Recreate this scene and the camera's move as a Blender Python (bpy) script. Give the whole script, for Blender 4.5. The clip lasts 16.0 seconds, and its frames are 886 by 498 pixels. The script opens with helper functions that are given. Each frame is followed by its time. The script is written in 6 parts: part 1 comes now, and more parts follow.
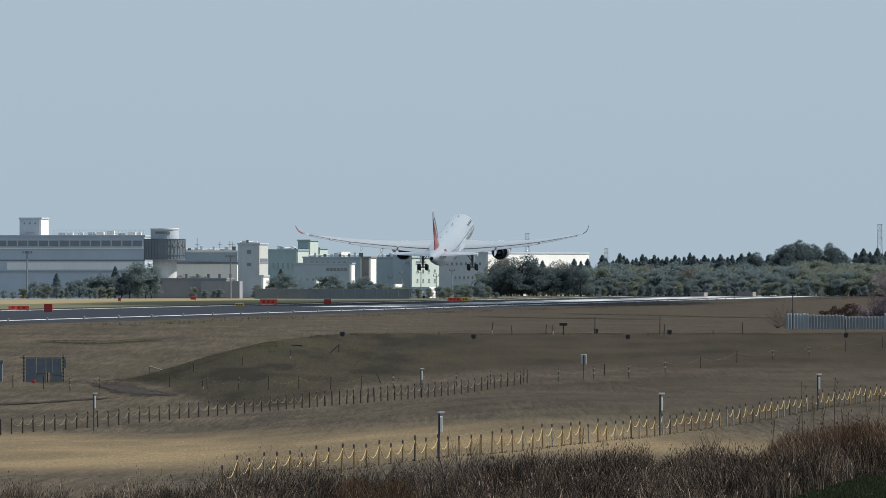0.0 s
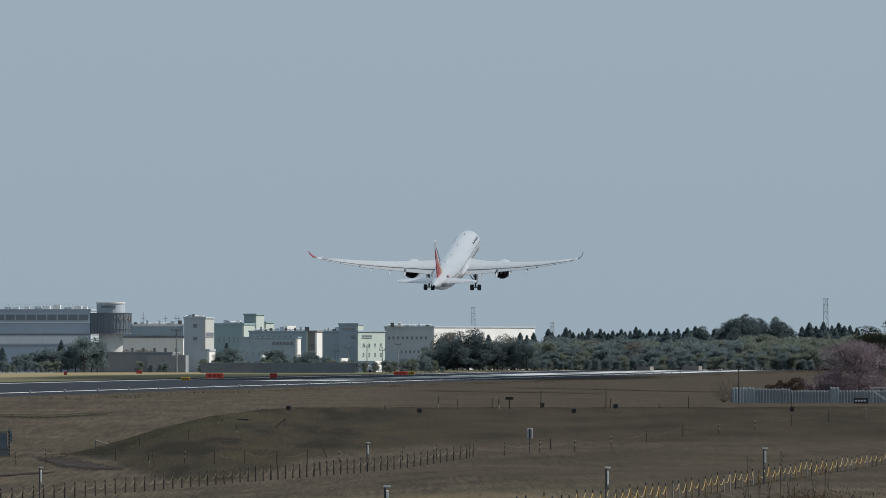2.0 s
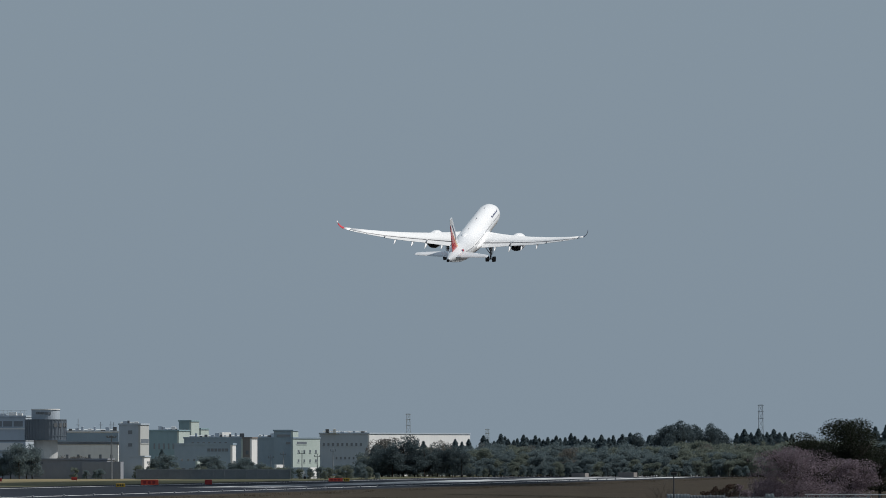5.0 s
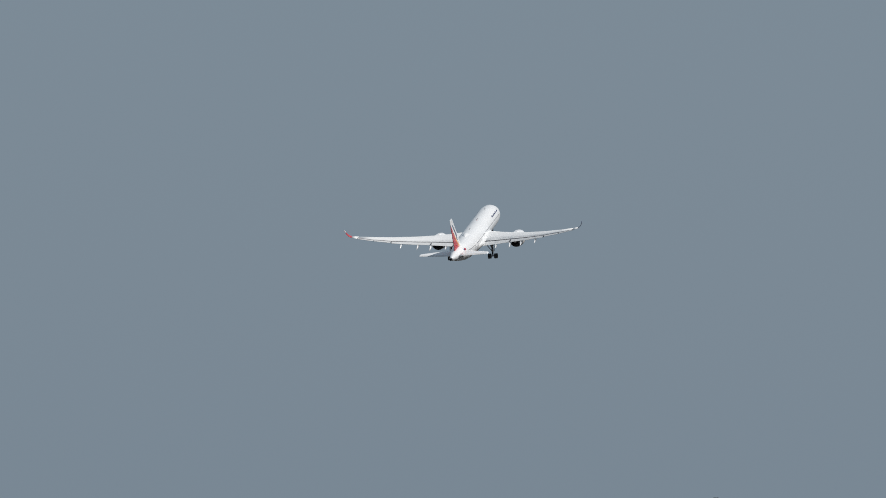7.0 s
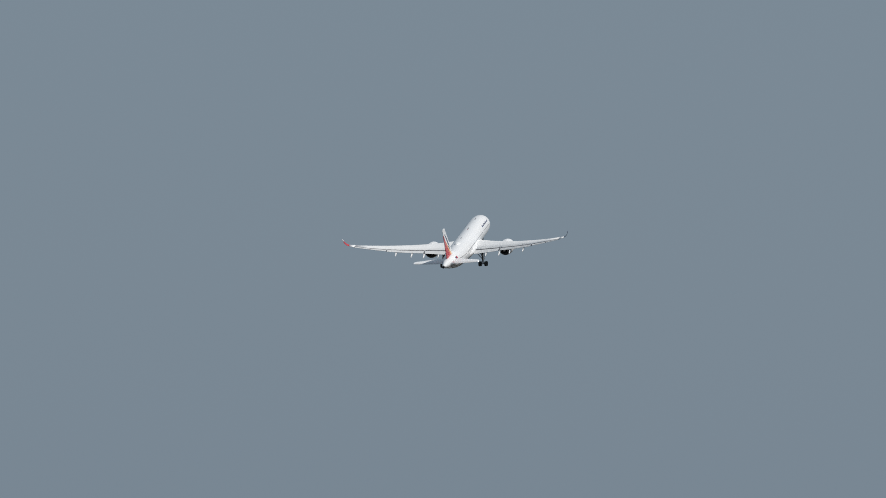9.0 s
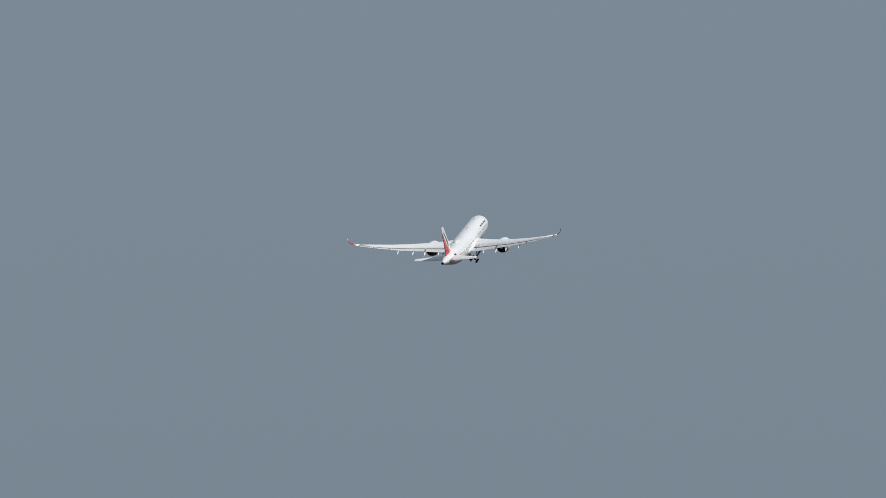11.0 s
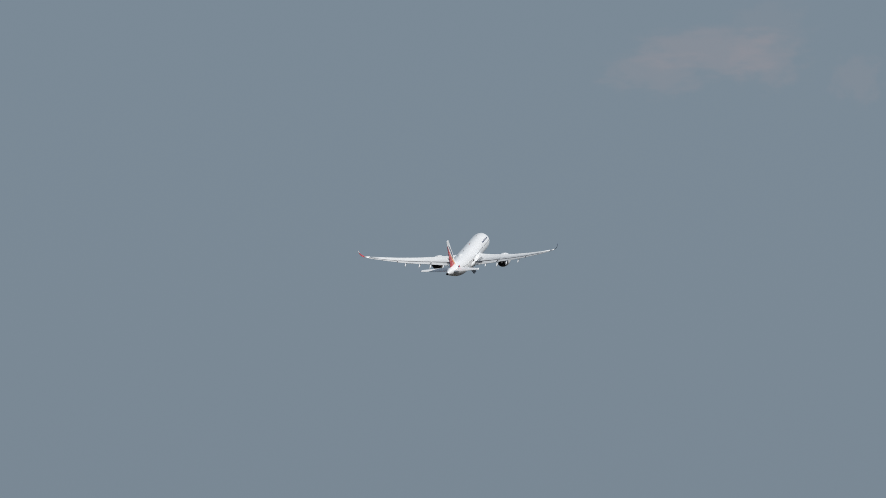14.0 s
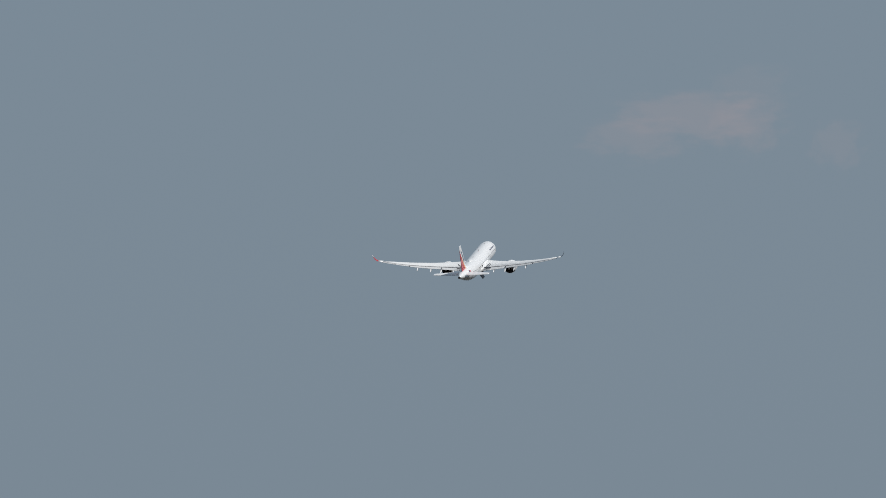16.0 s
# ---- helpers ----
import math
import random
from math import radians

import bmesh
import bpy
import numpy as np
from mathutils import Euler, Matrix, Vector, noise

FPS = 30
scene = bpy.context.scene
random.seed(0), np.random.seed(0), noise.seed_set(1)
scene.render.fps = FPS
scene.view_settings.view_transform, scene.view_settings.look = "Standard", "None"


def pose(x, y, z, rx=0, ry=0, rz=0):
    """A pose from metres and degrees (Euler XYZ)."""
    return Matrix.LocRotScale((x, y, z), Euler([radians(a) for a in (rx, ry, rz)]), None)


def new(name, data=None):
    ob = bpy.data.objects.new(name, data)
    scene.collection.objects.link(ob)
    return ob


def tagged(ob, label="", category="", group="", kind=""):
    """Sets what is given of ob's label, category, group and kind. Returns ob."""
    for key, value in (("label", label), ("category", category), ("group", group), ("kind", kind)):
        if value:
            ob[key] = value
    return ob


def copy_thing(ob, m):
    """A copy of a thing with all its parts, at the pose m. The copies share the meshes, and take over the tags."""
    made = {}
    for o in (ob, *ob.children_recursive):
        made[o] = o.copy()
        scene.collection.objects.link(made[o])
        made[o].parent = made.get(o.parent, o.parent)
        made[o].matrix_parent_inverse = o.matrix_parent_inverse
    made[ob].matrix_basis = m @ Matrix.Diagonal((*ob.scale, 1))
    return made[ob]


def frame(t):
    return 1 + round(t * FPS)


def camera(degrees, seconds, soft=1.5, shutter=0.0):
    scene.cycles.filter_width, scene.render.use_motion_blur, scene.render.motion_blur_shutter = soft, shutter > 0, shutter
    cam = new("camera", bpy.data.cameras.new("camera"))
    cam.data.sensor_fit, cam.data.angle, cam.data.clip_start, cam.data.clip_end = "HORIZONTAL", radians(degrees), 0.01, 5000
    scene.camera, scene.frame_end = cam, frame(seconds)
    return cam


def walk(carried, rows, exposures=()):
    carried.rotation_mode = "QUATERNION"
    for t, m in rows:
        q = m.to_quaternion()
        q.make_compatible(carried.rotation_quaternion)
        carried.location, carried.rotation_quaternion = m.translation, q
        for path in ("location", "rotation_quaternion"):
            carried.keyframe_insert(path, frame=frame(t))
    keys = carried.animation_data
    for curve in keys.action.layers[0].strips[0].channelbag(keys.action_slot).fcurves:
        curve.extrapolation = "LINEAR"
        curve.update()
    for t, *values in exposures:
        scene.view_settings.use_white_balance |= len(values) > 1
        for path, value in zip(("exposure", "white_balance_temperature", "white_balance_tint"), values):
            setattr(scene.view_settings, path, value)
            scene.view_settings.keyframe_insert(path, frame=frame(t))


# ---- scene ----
# ---------------------------------------------------------------- camera
# A tripod on a low rise beside the airfield; runway level is z = 0.
EYE = 5.3
U = 1 / 20000.0          # bearing and elevation step, radians (0.05 mrad)

# seconds, pan to the right and tilt up in degrees
CAMERA_ROWS = [
    (0.0, 0.0000, 0.1547),
    (0.5, 0.0516, 0.2378),
    (1.0, 0.1003, 0.3380),
    (1.5, 0.1748, 0.4383),
    (2.0, 0.2736, 0.5300),
    (2.5, 0.3552, 0.6331),
    (3.0, 0.4440, 0.7548),
    (3.5, 0.5056, 0.8737),
    (4.0, 0.5414, 0.9653),
    (4.5, 0.5787, 1.0083),
    (5.0, 0.6030, 1.0699),
    (5.2, 0.6159, 1.1114),
    (7.5, 0.8936, 1.6634),
    (8.0, 0.9529, 1.7834),
    (8.5, 1.0223, 1.8947),
    (9.0, 1.0841, 2.0066),
    (11.5, 1.3130, 2.4997),
    (12.0, 1.3420, 2.6349),
    (12.5, 1.3842, 2.7300),
    (13.0, 1.4357, 2.7967),
    (13.5, 1.4782, 2.8575),
    (14.0, 1.5157, 2.9557),
    (14.5, 1.5351, 3.0645),
    (15.0, 1.5674, 3.1526),
    (15.5, 1.5899, 3.2315),
    (16.0, 1.6187, 3.2845)]

EXPOSURES = [(0.0, 1.08, 6600, 10), (1.5, 0.90, 6600, 10), (2.5, 0.63, 6550, 10), (3.5, 0.42, 6450, 11),
             (5.0, 0.25, 6420, 11), (7.5, 0.05, 6400, 11), (11.5, 0.03, 6370, 11), (16.0, 0.04, 6350, 11)]

cam = camera(2 * math.degrees(math.atan(784 * U)), 16.0, soft=0.9)
walk(cam, [(t, pose(0, 0, EYE, 90 + tilt, 0, -pan)) for t, pan, tilt in CAMERA_ROWS], EXPOSURES)

# ---------------------------------------------------------------- light
SUN_AZ, SUN_EL = 90.0, 52.0     # degrees to the right of the first view, and up
sun_data = bpy.data.lights.new("sun", "SUN")
sun_data.energy, sun_data.angle, sun_data.color = 3.5, radians(0.6), (1.0, 0.95, 0.87)
sun = new("sun", sun_data)
sun_way = Vector((math.sin(radians(SUN_AZ)) * math.cos(radians(SUN_EL)),
                  math.cos(radians(SUN_AZ)) * math.cos(radians(SUN_EL)), math.sin(radians(SUN_EL))))
sun.matrix_world = Matrix.Translation((300, 200, 400)) @ sun_way.to_track_quat("Z", "Y").to_matrix().to_4x4()


def make_world():
    w = bpy.data.worlds.new("sky")
    scene.world = w
    w.use_nodes = True
    nt = w.node_tree
    nt.nodes.clear()
    out = nt.nodes.new("ShaderNodeOutputWorld")
    bg = nt.nodes.new("ShaderNodeBackground")
    sky = nt.nodes.new("ShaderNodeTexSky")
    sky.sky_type, sky.sun_disc = "NISHITA", False
    sky.sun_elevation, sky.sun_rotation = radians(SUN_EL), radians(SUN_AZ)
    sky.air_density, sky.dust_density, sky.ozone_density = 1.0, 2.0, 2.0
    scale = nt.nodes.new("ShaderNodeVectorMath")
    scale.operation = "SCALE"
    scale.inputs["Scale"].default_value = 0.05
    nt.links.new(sky.outputs[0], scale.inputs[0])
    # spring haze veil over the blue
    veil = nt.nodes.new("ShaderNodeMix")
    veil.data_type = "RGBA"
    veil.inputs[0].default_value = 0.88
    veil.inputs[7].default_value = (0.199, 0.255, 0.306, 1)
    nt.links.new(scale.outputs[0], veil.inputs[6])
    # thin cloud puffs
    geo = nt.nodes.new("ShaderNodeTexCoord")
    last = veil.outputs[2]
    for pan, tilt, wide, high, amount in CLOUDS:
        way = Vector((math.sin(radians(pan)) * math.cos(radians(tilt)), math.cos(radians(pan)) * math.cos(radians(tilt)), math.sin(radians(tilt))))
        sub = nt.nodes.new("ShaderNodeVectorMath")
        sub.operation = "SUBTRACT"
        sub.inputs[1].default_value = way
        nt.links.new(geo.outputs["Generated"], sub.inputs[0])
        mul = nt.nodes.new("ShaderNodeVectorMath")
        mul.operation = "MULTIPLY"
        mul.inputs[1].default_value = (1 / wide, 1 / wide, 1 / high)
        nt.links.new(sub.outputs[0], mul.inputs[0])
        wob = nt.nodes.new("ShaderNodeTexNoise")
        wob.inputs["Scale"].default_value, wob.inputs["Detail"].default_value = 2.2, 6
        nt.links.new(mul.outputs[0], wob.inputs["Vector"])
        length = nt.nodes.new("ShaderNodeVectorMath")
        length.operation = "LENGTH"
        nt.links.new(mul.outputs[0], length.inputs[0])
        add = nt.nodes.new("ShaderNodeMath")
        add.operation = "MULTIPLY_ADD"
        add.inputs[1].default_value, add.inputs[2].default_value = 1.5, -0.75
        nt.links.new(wob.outputs[0], add.inputs[0])
        s = nt.nodes.new("ShaderNodeMath")
        nt.links.new(length.outputs["Value"], s.inputs[0])
        nt.links.new(add.outputs[0], s.inputs[1])
        ramp = nt.nodes.new("ShaderNodeMapRange")
        ramp.interpolation_type = "SMOOTHSTEP"
        ramp.inputs["From Min"].default_value, ramp.inputs["From Max"].default_value = 1.05, 0.35
        ramp.inputs["To Max"].default_value = amount
        nt.links.new(s.outputs[0], ramp.inputs["Value"])
        mix = nt.nodes.new("ShaderNodeMix")
        mix.data_type = "RGBA"
        mix.inputs[7].default_value = (0.45, 0.338, 0.325, 1)
        nt.links.new(ramp.outputs[0], mix.inputs[0])
        nt.links.new(last, mix.inputs[6])
        last = mix.outputs[2]
    nt.links.new(last, bg.inputs["Color"])
    bg.inputs["Strength"].default_value = 1.0
    nt.links.new(bg.outputs[0], out.inputs["Surface"])


# pan, tilt (degrees), half width and half height (radians), share
CLOUDS = [(2.880, 3.960, 0.0080, 0.0026, 0.16), (2.600, 3.845, 0.0056, 0.0023, 0.11), (3.154, 3.905, 0.0040, 0.0029, 0.11), (3.620, 3.810, 0.0028, 0.0027, 0.08), (3.183, 4.090, 0.0044, 0.0028, 0.05)]
make_world()


# ---------------------------------------------------------------- materials
def material(name, base, rough=0.7, metal=0.0, alt=None, scale=1.0, fine=None, bump=0.0, spec=0.5, island=0.0, coat=0.0, stretch=None, share=(0.35, 0.65), hue=None, trans=0.0, rare=2.0):
    """A surface in two colours mixed by coarse and fine noise in metres, with relief and variation from piece to piece."""
    m = bpy.data.materials.new(name)
    m.use_nodes = True
    nt = m.node_tree
    b = nt.nodes["Principled BSDF"]
    b.inputs["Roughness"].default_value, b.inputs["Metallic"].default_value = rough, metal
    b.inputs["Specular IOR Level"].default_value = spec
    b.inputs["Coat Weight"].default_value = coat
    b.inputs["Coat Roughness"].default_value = 0.08
    alt = alt or tuple(c * 0.8 for c in base)
    geo = nt.nodes.new("ShaderNodeTexCoord")
    vec = geo.outputs["Object"]
    if stretch:
        mp = nt.nodes.new("ShaderNodeMapping")
        mp.inputs["Scale"].default_value = stretch
        nt.links.new(vec, mp.inputs["Vector"])
        vec = mp.outputs[0]
    n1 = nt.nodes.new("ShaderNodeTexNoise")
    n1.inputs["Scale"].default_value, n1.inputs["Detail"].default_value = 1 / scale, 5
    n2 = nt.nodes.new("ShaderNodeTexNoise")
    n2.inputs["Scale"].default_value, n2.inputs["Detail"].default_value = 1 / (fine or scale * 0.12), 3
    for n in (n1, n2):
        nt.links.new(vec, n.inputs["Vector"])
    avg = nt.nodes.new("ShaderNodeMath")
    avg.operation = "MULTIPLY_ADD"
    avg.inputs[1].default_value = 0.4
    nt.links.new(n2.outputs[0], avg.inputs[0])
    half = nt.nodes.new("ShaderNodeMath")
    half.operation = "MULTIPLY"
    half.inputs[1].default_value = 0.6
    nt.links.new(n1.outputs[0], half.inputs[0])
    nt.links.new(half.outputs[0], avg.inputs[2])
    rng = nt.nodes.new("ShaderNodeMapRange")
    rng.inputs["From Min"].default_value, rng.inputs["From Max"].default_value = share
    nt.links.new(avg.outputs[0], rng.inputs["Value"])
    mix = nt.nodes.new("ShaderNodeMix")
    mix.data_type = "RGBA"
    mix.inputs[6].default_value, mix.inputs[7].default_value = (*base, 1), (*alt, 1)
    nt.links.new(rng.outputs[0], mix.inputs[0])
    col = mix.outputs[2]
    if island:
        g = nt.nodes.new("ShaderNodeNewGeometry")
        if hue:
            hmix = nt.nodes.new("ShaderNodeMix")
            hmix.data_type = "RGBA"
            hmix.inputs[7].default_value = (*hue, 1)
            hr = nt.nodes.new("ShaderNodeMath")
            hr.operation = "POWER"
            hr.inputs[1].default_value = rare
            nt.links.new(g.outputs["Random Per Island"], hr.inputs[0])
            nt.links.new(hr.outputs[0], hmix.inputs[0])
            nt.links.new(col, hmix.inputs[6])
            col = hmix.outputs[2]
        hsv = nt.nodes.new("ShaderNodeHueSaturation")
        vr = nt.nodes.new("ShaderNodeMapRange")
        vr.inputs["To Min"].default_value, vr.inputs["To Max"].default_value = 1 - island, 1 + island
        wn = nt.nodes.new("ShaderNodeTexWhiteNoise")
        wn.noise_dimensions = "1D"
        nt.links.new(g.outputs["Random Per Island"], wn.inputs["W"])
        nt.links.new(wn.outputs["Value"], vr.inputs["Value"])
        nt.links.new(vr.outputs[0], hsv.inputs["Value"])
        nt.links.new(col, hsv.inputs["Color"])
        col = hsv.outputs[0]
    nt.links.new(col, b.inputs["Base Color"])
    if trans:                                    # thin leaves let light through
        tr = nt.nodes.new("ShaderNodeBsdfTranslucent")
        nt.links.new(col, tr.inputs["Color"])
        blend = nt.nodes.new("ShaderNodeMixShader")
        blend.inputs[0].default_value = trans
        nt.links.new(b.outputs[0], blend.inputs[1])
        nt.links.new(tr.outputs[0], blend.inputs[2])
        nt.links.new(blend.outputs[0], nt.nodes["Material Output"].inputs["Surface"])
    if bump:
        bp = nt.nodes.new("ShaderNodeBump")
        bp.inputs["Strength"].default_value, bp.inputs["Distance"].default_value = min(1.0, bump), max(0.02, bump * 0.1)
        nt.links.new(n2.outputs[0], bp.inputs["Height"])
        nt.links.new(bp.outputs[0], b.inputs["Normal"])
    return m


WHITE = material("aircraft_white", (0.85, 0.86, 0.87), 0.32, alt=(0.81, 0.82, 0.84), scale=5.0, coat=0.4)
WING = material("aircraft_wing_grey", (0.78, 0.79, 0.80), 0.45, alt=(0.72, 0.73, 0.74), scale=3.0, stretch=(1, 0.25, 1))
FLAPM = material("aircraft_flap_grey", (0.64, 0.65, 0.66), 0.5, alt=(0.56, 0.57, 0.58), scale=1.6)
SEAM = material("hinge_gap_shade", (0.08, 0.084, 0.095), 0.7, alt=(0.14, 0.143, 0.155), scale=0.8)
RED = material("livery_red", (0.55, 0.025, 0.03), 0.3, alt=(0.48, 0.02, 0.03), scale=3.0, coat=0.4)
NAVY = material("livery_navy", (0.02, 0.03, 0.10), 0.3, alt=(0.03, 0.04, 0.12), scale=3.0, coat=0.4)
YELLOW = material("livery_yellow", (0.85, 0.36, 0.04), 0.3, alt=(0.78, 0.30, 0.03), scale=3.0, coat=0.4)
DARKM = material("engine_dark_metal", (0.012, 0.013, 0.018), 0.7, 0.0, alt=(0.018, 0.019, 0.024), scale=0.8)
STEEL = material("gear_steel", (0.22, 0.23, 0.25), 0.45, 0.5, alt=(0.12, 0.12, 0.14), scale=0.6)
RUBBER = material("tyre_rubber", (0.018, 0.018, 0.020), 0.8, alt=(0.03, 0.03, 0.03), scale=0.5)
GLASSD = material("cabin_window_dark", (0.03, 0.035, 0.05), 0.12, alt=(0.05, 0.055, 0.07), scale=1.0)
PANELG = material("panel_line_grey", (0.25, 0.26, 0.28), 0.5, alt=(0.32, 0.33, 0.35), scale=1.0)
ASPHALT = material("asphalt_bluegrey", (0.025, 0.030, 0.039), 0.8, alt=(0.017, 0.020, 0.027), scale=14.0, fine=0.7, spec=0.02)
SHOULDER = material("asphalt_dark_shoulder", (0.026, 0.028, 0.032), 0.85, alt=(0.032, 0.032, 0.033), scale=9.0, fine=0.6, spec=0.02)
# Pale streaks paint the mirage's sky glare over the far asphalt.
MIRAGE = material("painted_mirage_glare", (0.50, 0.52, 0.53), 0.7, alt=(0.05, 0.055, 0.065), scale=22.0, fine=5.0, stretch=(1.0, 0.06, 1), share=(0.40, 0.56), spec=0.2)
PAINT = material("runway_white_paint", (0.78, 0.79, 0.80), 0.55, alt=(0.5, 0.52, 0.54), scale=6.0, fine=0.7)
PALEPAVE = material("taxiway_grey", (0.13, 0.14, 0.15), 0.8, alt=(0.10, 0.105, 0.115), scale=12.0, spec=0.02)
STRAWSTRIP = material("dry_verge", (0.185, 0.155, 0.088), 0.9, alt=(0.135, 0.118, 0.070), scale=10.0, spec=0.1)
GREENSTRIP = material("green_verge", (0.065, 0.072, 0.040), 0.9, alt=(0.085, 0.08, 0.05), scale=14.0, spec=0.1)


def part(name, bm, mat, parent=None, label="", smooth=False):
    me = bpy.data.meshes.new(name)
    bmesh.ops.recalc_face_normals(bm, faces=bm.faces[:])
    bm.to_mesh(me)
    bm.free()
    if smooth:
        me.shade_smooth()
    me.materials.append(mat)
    ob = new(name, me)
    if parent:
        ob.parent = parent
    if label:
        ob["label"] = label
    return ob


def thing(name, label, category, at=None, group="", kind=""):
    ob = tagged(new(name), label, category, group, kind)
    if at is not None:
        ob.matrix_basis = at
    return ob


def add_box(bm, x0, x1, y0, y1, z0, z1, m=None, bevel=0.0):
    v = [bm.verts.new((x, y, z)) for z in (z0, z1) for x, y in ((x0, y0), (x1, y0), (x1, y1), (x0, y1))]
    fs = [bm.faces.new([v[i] for i in f]) for f in ((3, 2, 1, 0), (4, 5, 6, 7), (0, 1, 5, 4), (1, 2, 6, 5), (2, 3, 7, 6), (3, 0, 4, 7))]
    if bevel:
        es = list({e for f in fs for e in f.edges})
        r = bmesh.ops.bevel(bm, geom=es, offset=bevel, segments=1, affect="EDGES")
        v = list({w for f in r["faces"] for w in f.verts} | {w for w in v if w.is_valid})
    if m is not None:
        for w in v:
            w.co = m @ w.co
    return v


def add_tube(bm, pts, radii, sides=8, caps=True):
    """A tapered round bar along points."""
    rings = []
    pts = [Vector(p) for p in pts]
    for i, p in enumerate(pts):
        d = (pts[min(i + 1, len(pts) - 1)] - pts[max(i - 1, 0)]).normalized()
        a = d.orthogonal().normalized() if abs(d.z) > 0.99 or i == 0 else (a - d * a.dot(d)).normalized()
        b = d.cross(a)
        r = radii[i] if hasattr(radii, "__len__") else radii
        rings.append([bm.verts.new(p + (a * math.cos(k * 2 * math.pi / sides) + b * math.sin(k * 2 * math.pi / sides)) * r) for k in range(sides)])
    for q, s in zip(rings, rings[1:]):
        for k in range(sides):
            bm.faces.new((q[k], q[(k + 1) % sides], s[(k + 1) % sides], s[k]))
    if caps:
        bm.faces.new(rings[0][::-1])
        bm.faces.new(rings[-1])


def add_loft(bm, rings, close=True, caps=True):
    """Skin over rings of equal counts."""
    vs = [[bm.verts.new(p) for p in r] for r in rings]
    n = len(vs[0])
    for q, s in zip(vs, vs[1:]):
        for k in range(n if close else n - 1):
            bm.faces.new((q[k], q[(k + 1) % n], s[(k + 1) % n], s[k]))
    if caps and close:
        bm.faces.new(vs[0][::-1])
        bm.faces.new(vs[-1])


# ---------------------------------------------------------------- ground
def smooth(a, b, x):
    t = min(1.0, max(0.0, (x - a) / (b - a)))
    return t * t * (3 - 2 * t)


def lerp_table(table, x):
    if x <= table[0][0]:
        return table[0][1]
    for (a, p), (b, q) in zip(table, table[1:]):
        if x <= b:
            return p + (q - p) * (x - a) / (b - a)
    return table[-1][1]


# distance, height: the hollow on the west side, the slope on the east side
HOLLOW = [(0, 3.7), (60, 3.0), (150, 1.0), (250, -1.6), (330, -2.0), (390, -1.8), (500, -2.6), (677, -3.84), (800, -3.72), (930, -3.07), (1030, -2.17), (1150, -1.0), (1250, -0.4), (1330, 0.0)]
RISE = [(0, 3.7), (60, 3.1), (150, 1.6), (250, 0.1), (330, -0.9), (390, -1.55), (450, -1.6), (650, -1.6), (720, -2.2), (800, -2.65), (840, -2.6), (900, -2.35), (1330, 0.0)]
# bearing, plateau edge height and its distance
EDGE_Z = [(-620, -3.3), (-534, -2.75), (-484, -2.2), (-384, -0.95), (-304, -0.2), (-224, 0.04), (-144, 0.06), (200, 0.08), (900, 0.1)]
EDGE_D = [(-620, 925), (-534, 945), (-484, 960), (-384, 985), (-304, 1020), (-224, 1060), (-144, 1100), (900, 1110)]


def ground_z(x, y):
    return ground_at(x, y)[0]


def ground_at(x, y):
    """Height, and how far the bank's longer grass, darkened with its shade, covers the place."""
    bank_grass = 0.0
    d = max(1.0, math.hypot(x, y))
    if d >= 1420:
        return 0.0, 0.0
    u = x / max(y, 1.0) / U if y > 1 else math.copysign(2000, x)
    u = max(-1400, min(1400, u))
    e = smooth(-520, 220, u)
    z = lerp_table(HOLLOW, d) * (1 - e) + lerp_table(RISE, d) * e
    if d < 390:      # bank falls to the west in front of the rope fence
        z += (smooth(-300, 800, u) - 0.55) * 1.1 * smooth(390, 330, d) * smooth(60, 250, d)
    if u > -700 and d > 700:
        top, at = lerp_table(EDGE_Z, u), lerp_table(EDGE_D, u)
        if d < at:
            bank = top - (at - d) * 0.0125 - 0.25 * smooth(0, 60, at - d)
        else:
            bank = top * smooth(1400, 1150, d) - (d - at) * 0.016 * smooth(-120, -330, u)
        soft = 0.12
        h = max(0.0, min(1.0, 0.5 + 0.5 * (bank - z) / soft))
        z = z * (1 - h) + bank * h + soft * h * (1 - h) * 0.5
        bank_grass = h * smooth(at + 12, at - 8, d)
    # gentle unevenness
    z += (noise.noise(Vector((x * 0.02, y * 0.012, 3.1))) * 0.10 + noise.noise(Vector((x * 0.15, y * 0.05, 7.7))) * 0.025) * smooth(1400, 1000, d)
    return z, bank_grass


def X(u, d):
    return u * U * d


def Z(e, d):
    return EYE + e * U * d


def site(u, d, sink=0.0):
    x = X(u, d)
    return Vector((x, d, ground_z(x, d) - sink))


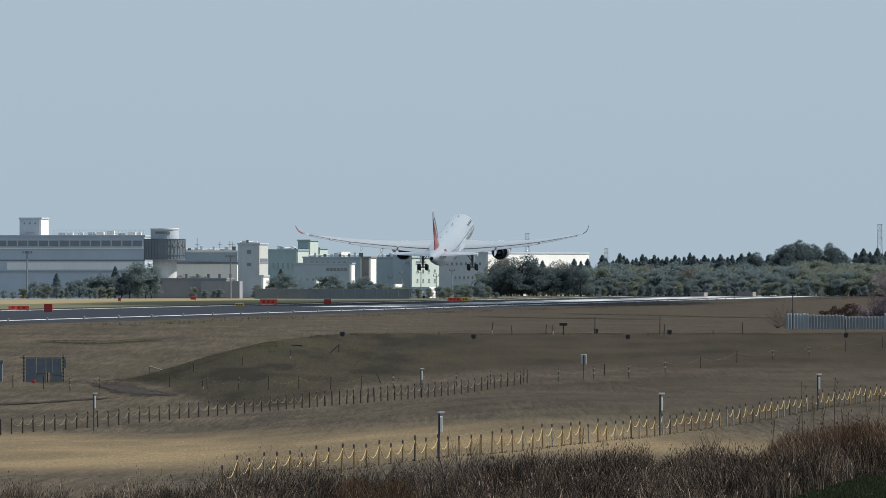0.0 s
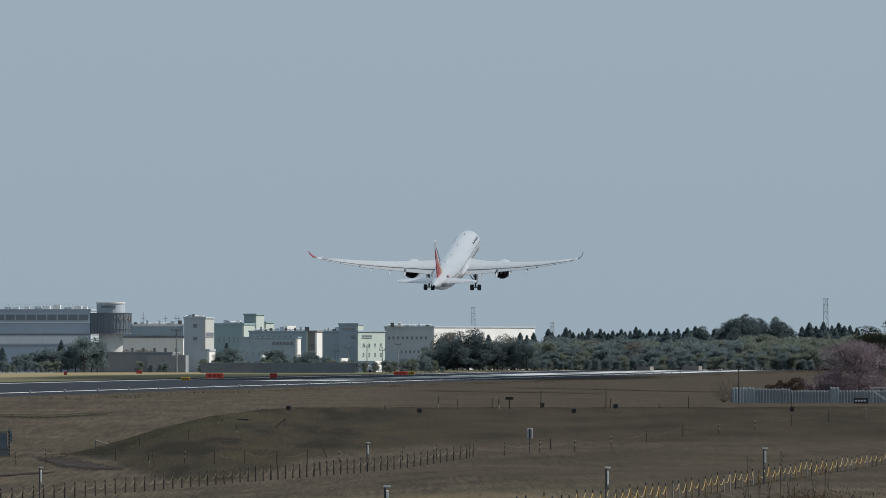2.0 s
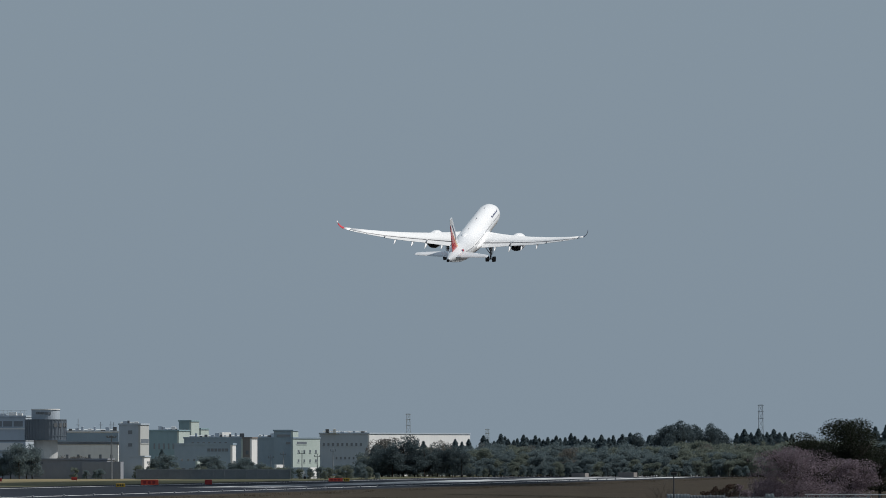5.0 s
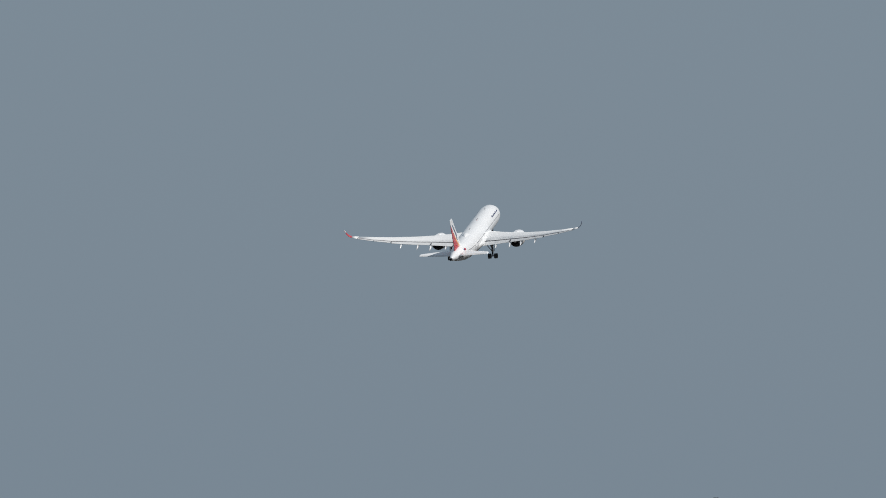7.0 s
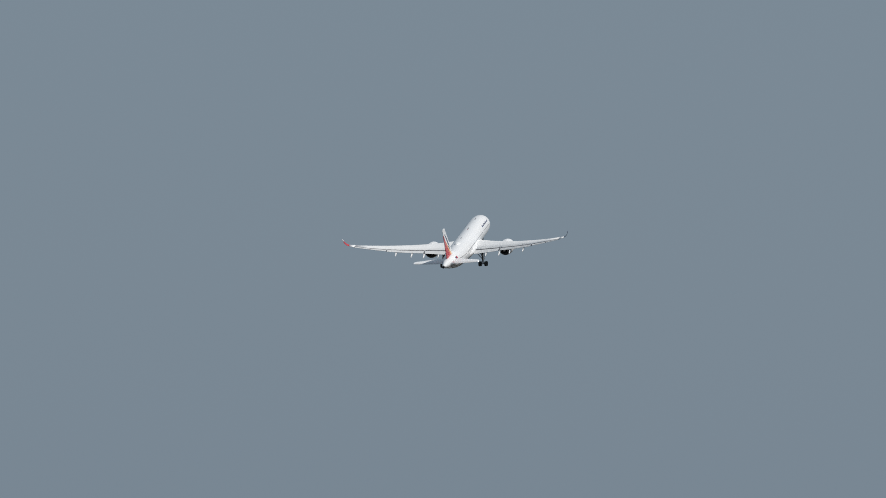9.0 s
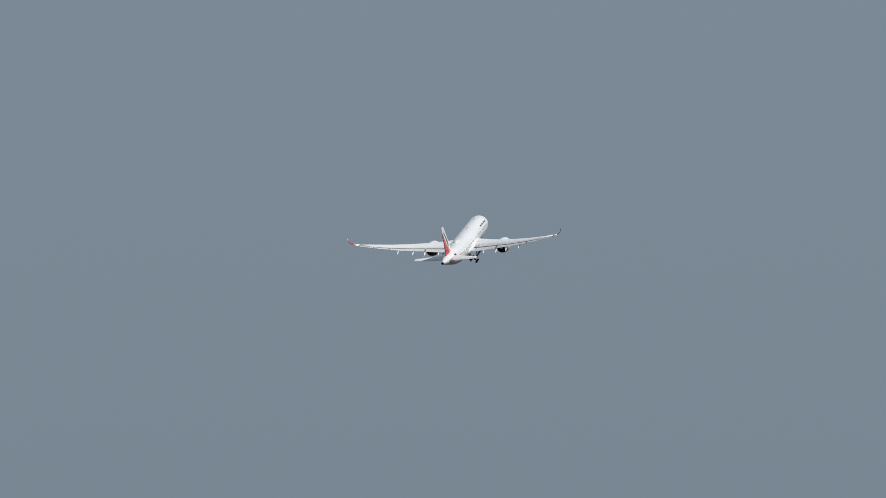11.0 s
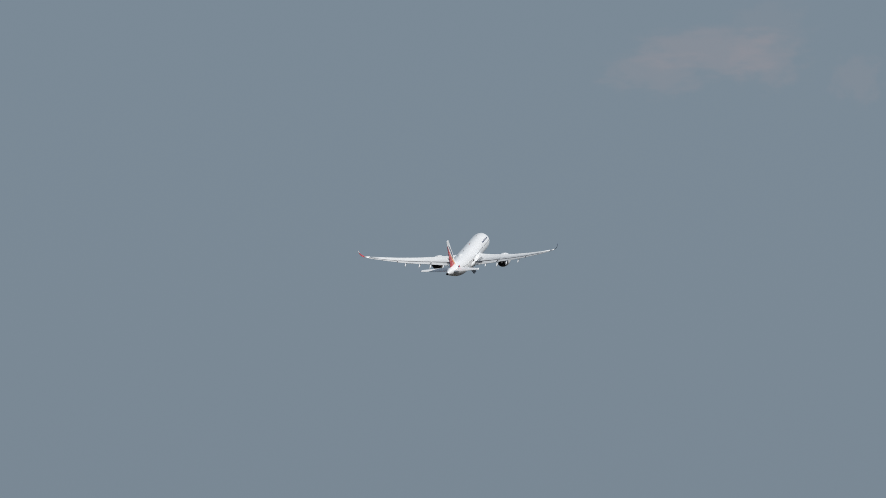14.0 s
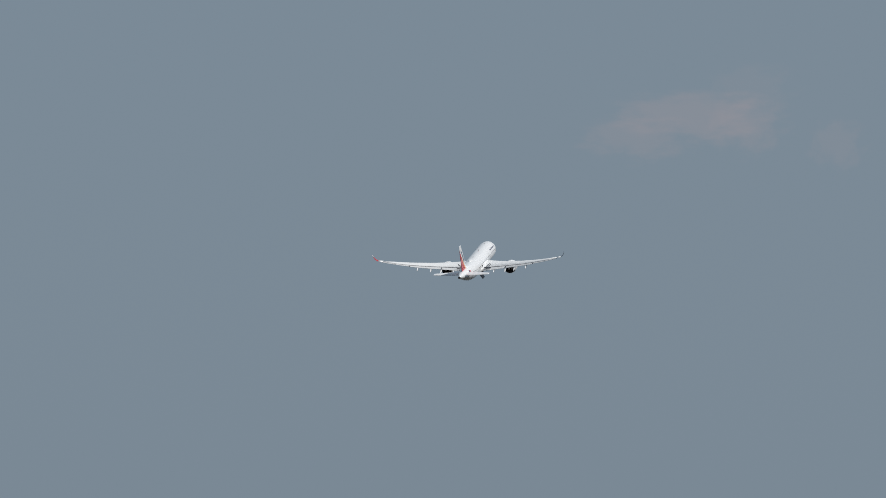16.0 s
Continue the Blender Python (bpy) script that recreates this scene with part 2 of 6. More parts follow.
def ground_material():
    m = bpy.data.materials.new("dry_airfield_grass")
    m.use_nodes = True
    nt = m.node_tree
    b = nt.nodes["Principled BSDF"]
    b.inputs["Roughness"].default_value, b.inputs["Specular IOR Level"].default_value = 0.95, 0.05
    geo = nt.nodes.new("ShaderNodeTexCoord")

    def tex(scale, detail=5, stretch=(1, 1, 1)):
        mp = nt.nodes.new("ShaderNodeMapping")
        mp.inputs["Scale"].default_value = stretch
        nt.links.new(geo.outputs["Object"], mp.inputs["Vector"])
        n = nt.nodes.new("ShaderNodeTexNoise")
        n.inputs["Scale"].default_value, n.inputs["Detail"].default_value = 1 / scale, detail
        nt.links.new(mp.outputs[0], n.inputs["Vector"])
        return n.outputs[0]

    def ramp(v, lo, hi):
        r = nt.nodes.new("ShaderNodeMapRange")
        r.interpolation_type = "SMOOTHSTEP"
        r.inputs["From Min"].default_value, r.inputs["From Max"].default_value = lo, hi
        nt.links.new(v, r.inputs["Value"])
        return r.outputs[0]

    def mix(f, a, c):
        n = nt.nodes.new("ShaderNodeMix")
        n.data_type = "RGBA"
        nt.links.new(f, n.inputs[0])
        for k, s in ((6, a), (7, c)):
            if isinstance(s, tuple):
                n.inputs[k].default_value = (*s, 1)
            else:
                nt.links.new(s, n.inputs[k])
        return n.outputs[2]

    def times(a, c):
        n = nt.nodes.new("ShaderNodeMath")
        n.operation = "MULTIPLY"
        for k, s in ((0, a), (1, c)):
            if isinstance(s, float):
                n.inputs[k].default_value = s
            else:
                nt.links.new(s, n.inputs[k])
        return n.outputs[0]

    sep = nt.nodes.new("ShaderNodeSeparateXYZ")
    nt.links.new(geo.outputs["Object"], sep.inputs[0])

    def plus(a, c, k):
        n = nt.nodes.new("ShaderNodeMath")
        n.operation = "MULTIPLY_ADD"
        n.inputs[1].default_value = k
        nt.links.new(a, n.inputs[0])
        nt.links.new(c, n.inputs[2])
        return n.outputs[0]

    col = mix(ramp(tex(34, 6), 0.38, 0.62), (0.050, 0.042, 0.033), (0.037, 0.0315, 0.0245))
    col = mix(times(ramp(tex(11, 5, (1, 0.4, 1)), 0.45, 0.66), 0.7), col, (0.066, 0.055, 0.041))
    col = mix(times(ramp(tex(75, 5, (1, 0.35, 1)), 0.55, 0.72), 0.5), col, (0.036, 0.036, 0.023))
    clump = tex(1.3, 5, (1, 0.045, 1))                 # tufts and bare spots
    col = mix(times(ramp(clump, 0.53, 0.70), 0.40), col, (0.074, 0.062, 0.046))
    # Bank grass tone; the cloud shade on the bank is darkened into it.
    sw = nt.nodes.new("ShaderNodeAttribute")
    sw.attribute_name = "sward"
    col = mix(times(sw.outputs["Fac"], 0.85), col, mix(ramp(tex(14, 6, (1, 0.5, 1)), 0.40, 0.60), (0.030, 0.0245, 0.015), (0.0125, 0.0120, 0.0070)))
    col = mix(times(ramp(tex(5, 4, (1, 0.25, 1)), 0.52, 0.36), 0.45), col, (0.024, 0.021, 0.016))
    grain = tex(0.13, 3, (1, 0.035, 1))                 # blades combed along the mowing lines
    col = mix(times(ramp(grain, 0.48, 0.72), 0.55), col, (0.085, 0.070, 0.051))
    col = mix(times(ramp(grain, 0.47, 0.30), 0.65), col, (0.014, 0.0125, 0.010))
    col = mix(times(sw.outputs["Fac"], 0.36), col, (0.0115, 0.0102, 0.0062))
    col = mix(times(ramp(clump, 0.50, 0.33), 0.40), col, (0.019, 0.0170, 0.0130))
    patch = tex(3.2, 6, (1, 0.07, 1))                  # longer and shorter grass on the bank
    col = mix(times(times(ramp(patch, 0.50, 0.38), sw.outputs["Fac"]), 0.65), col, (0.0080, 0.0074, 0.0045))
    col = mix(times(times(ramp(patch, 0.52, 0.64), sw.outputs["Fac"]), 0.45), col, (0.031, 0.0285, 0.0150))
    tufts = tex(0.26, 4, (1, 0.013, 1))                # fine tufts
    col = mix(times(ramp(tufts, 0.50, 0.34), 0.45), col, (0.0110, 0.0098, 0.0075))
    col = mix(times(ramp(tufts, 0.54, 0.72), times(ramp(sw.outputs["Fac"], 1.0, 0.0), 0.45)), col, (0.080, 0.066, 0.048))
    col = mix(times(ramp(tex(22, 5, (1, 0.3, 1)), 0.52, 0.68), 0.3), col, (0.033, 0.034, 0.019))
    east_shade = times(ramp(sep.outputs[1], 545.0, 640.0), ramp(plus(tex(30, 4), sep.outputs[0], 14.0), -2.0, 16.0))   # turf darkened to the east, cloud shade put into its colour
    col = mix(times(east_shade, 0.50), col, mix(ramp(tex(9, 5, (1, 0.3, 1)), 0.40, 0.62), (0.033, 0.0265, 0.0205), (0.020, 0.0165, 0.0125)))
    belt = plus(tex(38, 5, (1, 0.5, 1)), plus(sep.outputs[0], sep.outputs[1], 4.3), 110.0)   # belt of pale straw, its sunlit brightness put into the colour
    near = times(ramp(belt, 655.0, 560.0), ramp(plus(tex(16, 4, (1, 0.5, 1)), sep.outputs[1], 60.0), 452.0, 508.0))
    near = times(near, ramp(sep.outputs[0], 20.0, 8.0))
    col = mix(times(near, 0.80), col, mix(ramp(tex(6, 5, (1, 0.16, 1)), 0.36, 0.64), (0.158, 0.120, 0.070), (0.100, 0.078, 0.048)))
    straw_grain = tex(0.10, 3, (1, 0.035, 1))
    col = mix(times(times(ramp(straw_grain, 0.50, 0.28), near), 0.6), col, (0.055, 0.043, 0.028))
    col = mix(times(times(ramp(straw_grain, 0.53, 0.74), near), 0.6), col, (0.215, 0.168, 0.104))
    slant = nt.nodes.new("ShaderNodeMath")
    slant.operation = "MULTIPLY_ADD"
    slant.inputs[1].default_value = -0.055
    nt.links.new(sep.outputs[1], slant.inputs[0])
    nt.links.new(sep.outputs[0], slant.inputs[2])
    lawn = times(ramp(sep.outputs[1], 338.0, 328.0), ramp(slant.outputs[0], -6.2, -5.6))
    col = mix(lawn, col, mix(ramp(tex(2, 4), 0.35, 0.65), (0.018, 0.030, 0.009), (0.030, 0.042, 0.014)))
    nt.links.new(col, b.inputs["Base Color"])
    bp = nt.nodes.new("ShaderNodeBump")
    bp.inputs["Strength"].default_value, bp.inputs["Distance"].default_value = 0.6, 0.10
    nt.links.new(tex(0.35, 4), bp.inputs["Height"])
    nt.links.new(bp.outputs[0], b.inputs["Normal"])
    return m


GRASS_GROUND = ground_material()


def make_ground():
    angles = [radians(a) for a in range(-180, -8, 8)]
    angles = sorted(set([a for a in angles if a < -0.08] + [-0.14 + 0.02 * k for k in range(4)] + [i * 0.0012 for i in range(-64, 72)] + [0.09, 0.11, 0.14] + [radians(a) for a in range(12, 180, 8)]))
    rings = [0.5, 20, 45, 80, 120, 160, 200, 240, 270] + list(range(285, 700, 6)) + list(range(700, 1180, 8)) + list(range(1180, 1440, 20)) + [1500, 1700, 2000, 2500, 3000, 3500, 4000, 4600, 5600]
    verts, faces, sward = [], [], []
    for d in rings:
        for a in angles:
            x, y = math.sin(a) * d, math.cos(a) * d
            z, bank = ground_at(x, y)
            verts.append((x, y, z))
            sward.append(bank)
    n = len(angles)
    for i in range(len(rings) - 1):
        for j in range(n):
            k = (j + 1) % n
            faces.append((i * n + j, i * n + k, (i + 1) * n + k, (i + 1) * n + j))
    faces.append(tuple(range(n))[::-1])
    me = bpy.data.meshes.new("ground")
    me.from_pydata(verts, [], faces)
    me.materials.append(GRASS_GROUND)
    me.shade_smooth()
    bm = bmesh.new()
    bm.from_mesh(me)
    bmesh.ops.recalc_face_normals(bm, faces=bm.faces[:])
    bm.to_mesh(me)
    bm.free()
    ob = tagged(new("ground", me), "dry brown airfield grass with faint mown streaks", "ground", kind="structure")
    if me.polygons[200].normal.z < 0:
        me.flip_normals()
    layer = me.attributes.new("sward", "FLOAT", "POINT")
    layer.data.foreach_set("value", sward)
    return ob


ground = make_ground()

# runway frame: along the runway, and to its right
RUN = radians(4.65)
ALONG, ACROSS = Vector((math.sin(RUN), math.cos(RUN), 0)), Vector((math.cos(RUN), -math.sin(RUN), 0))


def runway_point(s, c, z=0.0):
    return ALONG * s + ACROSS * c + Vector((0, 0, z))


def strip(name, s0, s1, c0, c1, z, mat, label, category, steps=40):
    bm = bmesh.new()
    rows = []
    for i in range(steps + 1):
        s = s0 + (s1 - s0) * i / steps
        rows.append([bm.verts.new(runway_point(s, c, h)) for c, h in ((c0, z - 0.3), (c0, z), (c1, z), (c1, z - 0.3))])
    for q, r in zip(rows, rows[1:]):
        for k in range(3):
            bm.faces.new((q[k], q[k + 1], r[k + 1], r[k]))
    return tagged(part(name, bm, mat), label, category, kind="structure")


strip("green_verge", 600, 4700, -287, -238, 0.03, GREENSTRIP, "greenish mown verge beyond the runway", "verge")
strip("straw_verge", 600, 4700, -345, -287, 0.03, STRAWSTRIP, "pale dry straw verge beyond the runway", "verge")
strip("taxiway", 600, 4700, -420, -345, 0.03, PALEPAVE, "pale grey concrete taxiway", "taxiway")
strip("runway_shoulder", 500, 4200, -240, -158, 0.03, SHOULDER, "dark asphalt shoulder of the runway", "runway")
strip("runway", 500, 4200, -234, -163, 0.06, ASPHALT, "blue-grey asphalt runway with tyre marks", "runway")
# Glare of the runway mirage, put into the colour of two strips.
strip("mirage_strip", 2150, 4200, -203, -185, 0.075, MIRAGE, "bright strip painting the mirage glare on the far runway", "runway")
strip("mirage_strip", 3000, 4200, -178, -168, 0.075, MIRAGE, "bright strip painting the mirage glare on the far runway", "runway")
for c in (-172.0, -227.0):
    strip("runway_edge_line", 500, 4200, c - 0.36, c + 0.36, 0.085, PAINT, "white painted runway edge line", "marking")

# ---------------------------------------------------------------- the airliner
# In its own space: x to the right wing, y to the nose, z up; the origin lies on the cabin axis.
NOSE = 33.0
# distance from the nose, radius, axis height
HULL = [(0.0, 0.06, -0.95), (0.4, 0.75, -0.85), (1.2, 1.40, -0.68), (2.4, 1.95, -0.48), (4.0, 2.43, -0.28), (6.0, 2.78, -0.10), (8.5, 2.95, -0.01), (11, 2.98, 0.0),
        (20, 2.98, 0.0), (30, 2.98, 0.0), (38, 2.98, 0.0), (43, 2.96, 0.03), (47, 2.84, 0.16), (51, 2.56, 0.42), (55, 2.12, 0.78), (59, 1.58, 1.14), (62.5, 1.05, 1.45), (65.2, 0.62, 1.66), (66.6, 0.36, 1.75)]


def hull(s, angle, out=0.0):
    """A point of the cabin skin; angle from straight up, positive to the right."""
    for (a, r0, z0), (b, r1, z1) in zip(HULL, HULL[1:]):
        if s <= b:
            k = (s - a) / (b - a)
            r, z = r0 + (r1 - r0) * k, z0 + (z1 - z0) * k
            break
    else:
        r, z = HULL[-1][1], HULL[-1][2]
    r += out
    return Vector((math.sin(angle) * r, NOSE - s, z - 0.45 + math.cos(angle) * r * 1.02))


def hull_patch(bm, s0, s1, a0, a1, out=0.025, n=4):
    """A thin plate that follows the skin."""
    rows = [[bm.verts.new(hull(s0 + (s1 - s0) * i / n, a0 + (a1 - a0) * j / n, out)) for j in range(n + 1)] for i in range(n + 1)]
    low = [[bm.verts.new(hull(s0 + (s1 - s0) * i / n, a0 + (a1 - a0) * j / n, -0.05)) for j in range(n + 1)] for i in range(n + 1)]
    for i in range(n):
        for j in range(n):
            bm.faces.new((rows[i][j], rows[i + 1][j], rows[i + 1][j + 1], rows[i][j + 1]))
    rim = [(i, 0) for i in range(n + 1)] + [(n, j) for j in range(1, n + 1)] + [(i, n) for i in range(n - 1, -1, -1)] + [(0, j) for j in range(n - 1, 0, -1)]
    for p, q in zip(rim, rim[1:] + rim[:1]):
        bm.faces.new((rows[p[0]][p[1]], rows[q[0]][q[1]], low[q[0]][q[1]], low[p[0]][p[1]]))


# wing stations: x, leading edge y, trailing edge y, height, thickness
def wing_z(x):
    return -1.8 + 0.095 * (x - 3) + 0.0033 * (x - 3) ** 2


WINGS = [(0.0, 11.5, -3.4), (3.0, 9.4, -3.6), (7.0, 6.6, -4.1), (11.0, 3.9, -4.9), (15.5, 0.8, -6.7), (21.0, -3.0, -8.9), (26.0, -6.6, -10.6), (29.6, -9.2, -11.7)]
TIPS = [(31.0, -10.3, -12.2, 0.12), (31.45, -10.7, -12.4, 0.30), (31.8, -11.1, -12.6, 0.56), (32.05, -11.5, -12.85, 0.90), (32.25, -12.0, -13.1, 1.30), (32.38, -12.5, -13.3, 1.70), (32.45, -13.0, -13.5, 2.05)]


def wing_at(x):
    for (a, l0, t0), (b, l1, t1) in zip(WINGS, WINGS[1:]):
        if x <= b:
            k = (x - a) / (b - a)
            return l0 + (l1 - l0) * k, t0 + (t1 - t0) * k
    return WINGS[-1][1:]


def incidence(x, f):
    """How far the wing's set angle lifts its skin at a share f of the chord; it washes out towards the tip."""
    l, t = wing_at(x)
    return (l - t) * (1 - f) * 0.055 * max(0.0, 1 - x / 24)


FOIL = [(0.0, 0.0), (0.04, 0.42), (0.15, 0.78), (0.35, 1.0), (0.6, 0.80), (1.0, 0.12), (1.0, -0.05), (0.6, -0.45), (0.35, -0.62), (0.15, -0.5), (0.04, -0.28)]


def foil(x, z, lead, trail, thick, lean=Vector((0, 0, 1)), cut=1.0):
    c = lead - trail
    return [Vector((x, lead - c * a * cut, z)) + lean * (b * thick * 0.5) for a, b in FOIL]


def make_wing(plane, side):
    bm = bmesh.new()
    rings = []
    for x, l, t in WINGS:
        thick = (0.115 - 0.0012 * x) * (l - t)
        skin = foil(side * x, wing_z(x), l, t, thick, cut=0.80)
        rings.append([v + Vector((0, 0, incidence(x, (l - v.y) / (l - t)))) for v in skin])
    add_loft(bm, rings)
    wing = part("wing", bm, WING, plane, "light grey swept wing", smooth=True)
    # trailing edge surfaces, drooped for take-off
    for name, x0, x1, droop in (("inboard_flap", 3.3, 10.7, 0.17), ("outboard_flap", 11.1, 20.8, 0.15), ("aileron", 21.1, 25.2, 0.06), ("aileron", 25.4, 29.4, 0.06)):
        bm = bmesh.new()
        rings = []
        for i in range(4):
            x = x0 + (x1 - x0) * i / 3
            l, t = wing_at(x)
            c = l - t
            hinge = l - c * 0.815
            length = c * 0.20
            z = wing_z(x) + 0.01 + incidence(x, 0.82)
            rings.append([Vector((side * x, hinge, z + 0.012 * c)), Vector((side * x, hinge - length * 0.5, z + 0.010 * c - droop * length * 0.42)),
                          Vector((side * x, hinge - length, z - droop * length)), Vector((side * x, hinge - length * 0.98, z - droop * length - 0.06)),
                          Vector((side * x, hinge - length * 0.4, z - 0.012 * c - droop * length * 0.35)), Vector((side * x, hinge, z - 0.016 * c))])
        add_loft(bm, rings)
        part(name, bm, FLAPM, wing, smooth=False)
        bm = bmesh.new()                         # dark strip on the skin for the slot's shade
        slot = []
        for i in range(4):
            x = x0 + (x1 - x0) * i / 3
            l, t = wing_at(x)
            c = l - t
            z = wing_z(x) + 0.018 * c + incidence(x, 0.81)
            slot.append([Vector((side * x, l - c * f, z + h)) for f, h in ((0.786, 0.05), (0.826, 0.02), (0.826, -0.12), (0.786, -0.12))])
        add_loft(bm, slot)
        part("hinge_slot", bm, SEAM, wing, "dark strip for the shade in the hinge slot")
        bm = bmesh.new()                         # dark wedge for the shade in the gap at the outer end
        l, t = wing_at(x1)
        c, z = l - t, wing_z(x1) + 0.03 + incidence(x1, 0.85)
        add_loft(bm, [[Vector((side * (x1 + w), l - c * 0.80, z + 0.10)), Vector((side * (x1 + w), l - c * 1.0, z - 0.02)), Vector((side * (x1 + w), l - c * 1.01, z - droop * c * 0.2 - 0.05)), Vector((side * (x1 + w), l - c * 0.80, z - 0.2))] for w in (0.02, 0.20)])
        part("end_gap", bm, SEAM, wing)
    # spoiler panels stand a little proud of the top skin
    for i, (x0, x1) in enumerate(((5.0, 7.6), (7.8, 10.4), (11.4, 13.4), (13.6, 15.6), (15.8, 17.8), (18.0, 20.0))):
        bm = bmesh.new()
        quad = []
        for x, f in ((x0, 0.66), (x1, 0.66), (x1, 0.785), (x0, 0.785)):
            l, t = wing_at(x)
            c = l - t
            thick = (0.115 - 0.0012 * x) * c
            k = f / 0.8
            h = 0.80 + (0.12 - 0.80) * (k - 0.6) / 0.4
            quad.append(Vector((side * x, l - c * f, wing_z(x) + h * thick * 0.5 + 0.03 + incidence(x, f))))
        top = [bm.verts.new(v) for v in quad]
        low = [bm.verts.new(v - Vector((0, 0, 0.05))) for v in quad]
        bm.faces.new(top)
        for k in range(4):
            bm.faces.new((top[k], top[(k + 1) % 4], low[(k + 1) % 4], low[k]))
        part("spoiler", bm, FLAPM, wing)
    # curved wingtip
    bm = bmesh.new()
    rings = []
    l, t = wing_at(29.6)
    bm2 = bmesh.new()
    add_loft(bm2, [foil(side * 29.5, wing_z(29.5), l, t, 0.30), foil(side * 31.0, wing_z(29.6) + 0.43, -10.3, -12.2, 0.20)])
    part("outer_panel", bm2, WING, wing, smooth=True)
    for x, l, t, up in TIPS:
        a = min(1.35, up * 1.2 + 0.15)
        lean = Vector((-side * math.sin(a), 0, math.cos(a)))
        rings.append(foil(side * x, wing_z(29.6) + (x - 29.6) * 0.22 + up, l, t, (0.09 if side < 0 else 0.14) * (l - t), lean))
    add_loft(bm, rings)
    if side < 0:
        part("winglet", bm, RED, wing, "red curved wingtip", smooth=True)
    else:
        part("winglet", bm, NAVY, wing, "dark blue curved wingtip", smooth=True)
    bm = bmesh.new()
    rings = []
    for x, l, t, up in TIPS[-3:]:
        rings.append(foil(side * (x + 0.02), wing_z(29.6) + (x - 29.6) * 0.22 + up + 0.06, l + 0.03, t - 0.03, 0.13 * (l - t), Vector((-side, 0, 0.2))))
    if side < 0:
        add_loft(bm, rings)
        part("wingtip_cap", bm, WHITE, wing, "white upper end of the wingtip", smooth=True)
    else:
        bm.free()
    # flap track fairings, tipped down with the flaps
    for x, size in ((6.9, 0.80), (10.9, 1.0), (14.2, 0.90), (18.4, 0.85)):
        l, t = wing_at(x)
        z = wing_z(x)
        bm = bmesh.new()
        rings = []
        for f, w, h, drop in ((2.6, 0.05, 0.06, -0.30), (1.7, 0.26, 0.30, -0.42), (0.4, 0.34, 0.44, -0.62), (-0.7, 0.28, 0.40, -0.88), (-1.6, 0.15, 0.26, -1.12), (-2.3, 0.02, 0.04, -1.32)):
            rings.append([Vector((side * x + math.cos(a) * w * size, t + f * size, z + drop * size + math.sin(a) * h * size)) for a in (i * math.pi / 4 for i in range(8))])
        add_loft(bm, rings)
        part("flap_fairing", bm, WHITE, wing, "pale pointed flap track fairing", smooth=True)
    return wing


def ring(x, y, z, r, n=24):
    return [Vector((x + math.cos(i * 2 * math.pi / n) * r, y, z + math.sin(i * 2 * math.pi / n) * r)) for i in range(n)]


def make_engine(plane, side):
    x, z = side * 10.75, -3.05
    bm = bmesh.new()
    shape = [(10.2, 1.55), (10.5, 1.68), (10.35, 1.86), (9.6, 2.0), (8.4, 2.08), (7.2, 2.05), (6.0, 1.93), (5.0, 1.74), (5.05, 1.68), (6.5, 1.58), (7.0, 1.2)]
    add_loft(bm, [ring(x, y, z, r) for y, r in shape], caps=False)
    nac = part("nacelle", bm, WHITE, plane, "white engine nacelle with a dark open nozzle", smooth=True)
    bm = bmesh.new()
    add_loft(bm, [ring(x, y, z, r) for y, r in ((8.8, 1.2), (6.9, 1.25), (5.4, 1.20), (4.1, 0.95), (3.5, 0.82), (3.55, 0.75), (4.6, 0.72))], caps=True)
    part("core_nozzle", bm, DARKM, nac, "dark metal exhaust nozzle", smooth=True)
    bm = bmesh.new()
    add_loft(bm, [ring(x, y, z, r, 16) for y, r in ((4.6, 0.60), (3.6, 0.48), (2.7, 0.20), (2.4, 0.03))])
    part("exhaust_plug", bm, DARKM, nac, smooth=True)
    bm = bmesh.new()
    add_loft(bm, [ring(x, y, z, r) for y, r in ((5.10, 1.69), (5.05, 0.9))], caps=False)
    part("duct_wall", bm, DARKM, nac)
    bm = bmesh.new()
    top = wing_z(10.65) - 0.1
    pts = [(9.4, z + 1.85), (7.0, z + 2.35), (4.0, top + 0.55), (0.5, top - 0.2), (1.8, z + 1.1), (4.2, z + 0.9), (6.0, z + 1.4)]
    add_loft(bm, [[Vector((x + w, a, b)) for a, b in pts] for w in (-0.32, 0.32)])
    part("pylon", bm, WHITE, nac, "white engine pylon")


